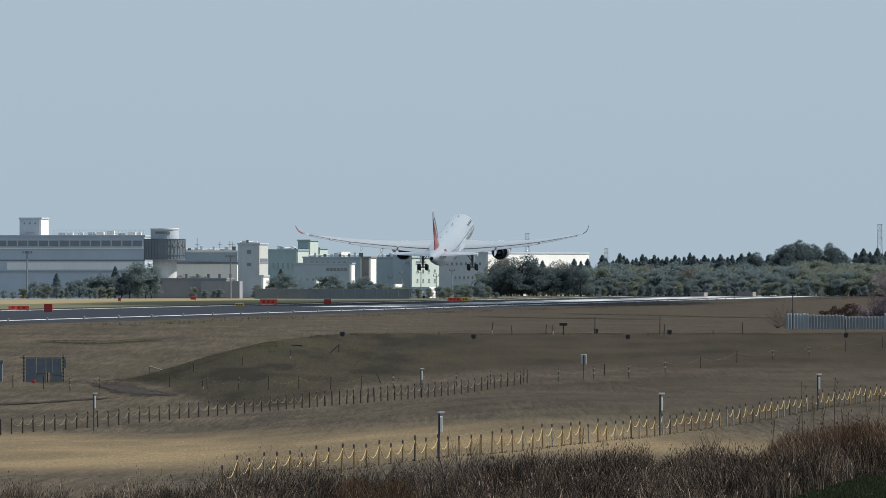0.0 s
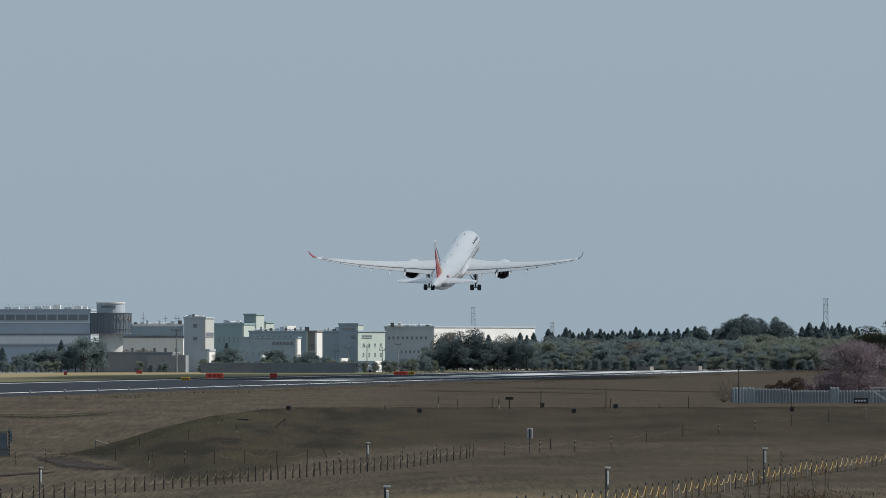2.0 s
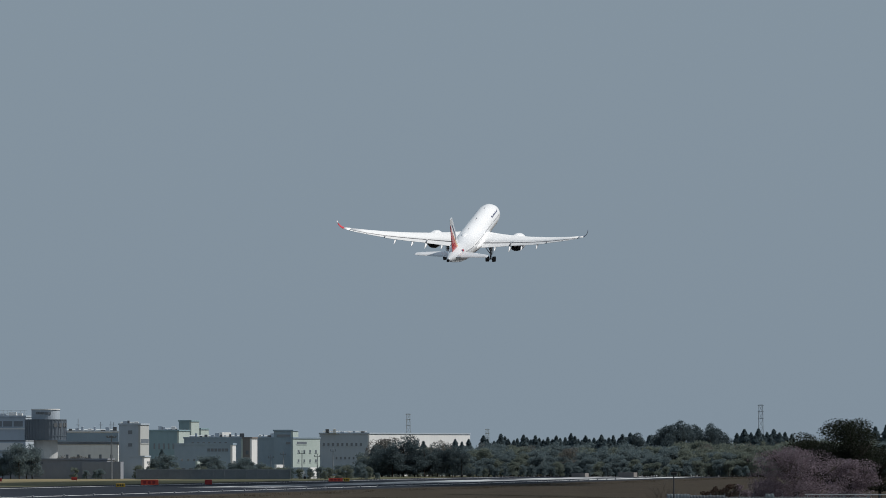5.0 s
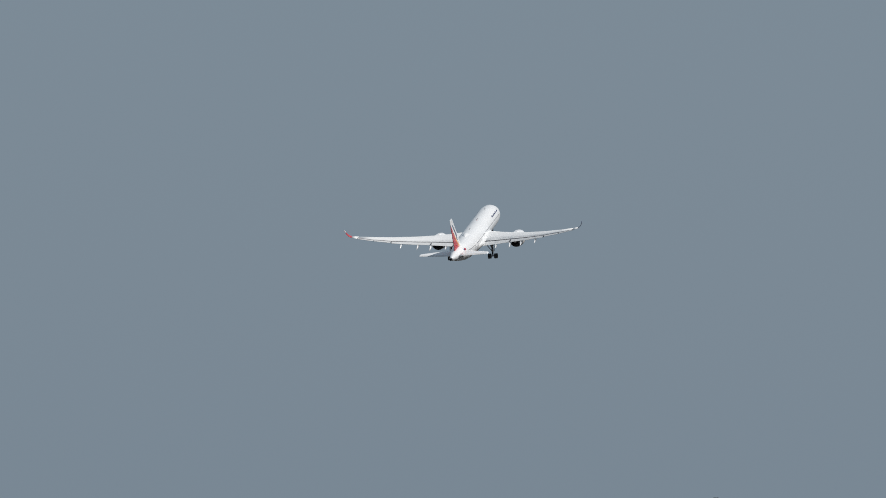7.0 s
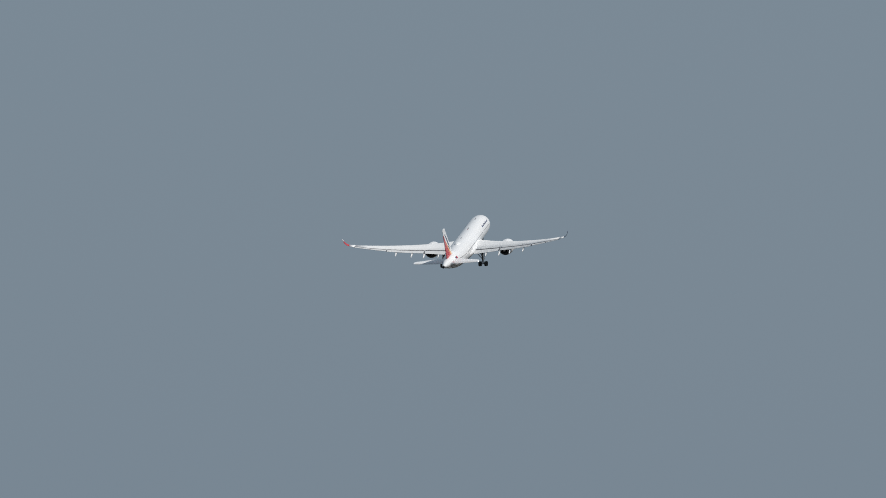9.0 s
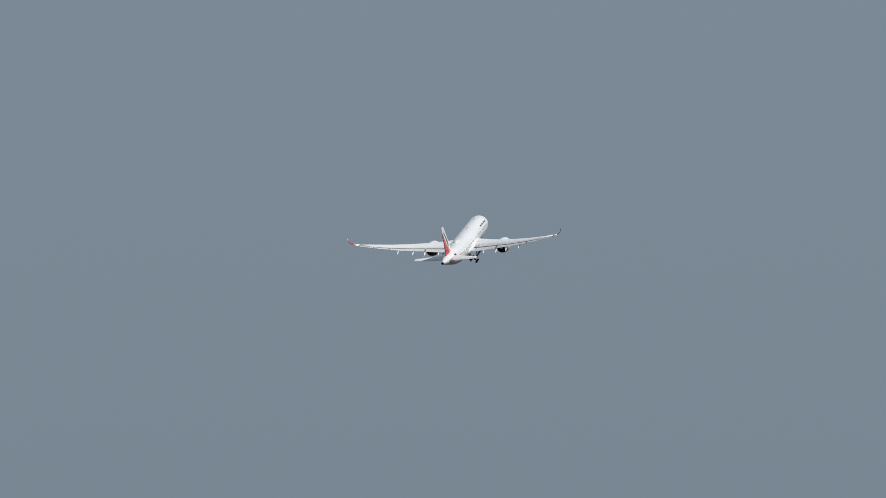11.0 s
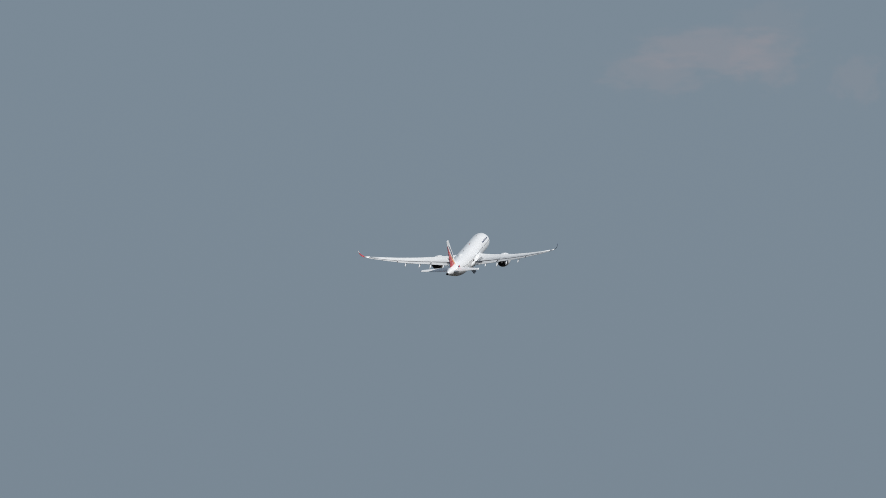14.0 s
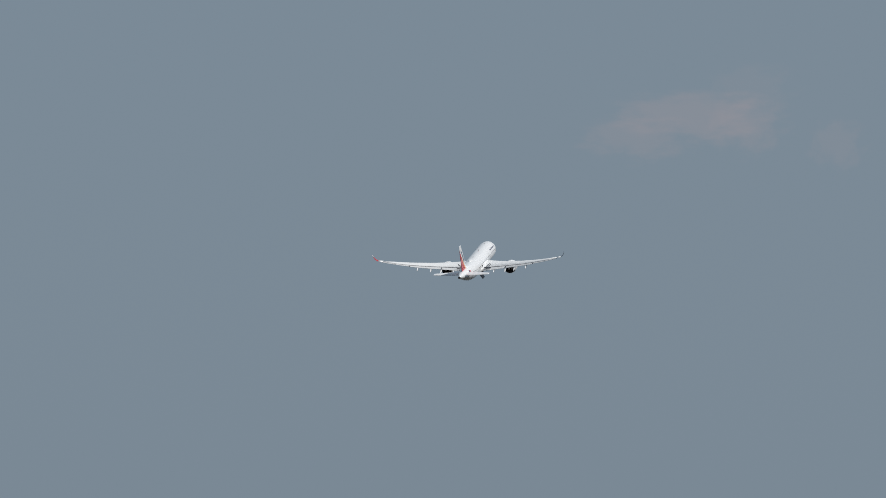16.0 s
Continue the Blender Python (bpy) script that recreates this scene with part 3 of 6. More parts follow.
def make_plane():
    plane = thing("airliner", "white twin-engine airliner climbing with a red fin", "aircraft")
    bm = bmesh.new()
    n = 40
    rings = []
    for s, r, zc in HULL:
        rings.append([hull(s, i * 2 * math.pi / n) for i in range(n)])
    add_loft(bm, rings)
    body = part("fuselage", bm, WHITE, plane, "glossy white cabin tube", smooth=True)
    bm = bmesh.new()                                     # wing root fairing
    rings = []
    for s, w, b in ((18, 1.6, -2.6), (21, 2.9, -3.0), (26, 3.45, -3.35), (33, 3.5, -3.45), (38, 3.3, -3.35), (42, 2.6, -3.05), (46, 1.2, -2.75)):
        rings.append([Vector((math.cos(a) * w, NOSE - s, -1.3 + math.sin(a) * (-1.3 - b) * (1 if math.sin(a) < 0 else 0.45))) for a in (i * 2 * math.pi / 24 for i in range(24))])
    add_loft(bm, rings)
    part("belly_fairing", bm, WHITE, plane, smooth=True)
    for side in (-1, 1):
        make_wing(plane, side)
        make_engine(plane, side)
        # tailplane
        bm = bmesh.new()
        add_loft(bm, [foil(side * x, 0.95 + 0.075 * x, l, t, 0.10 * (l - t)) for x, l, t in ((0.0, -21.0, -28.4), (2.5, -22.8, -28.9), (6.0, -25.2, -29.6), (9.0, -27.4, -30.2), (9.4, -28.2, -30.3))])
        tail = part("tailplane", bm, WHITE, plane, "pale tailplane", smooth=True)
        bm = bmesh.new()
        add_loft(bm, [[Vector((side * x, t + 1.15, z + 0.14)), Vector((side * x, t - 0.12, z + 0.03)), Vector((side * x, t - 0.12, z - 0.03)), Vector((side * x, t + 1.15, z - 0.10))] for x, t, z in ((2.4, -28.9, 1.13), (5.5, -29.5, 1.36), (8.8, -30.15, 1.61))])
        part("elevator", bm, FLAPM, tail)
    # fin in bands of livery, from the leading edge to the rudder
    lead, trail = (-18.6, -28.0), (-27.4, -31.0)     # at the foot and at the tip

    def fin_ring(z, f0, f1, fat):
        k = (z - 1.9) / (11.2 - 1.9)
        a, b = lead[0] + (lead[1] - lead[0]) * k, trail[0] + (trail[1] - trail[0]) * k
        half = 0.42 - 0.26 * k

        def w(f):
            return fat + half * (0.25 + 1.0 * math.sin(math.pi * min(1.0, f * 0.62 + 0.22)) - 0.55 * f)
        fs = [f0 + (f1 - f0) * i / 4 for i in range(5)]
        p = [Vector((w(f) if f > 0 else 0.05, a + (b - a) * f, z)) for f in fs]
        return p + [Vector((-v.x, v.y, v.z)) for v in reversed(p)]

    bm = bmesh.new()
    add_loft(bm, [fin_ring(z, 0.0, 1.0, 0.0) for z in (1.7, 4, 6.5, 9, 10.9, 11.2)])
    fin = part("fin", bm, WHITE, plane, "swept tail fin, white at its tip")
    zs = (1.75, 3.0, 4.4, 5.8, 7.2, 8.6, 9.6)
    for name, mat, label, lo, hi in (("red_livery", RED, "red livery field", (0.42, 0.52, 0.60, 0.68, 0.76, 0.86, 0.97), (1.002,) * 7),
                                     ("yellow_livery", YELLOW, "orange livery stripe", (0.25, 0.38, 0.50, 0.60, 0.70, 0.83, 0.965), (0.42, 0.52, 0.60, 0.68, 0.76, 0.86, 0.97)),
                                     ("navy_livery", NAVY, "dark blue livery stripe", (0.55, 0.55, 0.40, 0.30, 0.36, 0.46, 0.58), (0.552, 0.552, 0.50, 0.50, 0.54, 0.62, 0.72))):
        bm = bmesh.new()
        rr = [fin_ring(z, a, b, 0.02 if name != "navy_livery" else 0.015) for z, a, b in zip(zs, lo, hi)]
        if name == "navy_livery":
            rr = rr[2:]
        elif name == "yellow_livery":
            rr = rr[:5]
        add_loft(bm, rr)
        part(name, bm, mat, fin, label)
    # cabin details
    for side in (-1, 1):
        bm = bmesh.new()
        for k in range(4):
            s0, s1 = ((7.6, 17.0), (18.6, 29.5), (31.0, 43.5), (45.0, 55.0))[k]
            hull_patch(bm, s0, s1, side * radians(78), side * radians(81.5), 0.02, 8)
        part("window_band", bm, PANELG, body, "row of small dark cabin windows")
        for s in (6.3, 17.6, 44.1, 56.0):
            bm = bmesh.new()
            hull_patch(bm, s, s + 1.15, side * radians(70), side * radians(106), 0.03)
            part("cabin_door", bm, WHITE if s != 56.0 else PANELG, body, "cabin door outline")
        # airline lettering as plain bars
        for k, (s, l) in enumerate(((8.6, 0.55), (9.5, 1.1), (10.9, 0.6), (11.8, 1.2), (13.3, 0.7), (14.3, 1.3), (15.9, 0.8))):
            bm = bmesh.new()
            hull_patch(bm, s, s + l, side * radians(50 + 4 * (k % 2)), side * radians(60), 0.03)
            part("lettering_bar", bm, NAVY, body, "dark blue lettering bar")
        bm = bmesh.new()
        hull_patch(bm, 54.6, 55.5, side * radians(52), side * radians(70), 0.03)
        part("livery_mark", bm, RED, body, "small red mark")
        bm = bmesh.new()
        hull_patch(bm, 55.5, 56.3, side * radians(52), side * radians(70), 0.03)
        part("livery_mark", bm, NAVY, body, "small dark blue mark")
    bm = bmesh.new()
    add_loft(bm, [[Vector((math.cos(a) * w, NOSE - s, 2.40 + max(0.0, math.sin(a)) * h)) for a in (i * math.pi / 8 for i in range(16))] for s, w, h in ((41.0, 0.2, 0.1), (41.8, 0.75, 0.5), (43.2, 0.85, 0.62), (44.6, 0.6, 0.4), (45.6, 0.15, 0.1))])
    part("antenna_dome", bm, WHITE, body, "white antenna dome on the spine", smooth=True)
    for s, h in ((12.0, 0.4), (24.0, 0.45), (36.0, 0.35)):
        bm = bmesh.new()
        add_loft(bm, [[Vector((w, NOSE - s - d, 2.53 + z)) for d, z in ((0, 0), (0.5, h), (0.8, h), (0.9, 0))] for w in (-0.04, 0.04)])
        part("blade_antenna", bm, PANELG, body)
    bm = bmesh.new()
    add_loft(bm, [ring(0, y, 1.30, r, 14) for y, r in ((-33.55, 0.38), (-34.1, 0.33), (-34.1, 0.25), (-33.7, 0.24))])
    part("tail_exhaust", bm, DARKM, body, "dark tail exhaust")
    bm = bmesh.new()
    add_loft(bm, [[Vector((math.cos(a) * 0.09 * k, NOSE - 26 + math.sin(a) * 0.12 * k, 2.55 + h)) for a in (i * math.pi / 4 for i in range(8))] for k, h in ((1, 0), (0.9, 0.12), (0.4, 0.2))])
    part("beacon", bm, RED, body, "red beacon")
    # main gear: each leg swings inwards about its hinge
    legs = []
    for side in (-1, 1):
        gear = new("main_gear")
        gear.parent = plane
        gear["label"] = "dark main landing gear leg with a four-wheel bogie"
        bm = bmesh.new()
        add_tube(bm, [(0, 0, 0.2), (0, 0, -1.9), (0, 0.02, -3.1)], [0.26, 0.24, 0.18], 10)
        part("leg", bm, STEEL, gear)
        bm = bmesh.new()
        add_tube(bm, [(-side * 1.5, -0.1, 0.1), (0, 0, -1.9)], 0.11, 6)
        add_tube(bm, [(0, -1.5, 0.1), (0, 0, -1.8)], 0.11, 6)
        add_tube(bm, [(-side * 0.9, 1.0, 0.1), (0, 0, -1.4)], 0.08, 6)
        part("drag_brace", bm, STEEL, gear)
        bm = bmesh.new()
        add_box(bm, side * 0.45 - 0.05, side * 0.45 + 0.05, -1.0, 0.9, -1.9, 0.1)
        part("leg_door", bm, WHITE, gear, "pale leg door")
        bm = bmesh.new()
        tilt = pose(0, 0, -3.15, -12)
        add_tube(bm, [tilt @ Vector((0, 1.15, 0)), tilt @ Vector((0, -1.15, 0))], 0.15, 8)
        for y in (-1.02, 1.02):
            add_tube(bm, [tilt @ Vector((-0.95, y, 0)), tilt @ Vector((0.95, y, 0))], 0.10, 8)
        part("bogie_beam", bm, STEEL, gear)
        for y in (-1.02, 1.02):
            for x in (-0.85, 0.85):
                bm = bmesh.new()
                prof = ((-0.26, 0.42), (-0.26, 0.60), (-0.19, 0.69), (0.19, 0.69), (0.26, 0.60), (0.26, 0.42))
                c = tilt @ Vector((x, y, 0))
                add_loft(bm, [[Vector((c.x + w, c.y + math.cos(a) * r, c.z + math.sin(a) * r)) for a in (i * 2 * math.pi / 20 for i in range(20))] for w, r in prof])
                part("tyre", bm, RUBBER, gear, smooth=False)
        legs.append((side, gear))
        # belly door that hangs open while the leg swings
        door = new("gear_door")
        door.parent = plane
        door["label"] = "grey belly door of the main gear"
        bm = bmesh.new()
        add_box(bm, -0.05, 0.05, -2.0, 2.0, -2.0, 0.0)
        part("door_panel", bm, STEEL, door)
        legs.append((side * 10, door))
    nose = new("nose_gear")
    nose.parent = plane
    nose["label"] = "dark nose gear with twin wheels"
    bm = bmesh.new()
    add_tube(bm, [(0, 0, 0.3), (0, 0, -2.3)], [0.16, 0.12], 8)
    add_tube(bm, [(0, 1.4, 0.3), (0, 0, -1.3)], 0.07, 6)
    part("leg", bm, STEEL, nose)
    for x in (-0.32, 0.32):
        bm = bmesh.new()
        add_loft(bm, [[Vector((x + w, math.cos(a) * r, -2.3 + math.sin(a) * r)) for a in (i * 2 * math.pi / 16 for i in range(16))] for w, r in ((-0.17, 0.3), (-0.12, 0.52), (0.12, 0.52), (0.17, 0.3))])
        part("tyre", bm, RUBBER, nose)
    return plane, legs, nose


airliner, gear_parts, nose_gear = make_plane()

# ---------------------------------------------------------------- cloud
CLOUDM = bpy.data.materials.new("thin_cloud")
CLOUDM.use_nodes = True


def cloud_material():
    nt = CLOUDM.node_tree
    b = nt.nodes["Principled BSDF"]
    b.inputs["Base Color"].default_value, b.inputs["Roughness"].default_value = (0.85, 0.86, 0.88, 1), 1.0
    clear = nt.nodes.new("ShaderNodeBsdfTransparent")
    mix = nt.nodes.new("ShaderNodeMixShader")
    co = nt.nodes.new("ShaderNodeTexCoord")
    sep = nt.nodes.new("ShaderNodeSeparateXYZ")
    nt.links.new(co.outputs["Object"], sep.inputs[0])
    thin = nt.nodes.new("ShaderNodeMapRange")
    thin.inputs["From Min"].default_value, thin.inputs["From Max"].default_value = 2480.0, 2760.0
    thin.inputs["To Min"].default_value, thin.inputs["To Max"].default_value = 0.30, 0.165
    nt.links.new(sep.outputs[1], thin.inputs["Value"])
    nt.links.new(thin.outputs[0], mix.inputs[0])
    nt.links.new(clear.outputs[0], mix.inputs[1])
    nt.links.new(b.outputs[0], mix.inputs[2])
    nt.links.new(mix.outputs[0], nt.nodes["Material Output"].inputs["Surface"])


def make_cloud():
    """Three thin ragged sheets of one cloud; the airliner climbs out of its shade."""
    cloud = tagged(new("cloud"), "thin ragged white cloud over the runway", "cloud", kind="structure")
    for k, (height, y1) in enumerate(((900.0, 2846.0), (950.0, 2862.0), (1000.0, 2878.0))):
        cx = height * sun_way.x / sun_way.z - 10
        rows, m, n = [], 26, 40
        for side in (1, -1):
            grid = []
            for i in range(n + 1):
                y = 2250 + (y1 - 2250) * i / n
                ends = min(1.0, 6 * i / n, 6 * (n - i) / n)
                row = []
                for j in range(m + 1):
                    f = j / m * 2 - 1
                    wide = 66 * math.sqrt(max(0.0, 0.25 + 0.75 * ends)) * (1 + 0.25 * noise.noise(Vector((y * 0.02, k * 5.1, 1 if f > 0 else 9))))
                    thick = 8 * ends * (1 - f * f) * (1 + 0.8 * noise.noise(Vector((f * 3, y * 0.012, k * 3.3))))
                    rag = 7 * noise.noise(Vector((f * 4, k * 2.7, 0.5))) if i in (0, n) else 0.0
                    row.append(Vector((cx + f * wide, y + rag, height + side * max(0.0, thick))))
                grid.append(row)
            rows.append(grid)
        bm = bmesh.new()
        for grid in rows:
            vs = [[bm.verts.new(p) for p in r] for r in grid]
            for q, r in zip(vs, vs[1:]):
                for j in range(m):
                    bm.faces.new((q[j], q[j + 1], r[j + 1], r[j]))
        bmesh.ops.remove_doubles(bm, verts=bm.verts[:], dist=0.01)
        part("cloud_sheet", bm, CLOUDM, cloud, smooth=True)


cloud_material()
make_cloud()

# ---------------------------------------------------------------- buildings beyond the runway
# Fronts carry bluish shade and haze in their colour; sunlit ends are coloured lighter.
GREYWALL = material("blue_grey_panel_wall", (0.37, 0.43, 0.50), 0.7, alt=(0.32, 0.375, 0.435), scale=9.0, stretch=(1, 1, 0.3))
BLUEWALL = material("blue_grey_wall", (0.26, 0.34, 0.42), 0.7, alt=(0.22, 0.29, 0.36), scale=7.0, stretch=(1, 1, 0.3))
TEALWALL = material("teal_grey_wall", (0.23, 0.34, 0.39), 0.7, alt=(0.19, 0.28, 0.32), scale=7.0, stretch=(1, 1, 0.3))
MINTWALL = material("sunlit_mint_wall", (0.42, 0.49, 0.475), 0.7, alt=(0.35, 0.42, 0.405), scale=6.0, stretch=(1, 1, 0.3))
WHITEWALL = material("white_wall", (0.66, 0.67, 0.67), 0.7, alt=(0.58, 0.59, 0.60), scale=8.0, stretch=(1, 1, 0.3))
CREAMWALL = material("pale_render_wall", (0.40, 0.42, 0.42), 0.75, alt=(0.35, 0.365, 0.37), scale=6.0)
PODIUM = material("mauve_grey_wall", (0.22, 0.24, 0.275), 0.8, alt=(0.185, 0.20, 0.235), scale=7.0, stretch=(1, 1, 0.3))
BROWNWALL = material("brown_wall", (0.19, 0.175, 0.17), 0.75, alt=(0.155, 0.145, 0.14), scale=5.0)
DARKGLASS = material("tower_glass", (0.10, 0.125, 0.155), 0.25, alt=(0.125, 0.15, 0.18), scale=4.0)
PANEGLASS = material("sky_lit_window_glass", (0.11, 0.13, 0.155), 0.12, alt=(0.15, 0.17, 0.195), scale=2.0, spec=0.9)
ROOF = material("flat_roof_grey", (0.30, 0.31, 0.32), 0.8, alt=(0.24, 0.25, 0.26), scale=6.0)
SIGNBLUE = material("blue_truck_paint", (0.05, 0.11, 0.26), 0.4, alt=(0.04, 0.09, 0.21), scale=2.0)
MASTM = material("galvanised_mast", (0.20, 0.22, 0.24), 0.6, 0.3, alt=(0.15, 0.16, 0.18), scale=3.0)
PYLONM = material("pylon_steel_pale", (0.60, 0.65, 0.68), 0.7, 0.0, alt=(0.54, 0.58, 0.61), scale=5.0)


def face_box(name, x0, x1, y0, y1, z0, z1, mat, parent, label="", bevel=0.0):
    bm = bmesh.new()
    add_box(bm, x0, x1, y0, y1, z0, z1, bevel=bevel)
    return part(name, bm, mat, parent, label)


def building(label, u0, u1, u2, top, d, wall, turn=24.0, side=None, category="building", bottom=None, depth=None, front_windows=(), side_windows=(), bands=(), parapet=True):
    """A block whose near corner stands at bearing u1; its front runs to u0, its sunlit end wall to u2. Heights are elevation steps at d.
    Windows: (count, first and last share of the wall, lower and upper share of the height, share of the pitch that is glass)."""
    a = radians(turn)
    w = X(u1 - u0, d) / math.cos(a)
    length = depth or max(4.0, X(u2 - u1, d) / math.sin(a))
    z0 = 0.0 if bottom is None else Z(bottom, d)
    h = Z(top, d) - z0
    th = thing("building", label, category, pose(X(u1, d), d, z0, 0, 0, -turn))
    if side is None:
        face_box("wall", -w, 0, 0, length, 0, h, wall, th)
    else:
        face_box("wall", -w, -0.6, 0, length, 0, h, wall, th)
        # The sun on the end wall is helped by a lighter colour.
        face_box("end_wall", -0.6, 0, 0.02, length - 0.02, 0, h - 0.02, side, th, "end wall coloured lighter for the sun on it")
    if parapet:
        bm = bmesh.new()
        add_box(bm, -w - 0.2, 0.2, -0.2, 0.25, h, h + 0.45)
        add_box(bm, -0.25, 0.2, 0.25, length, h, h + 0.45)
        part("parapet", bm, wall, th)
        face_box("roof", -w + 0.1, -0.3, 0.3, length - 0.1, h, h + 0.1, ROOF, th)
    for n, f0, f1, g0, g1, glass in front_windows:
        pitch = (f1 - f0) * w / n
        for k in range(n):
            x = -w + f0 * w + pitch * (k + 0.5)
            win = face_box("window", x - pitch * glass / 2, x + pitch * glass / 2, -0.03, 0.3, g0 * h, g1 * h, PANEGLASS, th)
            face_box("sill", x - pitch * glass / 2 - 0.1, x + pitch * glass / 2 + 0.1, -0.14, 0.05, g0 * h - 0.16, g0 * h, wall, win)
    for n, f0, f1, g0, g1, glass in side_windows:
        pitch = (f1 - f0) * length / n
        for k in range(n):
            y = f0 * length + pitch * (k + 0.5)
            win = face_box("window", -0.3, 0.03, y - pitch * glass / 2, y + pitch * glass / 2, g0 * h, g1 * h, PANEGLASS, th)
            face_box("sill", -0.05, 0.14, y - pitch * glass / 2 - 0.1, y + pitch * glass / 2 + 0.1, g0 * h - 0.16, g0 * h, side or wall, win)
    for g0, g1, mat, out in bands:
        bm = bmesh.new()
        add_box(bm, -w - out, out, -out, 0.2, g0 * h, g1 * h)
        add_box(bm, -0.3, out, 0.2, length, g0 * h, g1 * h)
        part("band", bm, mat, th)
    return th, w, length, h


def u(px):
    return px - 784.0


def e(py):
    return 495.0 - py


# the long terminal block with its roof house and plant
D1 = 3260.0
hall, hw, hl, hh = building("long light grey terminal block with a dark window band", u(-120), u(256), u(262), e(419), D1, GREYWALL, turn=6, depth=60,
                            front_windows=((14, 0.30, 0.99, 0.845, 0.935, 0.88),), bands=((0.60, 0.625, PANEGLASS, 0.06), (0.80, 0.82, WHITEWALL, 0.25), (0.42, 0.44, ROOF, 0.2)))
for k in range(10):
    face_box("wall_panel", -hw + hw * (0.35 + 0.064 * k), -hw + hw * (0.35 + 0.064 * k) + hw * 0.0635, -0.10, 0.1, hh * 0.46, hh * 0.58, WHITEWALL, hall)
house, rw, rl, rh = building("white roof house with three small openings", u(34), u(73), u(85), e(388), D1 + 14, GREYWALL, turn=20, side=WHITEWALL, bottom=e(421), category="roof house",
                             front_windows=((3, 0.1, 0.85, 0.72, 0.82, 0.25),))
face_box("wall_mark", -rw * 0.72, -rw * 0.3, -0.05, 0.1, rh * 0.24, rh * 0.30, PANELG, house, "grey wall mark")
plant = thing("roof_plant", "pale roof rail with ducts and tanks", "roof plant", pose(X(u(256), D1 + 8), D1 + 8, Z(e(419), D1), 0, 0, -6))
for k in range(22):
    face_box("rail_post", -26.5 + 1.25 * k - 0.06, -26.5 + 1.25 * k + 0.06, -0.06, 0.06, 0, 1.9, PYLONM, plant)
for z in (0.95, 1.88):
    face_box("rail", -26.6, 0.3, -0.05, 0.05, z, z + 0.10, PYLONM, plant)
for k in range(9):
    x = -25.5 + 2.9 * k + random.uniform(-0.4, 0.4)
    face_box("plant_unit", x, x + random.uniform(1.0, 2.3), 1.0, 3.0, 0, random.uniform(0.8, 1.7), WHITEWALL if k % 3 else GREYWALL, plant)


def drum(name, r0, r1, z0, z1, mat, parent, n=32, label=""):
    bm = bmesh.new()
    add_loft(bm, [[Vector((math.cos(i * 2 * math.pi / n) * r, math.sin(i * 2 * math.pi / n) * r, z)) for i in range(n)] for r, z in ((r0, z0), (r1, z1))])
    return part(name, bm, mat, parent, label)


DT = 3190.0
tower = thing("ramp_tower", "round control tower with a dark glass drum on a pale stem", "tower", pose(X(u(291.5), DT), DT, 0))
R = X(36.5, DT)
drum("stem", X(22, DT), X(21, DT), 0, Z(e(458), DT), CREAMWALL, tower)
cab = drum("glass_drum", R * 0.985, R, Z(e(460), DT), Z(e(423), DT), DARKGLASS, tower, label="dark glazed drum")
for k in range(36):
    a = k * 2 * math.pi / 36
    bm = bmesh.new()
    add_box(bm, -0.06, 0.06, -0.06, 0.06, Z(e(459), DT), Z(e(424), DT), Matrix.Translation((math.cos(a) * (R + 0.03), math.sin(a) * (R + 0.03), 0)) @ Matrix.Rotation(a, 4, "Z"))
    part("mullion", bm, DARKGLASS, cab)
for z in (460, 452, 434, 424):
    drum("drum_rim", R + 0.12, R + 0.12, Z(e(z), DT), Z(e(z - 1.0), DT), DARKGLASS, cab)
drum("upper_deck", X(25, DT), X(25, DT), Z(e(423), DT), Z(e(405), DT), GREYWALL, tower)
drum("deck_rim", X(26, DT), X(26, DT), Z(e(406.5), DT), Z(e(404.5), DT), WHITEWALL, tower)
for k in range(5):
    a = radians(-125 + 13 * k)
    bm = bmesh.new()
    add_box(bm, -0.1, 0.1, -0.42, 0.42, Z(e(414), DT), Z(e(410), DT), Matrix.Translation((math.cos(a) * X(25, DT), math.sin(a) * X(25, DT), 0)) @ Matrix.Rotation(a, 4, "Z"))
    part("deck_window", bm, PANEGLASS, tower)
for k in range(7):
    a = radians(-60 + 17 * k)
    bm = bmesh.new()
    add_box(bm, -0.1, 0.12, -0.5, 0.5, Z(e(437), DT), Z(e(430), DT), Matrix.Translation((math.cos(a) * R, math.sin(a) * R, 0)) @ Matrix.Rotation(a, 4, "Z"))
    part("bright_pane", bm, PALEPAVE, cab)

building("low pale podium wall beside the tower", u(214), u(400), u(404), e(495), 3170, PODIUM, turn=5, depth=20, front_windows=((9, 0.05, 0.40, 0.78, 0.92, 0.6), (1, 0.30, 0.36, 0.1, 0.9, 0.9)))
gallery, gw, gl, gh = building("grey link building with a white lower storey", u(306), u(420), u(424), e(446), 3240, WHITEWALL, turn=6, depth=25, bands=((0.80, 0.985, BLUEWALL, 0.10), (0.74, 0.79, PANEGLASS, 0.2)),
                               front_windows=((5, 0.12, 0.98, 0.34, 0.52, 0.22),))
building("low pale outbuilding before the link building", u(356), u(424), u(426), e(498), 3160, PODIUM, turn=5, depth=8, parapet=False)
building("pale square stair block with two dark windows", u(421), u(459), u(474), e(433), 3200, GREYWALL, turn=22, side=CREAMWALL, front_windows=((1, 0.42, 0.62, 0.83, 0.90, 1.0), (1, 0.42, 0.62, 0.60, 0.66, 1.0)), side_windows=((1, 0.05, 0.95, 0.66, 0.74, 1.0),))
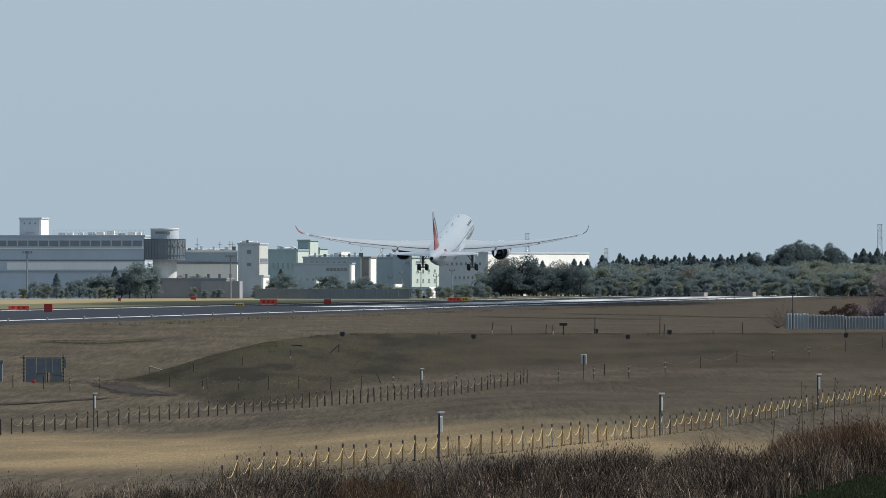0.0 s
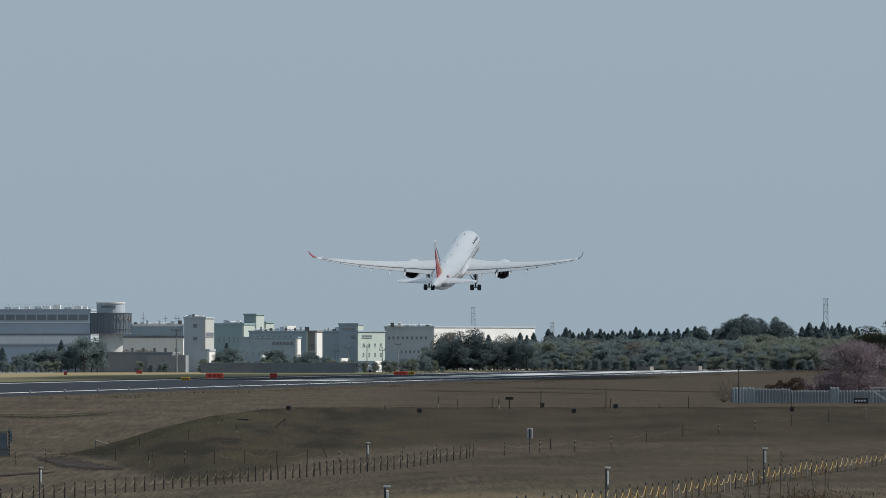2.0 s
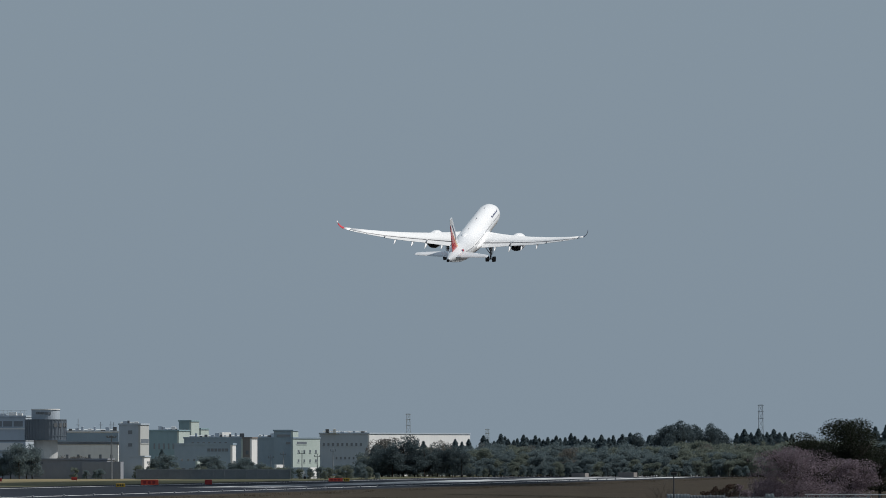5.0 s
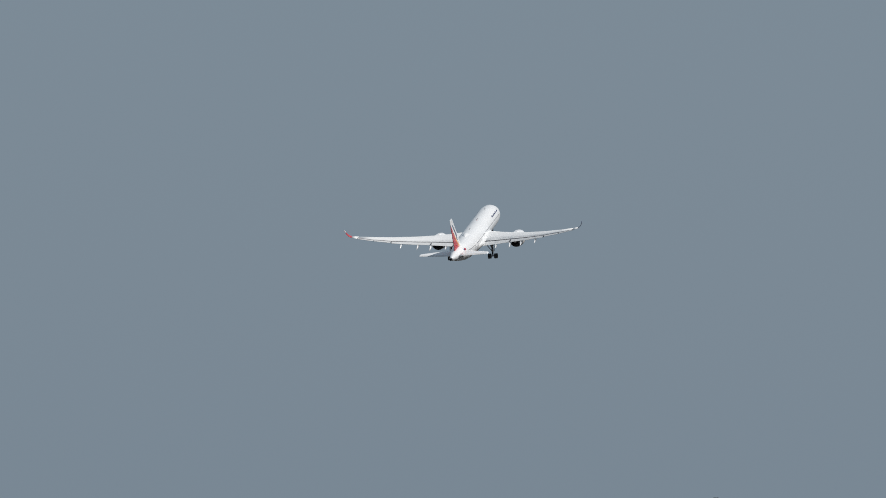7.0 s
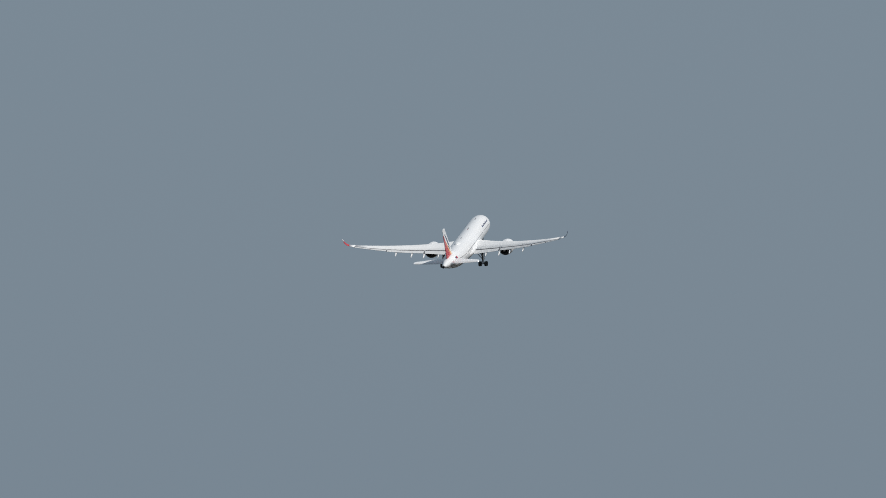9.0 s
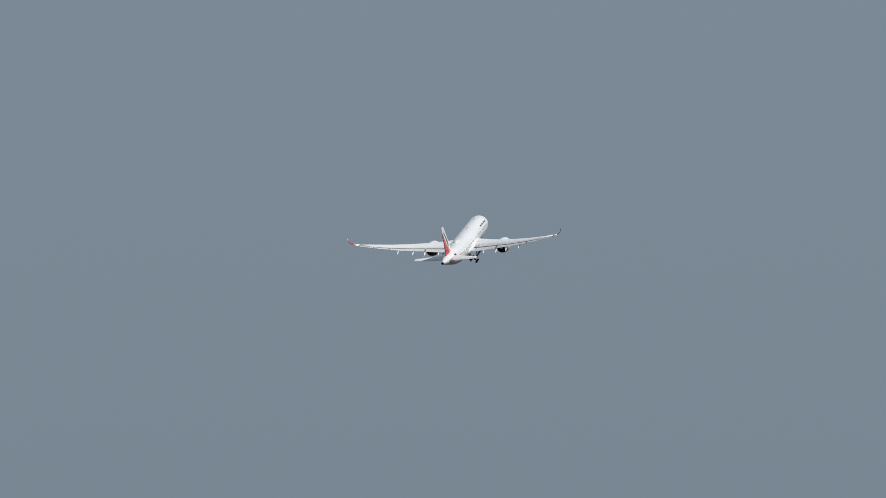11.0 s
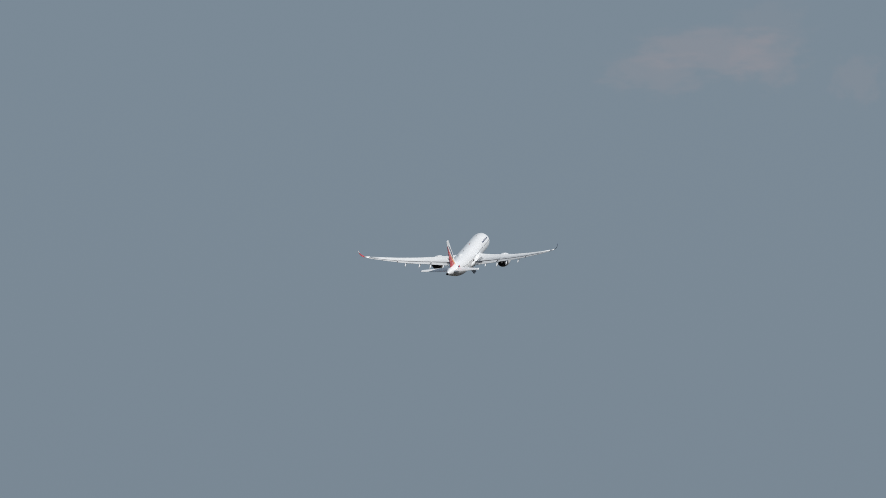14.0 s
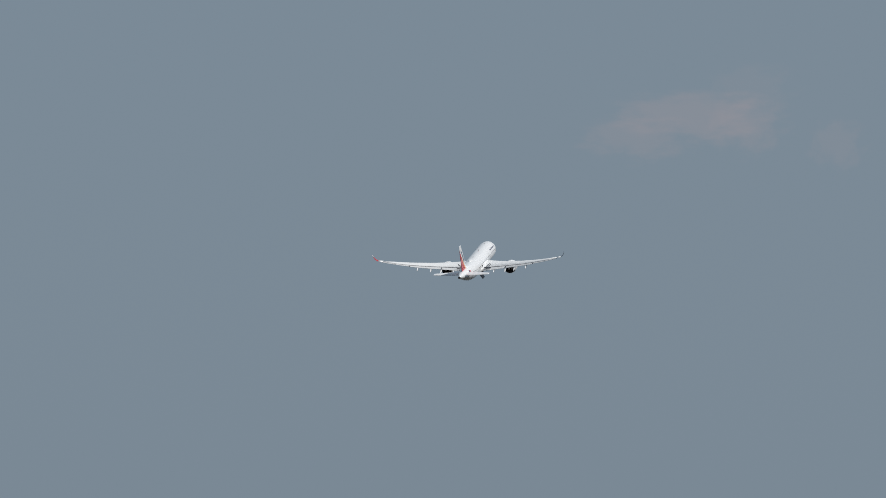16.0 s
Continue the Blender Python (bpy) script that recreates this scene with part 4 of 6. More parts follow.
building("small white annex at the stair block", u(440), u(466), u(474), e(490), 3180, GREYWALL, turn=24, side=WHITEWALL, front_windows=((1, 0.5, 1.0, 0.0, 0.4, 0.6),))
building("teal-grey depot with its end wall lightened to a sunlit mint", u(474), u(527), u(546), e(444), 3330, TEALWALL, turn=26, side=MINTWALL, front_windows=((5, 0.1, 0.9, 0.62, 0.74, 0.35),))
building("dark teal stair tower with its end wall lightened to a sunlit mint", u(527), u(549), u(563), e(427), 3370, TEALWALL, turn=28, side=MINTWALL, front_windows=((2, 0.2, 0.8, 0.8, 0.87, 0.5),))
building("teal plant block with a sunlit mint end behind the stair tower", u(552), u(566), u(580), e(441), 3390, TEALWALL, turn=30, side=MINTWALL)
building("blue-grey office block with a ribbon of windows", u(536), u(641), u(646), e(457), 3300, BLUEWALL, turn=12, depth=7, front_windows=((7, 0.10, 0.75, 0.86, 0.91, 0.4),), side=MINTWALL)
building("low blue-grey block with a sun-whitened end wall before the office", u(519), u(622), u(628), e(468), 3272, BLUEWALL, turn=14, side=WHITEWALL, front_windows=((6, 0.56, 0.93, 0.80, 0.89, 0.82), (4, 0.08, 0.5, 0.50, 0.58, 0.3)))
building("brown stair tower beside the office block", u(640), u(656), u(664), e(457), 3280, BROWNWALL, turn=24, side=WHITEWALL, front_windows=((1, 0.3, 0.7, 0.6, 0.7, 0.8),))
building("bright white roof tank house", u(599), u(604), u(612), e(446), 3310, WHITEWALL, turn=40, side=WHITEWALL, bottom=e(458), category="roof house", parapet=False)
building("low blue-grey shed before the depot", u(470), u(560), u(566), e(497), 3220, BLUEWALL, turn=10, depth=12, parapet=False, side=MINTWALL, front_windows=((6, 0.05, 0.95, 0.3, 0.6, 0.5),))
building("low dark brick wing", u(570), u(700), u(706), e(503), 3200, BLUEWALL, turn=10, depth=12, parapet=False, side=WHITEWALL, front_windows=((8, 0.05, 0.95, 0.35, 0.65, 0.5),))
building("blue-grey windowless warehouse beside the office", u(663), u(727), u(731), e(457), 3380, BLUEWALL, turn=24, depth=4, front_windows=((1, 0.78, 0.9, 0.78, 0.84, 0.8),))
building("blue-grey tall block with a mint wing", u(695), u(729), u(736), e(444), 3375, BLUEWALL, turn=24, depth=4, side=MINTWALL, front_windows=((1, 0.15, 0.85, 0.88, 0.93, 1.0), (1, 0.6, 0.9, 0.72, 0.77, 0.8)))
building("office wing in a sunlit mint colour with small dark windows", u(728), u(729), u(777), e(457), 3365, BLUEWALL, turn=40, side=MINTWALL, side_windows=((4, 0.1, 0.95, 0.64, 0.71, 0.28), (4, 0.1, 0.95, 0.40, 0.47, 0.26), (1, 0.1, 0.55, 0.86, 0.92, 0.8)))
building("long grey hangar with its end wall whitened for the sun", u(776), u(864), u(1046), e(449), 3690, GREYWALL, turn=34, side=WHITEWALL, front_windows=((9, 0.04, 0.88, 0.72, 0.79, 0.45), (7, 0.3, 0.9, 0.40, 0.46, 0.4)), side_windows=())
building("low white storage shed", u(690), u(760), u(766), e(508), 3230, GREYWALL, turn=12, depth=10, side=WHITEWALL, parapet=False)
building("small white cabin at the wood's edge", u(1222), u(1246), u(1250), e(518), 3480, BROWNWALL, turn=12, depth=6, parapet=False)
building("small grey hut at the wood's edge", u(1305), u(1332), u(1336), e(517), 3480, BROWNWALL, turn=12, depth=6, parapet=False)


def perimeter_wall(px0, px1, d, label):
    """Concrete panels between posts under a coping."""
    th = thing("perimeter_wall", label, "wall", pose(X(u(px0), d), d, 0.0))
    w, h = X(px1 - px0, d), Z(e(511.5), d)
    n = 14
    for k in range(n):
        face_box("panel", w * k / n + 0.12, w * (k + 1) / n - 0.12, 0, 0.15, 0, h, DULLWALL, th, bevel=0.02)
    for k in range(n + 1):
        face_box("post", w * k / n - 0.12, w * k / n + 0.12, -0.06, 0.2, 0, h + 0.12, DULLWALL, th, bevel=0.02)


DULLWALL = material("dull_concrete_wall", (0.15, 0.175, 0.205), 0.85, alt=(0.115, 0.135, 0.16), scale=5.0, fine=0.8)
perimeter_wall(452, 724, 3092, "long low grey concrete perimeter wall before the buildings")


def roof_units(px0, px1, top, d, n, seed, label):
    """A row of pale cooling units and ducts on a flat roof."""
    rng = random.Random(seed)
    th = thing("roof_plant", label, "roof plant", pose(X(u(px0), d), d, Z(e(top), d) - 0.05))
    w = X(px1 - px0, d)
    for k in range(n):
        x = w * (k + rng.uniform(0.1, 0.5)) / n
        face_box("cooling_unit", x, x + rng.uniform(0.5, 1.4), 0.6, 2.2, 0, rng.uniform(0.5, 1.5), rng.choice((WHITEWALL, GREYWALL, PALEPAVE)), th, bevel=0.05)
    bm = bmesh.new()
    add_tube(bm, [(0, 2.4, 0.5), (w, 2.4, 0.5)], 0.18, 8)
    part("duct", bm, PYLONM, th)


roof_units(490, 524, 442, 3338, 6, 1, "pale cooling units on the depot roof")
roof_units(545, 640, 455, 3303, 11, 2, "pale cooling units on the office roof")
roof_units(330, 418, 444.5, 3250, 8, 3, "small plant on the link building roof")
roof_units(668, 694, 455, 3383.5, 4, 4, "small plant on the warehouse roof")
roof_units(782, 860, 447, 3696, 6, 5, "small plant on the hangar roof")
roof_units(424, 456, 431.5, 3206, 3, 6, "small plant on the stair block roof")
for k, (px0, px1, top, mat, label) in enumerate(((478, 496, 512, WHITEWALL, "parked white van beside the shed"), (640, 668, 514, WHITEWALL, "parked white truck beside the wing"), (700, 722, 513, SIGNBLUE, "parked blue truck beside the shed"), (740, 752, 515, WHITEWALL, "parked white van beside the mint office"))):
    d = 3122.0 + 3 * k
    w, h = X(px1 - px0, d), Z(e(top), d)
    van = thing("van", label, "vehicle", pose(X(u(px0), d), d, 0.0))
    bm = bmesh.new()
    add_box(bm, 0, w * 0.76, 0, 2.0, 0.5, h, bevel=0.12)
    part("cargo_box", bm, mat, van)
    bm = bmesh.new()
    add_loft(bm, [[Vector((x, y, z)) for x, z in ((w * 0.77, 0.5), (w, 0.5), (w, h * 0.5), (w * 0.93, h * 0.8), (w * 0.77, h * 0.82))] for y in (0.05, 1.95)])
    cab = part("cab", bm, mat, van)
    face_box("side_window", w * 0.80, w * 0.92, 0.0, 0.06, h * 0.5, h * 0.72, PANEGLASS, cab)
    for x in (w * 0.18, w * 0.84):
        bm = bmesh.new()
        add_tube(bm, [(x, 0.0, 0.42), (x, 0.3, 0.42)], 0.42, 14)
        part("wheel", bm, RUBBER, van)


def light_mast(px, top, d, heads=4):
    th = thing("light_mast", "tall dark floodlight mast", "mast", pose(X(u(px), d), d, 0))
    h = Z(e(top), d)
    bm = bmesh.new()
    r = 0.30 if heads > 2 else 0.17
    add_tube(bm, [(0, 0, 0), (0, 0, h)], [r, r * 0.55], 8)
    part("pole", bm, MASTM, th)
    face_box("crossarm", -1.3 if heads > 2 else -0.8, 1.3 if heads > 2 else 0.8, -0.12, 0.12, h - 0.9, h - 0.75, MASTM, th)
    for k in range(heads):
        x = (-1.2 + 2.4 * k / max(1, heads - 1)) * (1.0 if heads > 2 else 0.6)
        w = 0.25 if heads > 2 else 0.10
        face_box("lamp_head", x - w, x + w, -0.4, 0.1, h - 0.75, h - 0.3, MASTM, th)


light_mast(48, 443, 3120)
light_mast(408, 450, 3130)
for px, top in ((712, 480), (690, 486), (745, 478), (772, 484), (800, 474)):
    light_mast(px, top, 3190, 2)
for k, (px, d) in enumerate(((349, 3250), (389, 3255), (407, 3256), (412, 3258))):
    th = thing("roof_antenna", "thin roof antenna mast", "antenna", pose(X(u(px), d), d, Z(e(447), d) - 0.1))
    bm = bmesh.new()
    add_tube(bm, [(0, 0, 0), (0, 0, (4.2, 3.2, 3.4, 3.2)[k])], 0.09, 6)
    part("mast", bm, MASTM, th)
    bm = bmesh.new()
    add_tube(bm, [(-0.6, 0, 2.4), (0.6, 0, 2.4)], 0.06, 6)
    part("crossbar", bm, MASTM, th)


def lattice_pylon(px, top, width, d, label):
    th = thing("power_pylon", label, "pylon", pose(X(u(px), d), d, 0))
    h, w = Z(e(top), d), X(width, d) / 2
    feet = [Vector((sx * w * 1.5, sy * w * 1.5, 0)) for sx in (-1, 1) for sy in (-1, 1)]
    heads = [Vector((sx * w * 0.8, sy * w * 0.8, h)) for sx in (-1, 1) for sy in (-1, 1)]
    for f, t in zip(feet, heads):
        bm = bmesh.new()
        add_tube(bm, [f, t], 0.15, 4)
        part("leg", bm, PYLONM, th)
    n = 9
    for k in range(n):
        bm = bmesh.new()
        for i, j in ((0, 1), (2, 3), (0, 2), (1, 3)):
            a0, a1 = feet[i].lerp(heads[i], k / n), feet[i].lerp(heads[i], (k + 1) / n)
            b0, b1 = feet[j].lerp(heads[j], k / n), feet[j].lerp(heads[j], (k + 1) / n)
            add_tube(bm, [a0, b1], 0.07, 4)
            add_tube(bm, [b0, a1], 0.07, 4)
            add_tube(bm, [a1, b1], 0.06, 4)
        part("brace_panel", bm, PYLONM, th)
    for f in (0.80, 0.90, 0.99):
        bm = bmesh.new()
        add_tube(bm, [(-w * 1.3, 0, h * f), (w * 1.3, 0, h * f)], 0.2, 4)
        part("crossarm", bm, PYLONM, th)


lattice_pylon(1557, 397, 8, 4500, "pale steel lattice power pylon behind the woods")
lattice_pylon(933, 413, 7, 4600, "pale steel lattice power pylon behind the hangar")
lattice_pylon(1073, 440, 6, 4650, "distant pale lattice power pylon")

# signs beside the runway
SIGNRED = material("sign_orange_red", (0.72, 0.085, 0.045), 0.5, alt=(0.64, 0.07, 0.04), scale=0.8)
SIGNDARK = material("sign_red", (0.34, 0.025, 0.02), 0.5, alt=(0.28, 0.02, 0.02), scale=0.8)
SIGNYEL = material("sign_yellow", (0.60, 0.36, 0.03), 0.5, alt=(0.5, 0.30, 0.03), scale=0.8)
BLACK = material("black_panel", (0.012, 0.012, 0.013), 0.6, alt=(0.02, 0.02, 0.02), scale=0.5)


def runway_sign(px0, px1, top, base, mat, label, mark=None):
    d = EYE / (-e(base) * U)
    w, h = X(px1 - px0, d), X(base - top, d)
    th = thing("runway_sign", label, "sign", pose(X(u((px0 + px1) / 2), d), d, 0.03), group="signs along the runway")
    bm = bmesh.new()
    add_box(bm, -w / 2, w / 2, -0.15, 0.15, h * 0.14, h, bevel=0.04)
    panel = part("panel", bm, mat, th)
    for k in (-0.38, 0.38):
        face_box("leg", k * w - 0.07, k * w + 0.07, -0.08, 0.08, -0.05, h * 0.15, MASTM, th)
    if mark:
        for k in range(3):
            face_box("marking_bar", -w * 0.36 + w * 0.26 * k, -w * 0.36 + w * 0.26 * k + w * 0.16, -0.165, -0.14, h * 0.35, h * 0.8, mark, panel)


runway_sign(15, 52, 541, 550.5, SIGNRED, "low orange-red runway sign on short legs", SIGNDARK)
runway_sign(78, 93, 538, 555, SIGNDARK, "square dark red runway sign on short legs")
runway_sign(209, 214, 527, 534, SIGNDARK, "small dark red taxiway marker")
runway_sign(337, 347, 525.5, 531.5, SIGNDARK, "small dark red taxiway sign")
runway_sign(460, 491, 530, 541, SIGNRED, "bright orange-red runway sign on short legs", SIGNDARK)
runway_sign(573, 586, 530, 540, SIGNDARK, "square dark red runway sign on short legs")
runway_sign(792, 817, 527, 534, SIGNRED, "bright orange-red taxiway sign on short legs", SIGNDARK)
runway_sign(818, 829, 527, 534, SIGNYEL, "yellow and black taxiway sign", BLACK)
runway_sign(416, 432, 537, 543.5, SIGNYEL, "yellow and black distance sign", BLACK)
runway_sign(33, 52, 524, 529, SIGNYEL, "yellow and black taxiway sign", BLACK)
# edge lights along the near edge line
for k in range(46):
    s = 1150 + 42 * k
    bm = bmesh.new()
    add_tube(bm, [(0, 0, 0), (0, 0, 0.30), (0, 0, 0.36)], [0.10, 0.13, 0.05], 8)
    p = runway_point(s, -168.5, 0.06)
    th = thing("edge_light", "small runway edge light", "light fitting", Matrix.Translation(p), group="runway edge lights")
    part("housing", bm, MASTM, th)

# ---------------------------------------------------------------- trees
# Far foliage: distance haze is mixed into these colours, lifted and blued.
CEDARM = material("hazed_cedar_needles", (0.115, 0.158, 0.178), 0.8, alt=(0.098, 0.134, 0.150), scale=2.0, spec=0.05, island=0.2, trans=0.55)
LEAFM = material("hazed_evergreen_leaves", (0.145, 0.190, 0.200), 0.75, alt=(0.126, 0.164, 0.176), scale=2.5, spec=0.05, island=0.22, trans=0.62)
SPRINGM = material("hazed_spring_leaves", (0.172, 0.205, 0.178), 0.75, alt=(0.148, 0.178, 0.158), scale=3.0, spec=0.05, island=0.22, hue=(0.138, 0.156, 0.128), trans=0.62)
KNOLLM = material("dark_knoll_leaves", (0.088, 0.118, 0.128), 0.75, alt=(0.068, 0.092, 0.102), scale=2.5, spec=0.05, island=0.2, trans=0.4)
BAREM = material("bare_grey_twigs", (0.155, 0.150, 0.138), 0.85, alt=(0.12, 0.117, 0.110), scale=2.0, spec=0.05, island=0.2, trans=0.5)
DARKLEAF = material("dark_evergreen_leaves", (0.018, 0.024, 0.014), 0.7, alt=(0.010, 0.014, 0.009), scale=1.5, spec=0.3, island=0.45, trans=0.5)
BLOSSOM = material("cherry_blossom", (0.275, 0.228, 0.268), 0.8, alt=(0.165, 0.133, 0.158), scale=1.2, spec=0.2, island=0.45, hue=(0.075, 0.055, 0.062), trans=0.5)
BARK = material("bark", (0.045, 0.036, 0.030), 0.9, alt=(0.03, 0.025, 0.02), scale=0.5, bump=0.3)


def leaf_mesh(name, centers, size, mat, seed, flat=0.0, corners=4):
    """Many small bent leaves or needle sprays round the given points."""
    rng = np.random.default_rng(seed)
    c = np.asarray(centers, float)
    n = len(c)
    a = rng.normal(size=(n, 3))
    a[:, 2] *= 1 - flat
    a /= np.linalg.norm(a, axis=1)[:, None]
    b = rng.normal(size=(n, 3))
    b -= a * (a * b).sum(1)[:, None]
    b /= np.linalg.norm(b, axis=1)[:, None]
    nn = np.cross(a, b)
    s = size * rng.uniform(0.6, 1.4, size=(n, 1))
    v = np.stack([c - a * s, c + b * s * 0.55 + nn * s * 0.15, c + a * s, c - b * s * 0.55 + nn * s * 0.15], 1).reshape(-1, 3)
    if corners == 3:
        v = v.reshape(-1, 4, 3)[:, :3].reshape(-1, 3)
    f = np.arange(corners * n).reshape(-1, corners)
    me = bpy.data.meshes.new(name)
    me.from_pydata(v.tolist(), [], f.tolist())
    me.materials.append(mat)
    return me


def limbs(bm, rng, base, top, r, count, reach, sides=6):
    """A tapered trunk with limbs."""
    base, top = Vector(base), Vector(top)
    add_tube(bm, [base, base.lerp(top, 0.5) + Vector((rng.uniform(-0.1, 0.1), rng.uniform(-0.1, 0.1), 0)) * reach, top], [r, r * 0.7, r * 0.2], sides)
    ends = []
    for k in range(count):
        f = 0.25 + 0.65 * k / max(1, count - 1)
        p = base.lerp(top, f)
        a = rng.uniform(0, 2 * math.pi)
        l = reach * (1.05 - 0.5 * f) * rng.uniform(0.7, 1.1)
        q = p + Vector((math.cos(a) * l, math.sin(a) * l, l * rng.uniform(0.3, 0.8)))
        m = p.lerp(q, 0.5) + Vector((0, 0, -0.06 * l))
        add_tube(bm, [p, m, q], [r * 0.4, r * 0.26, r * 0.08], 5)
        ends.append(q)
    return ends


def cedar(seed, h=13.0):
    rng = random.Random(seed)
    th = thing("cedar_tree", "dark pointed cedar in the far wood", "tree", group="cedars of the far wood")
    bm = bmesh.new()
    limbs(bm, rng, (0, 0, 0), (0, 0, h * 0.97), 0.28, 8, 1.4)
    part("trunk", bm, BARK, th)
    pts = []
    for k in range(int(300 * h)):
        f = rng.random() ** 0.8
        z = h * (0.12 + 0.88 * f)
        r = (1 - f) ** 0.75 * h * 0.31 * (0.65 + 0.5 * abs(math.sin(f * 26 + seed)))
        r = max(r, 0.15)
        a, q = rng.uniform(0, 2 * math.pi), math.sqrt(rng.random()) * r
        pts.append((math.cos(a) * q, math.sin(a) * q, z - 0.2 * q))
    ob = new("crown", leaf_mesh("crown", pts, 0.34, CEDARM, seed, corners=3))
    ob.parent = th
    return th


def blob_crown(rng, h, w, lumps, n, low=0.25):
    lump = []
    for k in range(lumps):
        a, q = rng.uniform(0, 2 * math.pi), math.sqrt(rng.random()) * w * 0.36
        f = rng.random()
        z = h * (low + 0.12 + (0.80 - low) * f)
        lump.append((math.cos(a) * q * (1.25 - 0.6 * f), math.sin(a) * q * (1.25 - 0.6 * f), z, w * rng.uniform(0.13, 0.26), h * rng.uniform(0.08, 0.14)))
    pts = []
    while len(pts) < n:
        x, y, z, r, s = rng.choice(lump)
        v = Vector((rng.gauss(0, 1), rng.gauss(0, 1), rng.gauss(0, 1))).normalized() * rng.uniform(0.55, 1.0)
        pts.append((x + v.x * r, y + v.y * r, z + v.z * s))
    return pts


def broadleaf(seed, mat, label, h, w, n, size, lumps=16, group="", low=0.25, name="broadleaf_tree"):
    rng = random.Random(seed)
    th = thing(name, label, "tree", group=group)
    bm = bmesh.new()
    ends = limbs(bm, rng, (0, 0, 0), (0, 0, h * 0.8), 0.022 * h, 9, w * 0.36)
    part("trunk", bm, BARK, th)
    ob = new("crown", leaf_mesh("crown", blob_crown(rng, h, w, lumps, n, low), size, mat, seed, corners=3))
    ob.parent = th
    return th


def spread(kinds, spots, slim=1.0):
    """Copies of the kinds at (bearing, distance, height); the first use of a kind keeps the model itself."""
    rng = random.Random(5)
    own = {}
    for px, d, h, k in spots:
        ob, model_h = kinds[k % len(kinds)]
        s = h / model_h
        m = pose(X(u(px), d), d, -0.05, 0, 0, rng.uniform(0, 360)) @ Matrix.Diagonal((slim * s * rng.uniform(0.9, 1.15), slim * s * rng.uniform(0.9, 1.15), s, 1))
        if ob in own:
            copy_thing(ob, m)
        else:
            own[ob] = m
    for ob, m in own.items():
        ob.matrix_basis = m


rng = random.Random(11)
cedars = [(cedar(s), 13.0) for s in (1, 2, 3)]
spots = []
for px, top in ((1066, 452), (1097, 449), (1110, 458), (1137, 451), (1150, 459), (1165, 456), (1180, 455), (1202, 457), (1221, 448), (1234, 458), (1247, 452), (1262, 456), (1275, 451), (1288, 456), (1296, 452),
                (1318, 455), (1330, 452), (1345, 456), (1085, 462), (1120, 460), (1073, 458), (1091, 461), (1104, 453), (1126, 457), (1143, 455), (1158, 452), (1172, 459), (1188, 459), (1195, 452), (1211, 455), (1228, 453), (1240, 460), (1254, 458), (1268, 460), (1282, 459), (1306, 457), (1312, 450), (1326, 447), (1040, 459), (1028, 463), (1515, 448), (1528, 441), (1540, 447), (1553, 440), (1568, 446), (1580, 441), (1600, 446), (1016, 459), (960, 462), (1360, 452),
                (1521, 452), (1534, 450), (1547, 452), (1561, 450), (1574, 451), (1590, 447), (1612, 450), (1748, 442), (1760, 436), (1780, 433), (100, 484), (204, 472), (497, 476)):
    d = 3640 if px > 900 else 3130
    spots.append((px, d + rng.uniform(-30, 30), Z(e(top), d), rng.randrange(3)))
spread(cedars, spots)

greens = [(broadleaf(s, LEAFM, "dark green broadleaf tree in the far wood", 12.0, 11.0, 3700, 0.41, group="broadleaf trees of the far wood", low=0.04, lumps=22), 12.0) for s in (21, 22, 23)]
springs = [(broadleaf(s, SPRINGM, "olive tree in fresh leaf at the wood's edge", 10.0, 10.0, 3200, 0.385, group="fresh trees of the far wood", low=0.02, lumps=20, name="spring_tree"), 10.0) for s in (31, 32, 33)]
bares = [(broadleaf(s, BAREM, "grey half-bare tree in the far wood", 10.0, 9.0, 2200, 0.26, group="bare trees of the far wood", name="bare_tree"), 10.0) for s in (41, 42)]
spots, spots2, spots3 = [], [], []
for d0, level, wild, step in ((3515, 503, 7, 16.0), (3535, 491, 7, 15.0), (3560, 480, 7, 14.0), (3590, 475, 6, 13.0), (3615, 467, 5, 15.0)):   # belts of the wood, front to back
    px = 856.0
    while px < 1800:
        top = level + rng.uniform(-wild, wild) - (5 if px > 1380 else 0) + (8 if px < 960 and d0 > 3550 else 0) + (14 if px < 1060 and d0 > 3600 else 0)
        d = d0 + rng.uniform(-8, 8)
        k = rng.random()
        if k < (0.6 if px > 1390 else 0.3):
            spots2.append((px, d, Z(e(top), d), rng.randrange(3)))
        elif k > 0.94 and d0 > 3550:
            spots3.append((px, d, Z(e(top - 3), d), rng.randrange(2)))
        else:
            spots.append((px, d, Z(e(top), d), rng.randrange(3)))
        px += rng.uniform(0.7, 1.3) * step
# shrubs and trees among the buildings
for px, top in ((160, 488), (175, 484), (190, 486), (230, 474), (245, 464), (258, 466), (268, 474), (60, 498), (80, 500), (125, 496), (140, 494), (215, 488), (380, 512), (390, 510), (484, 488), (508, 484), (570, 488), (585, 486), (598, 494),
                (622, 496), (640, 490), (655, 494), (675, 498), (720, 505), (760, 508), (780, 505), (808, 503), (830, 502), (850, 498)):
    spots.append((px, 3140 + rng.uniform(-10, 10), Z(e(top), 3140), rng.randrange(3)))
px = -10.0
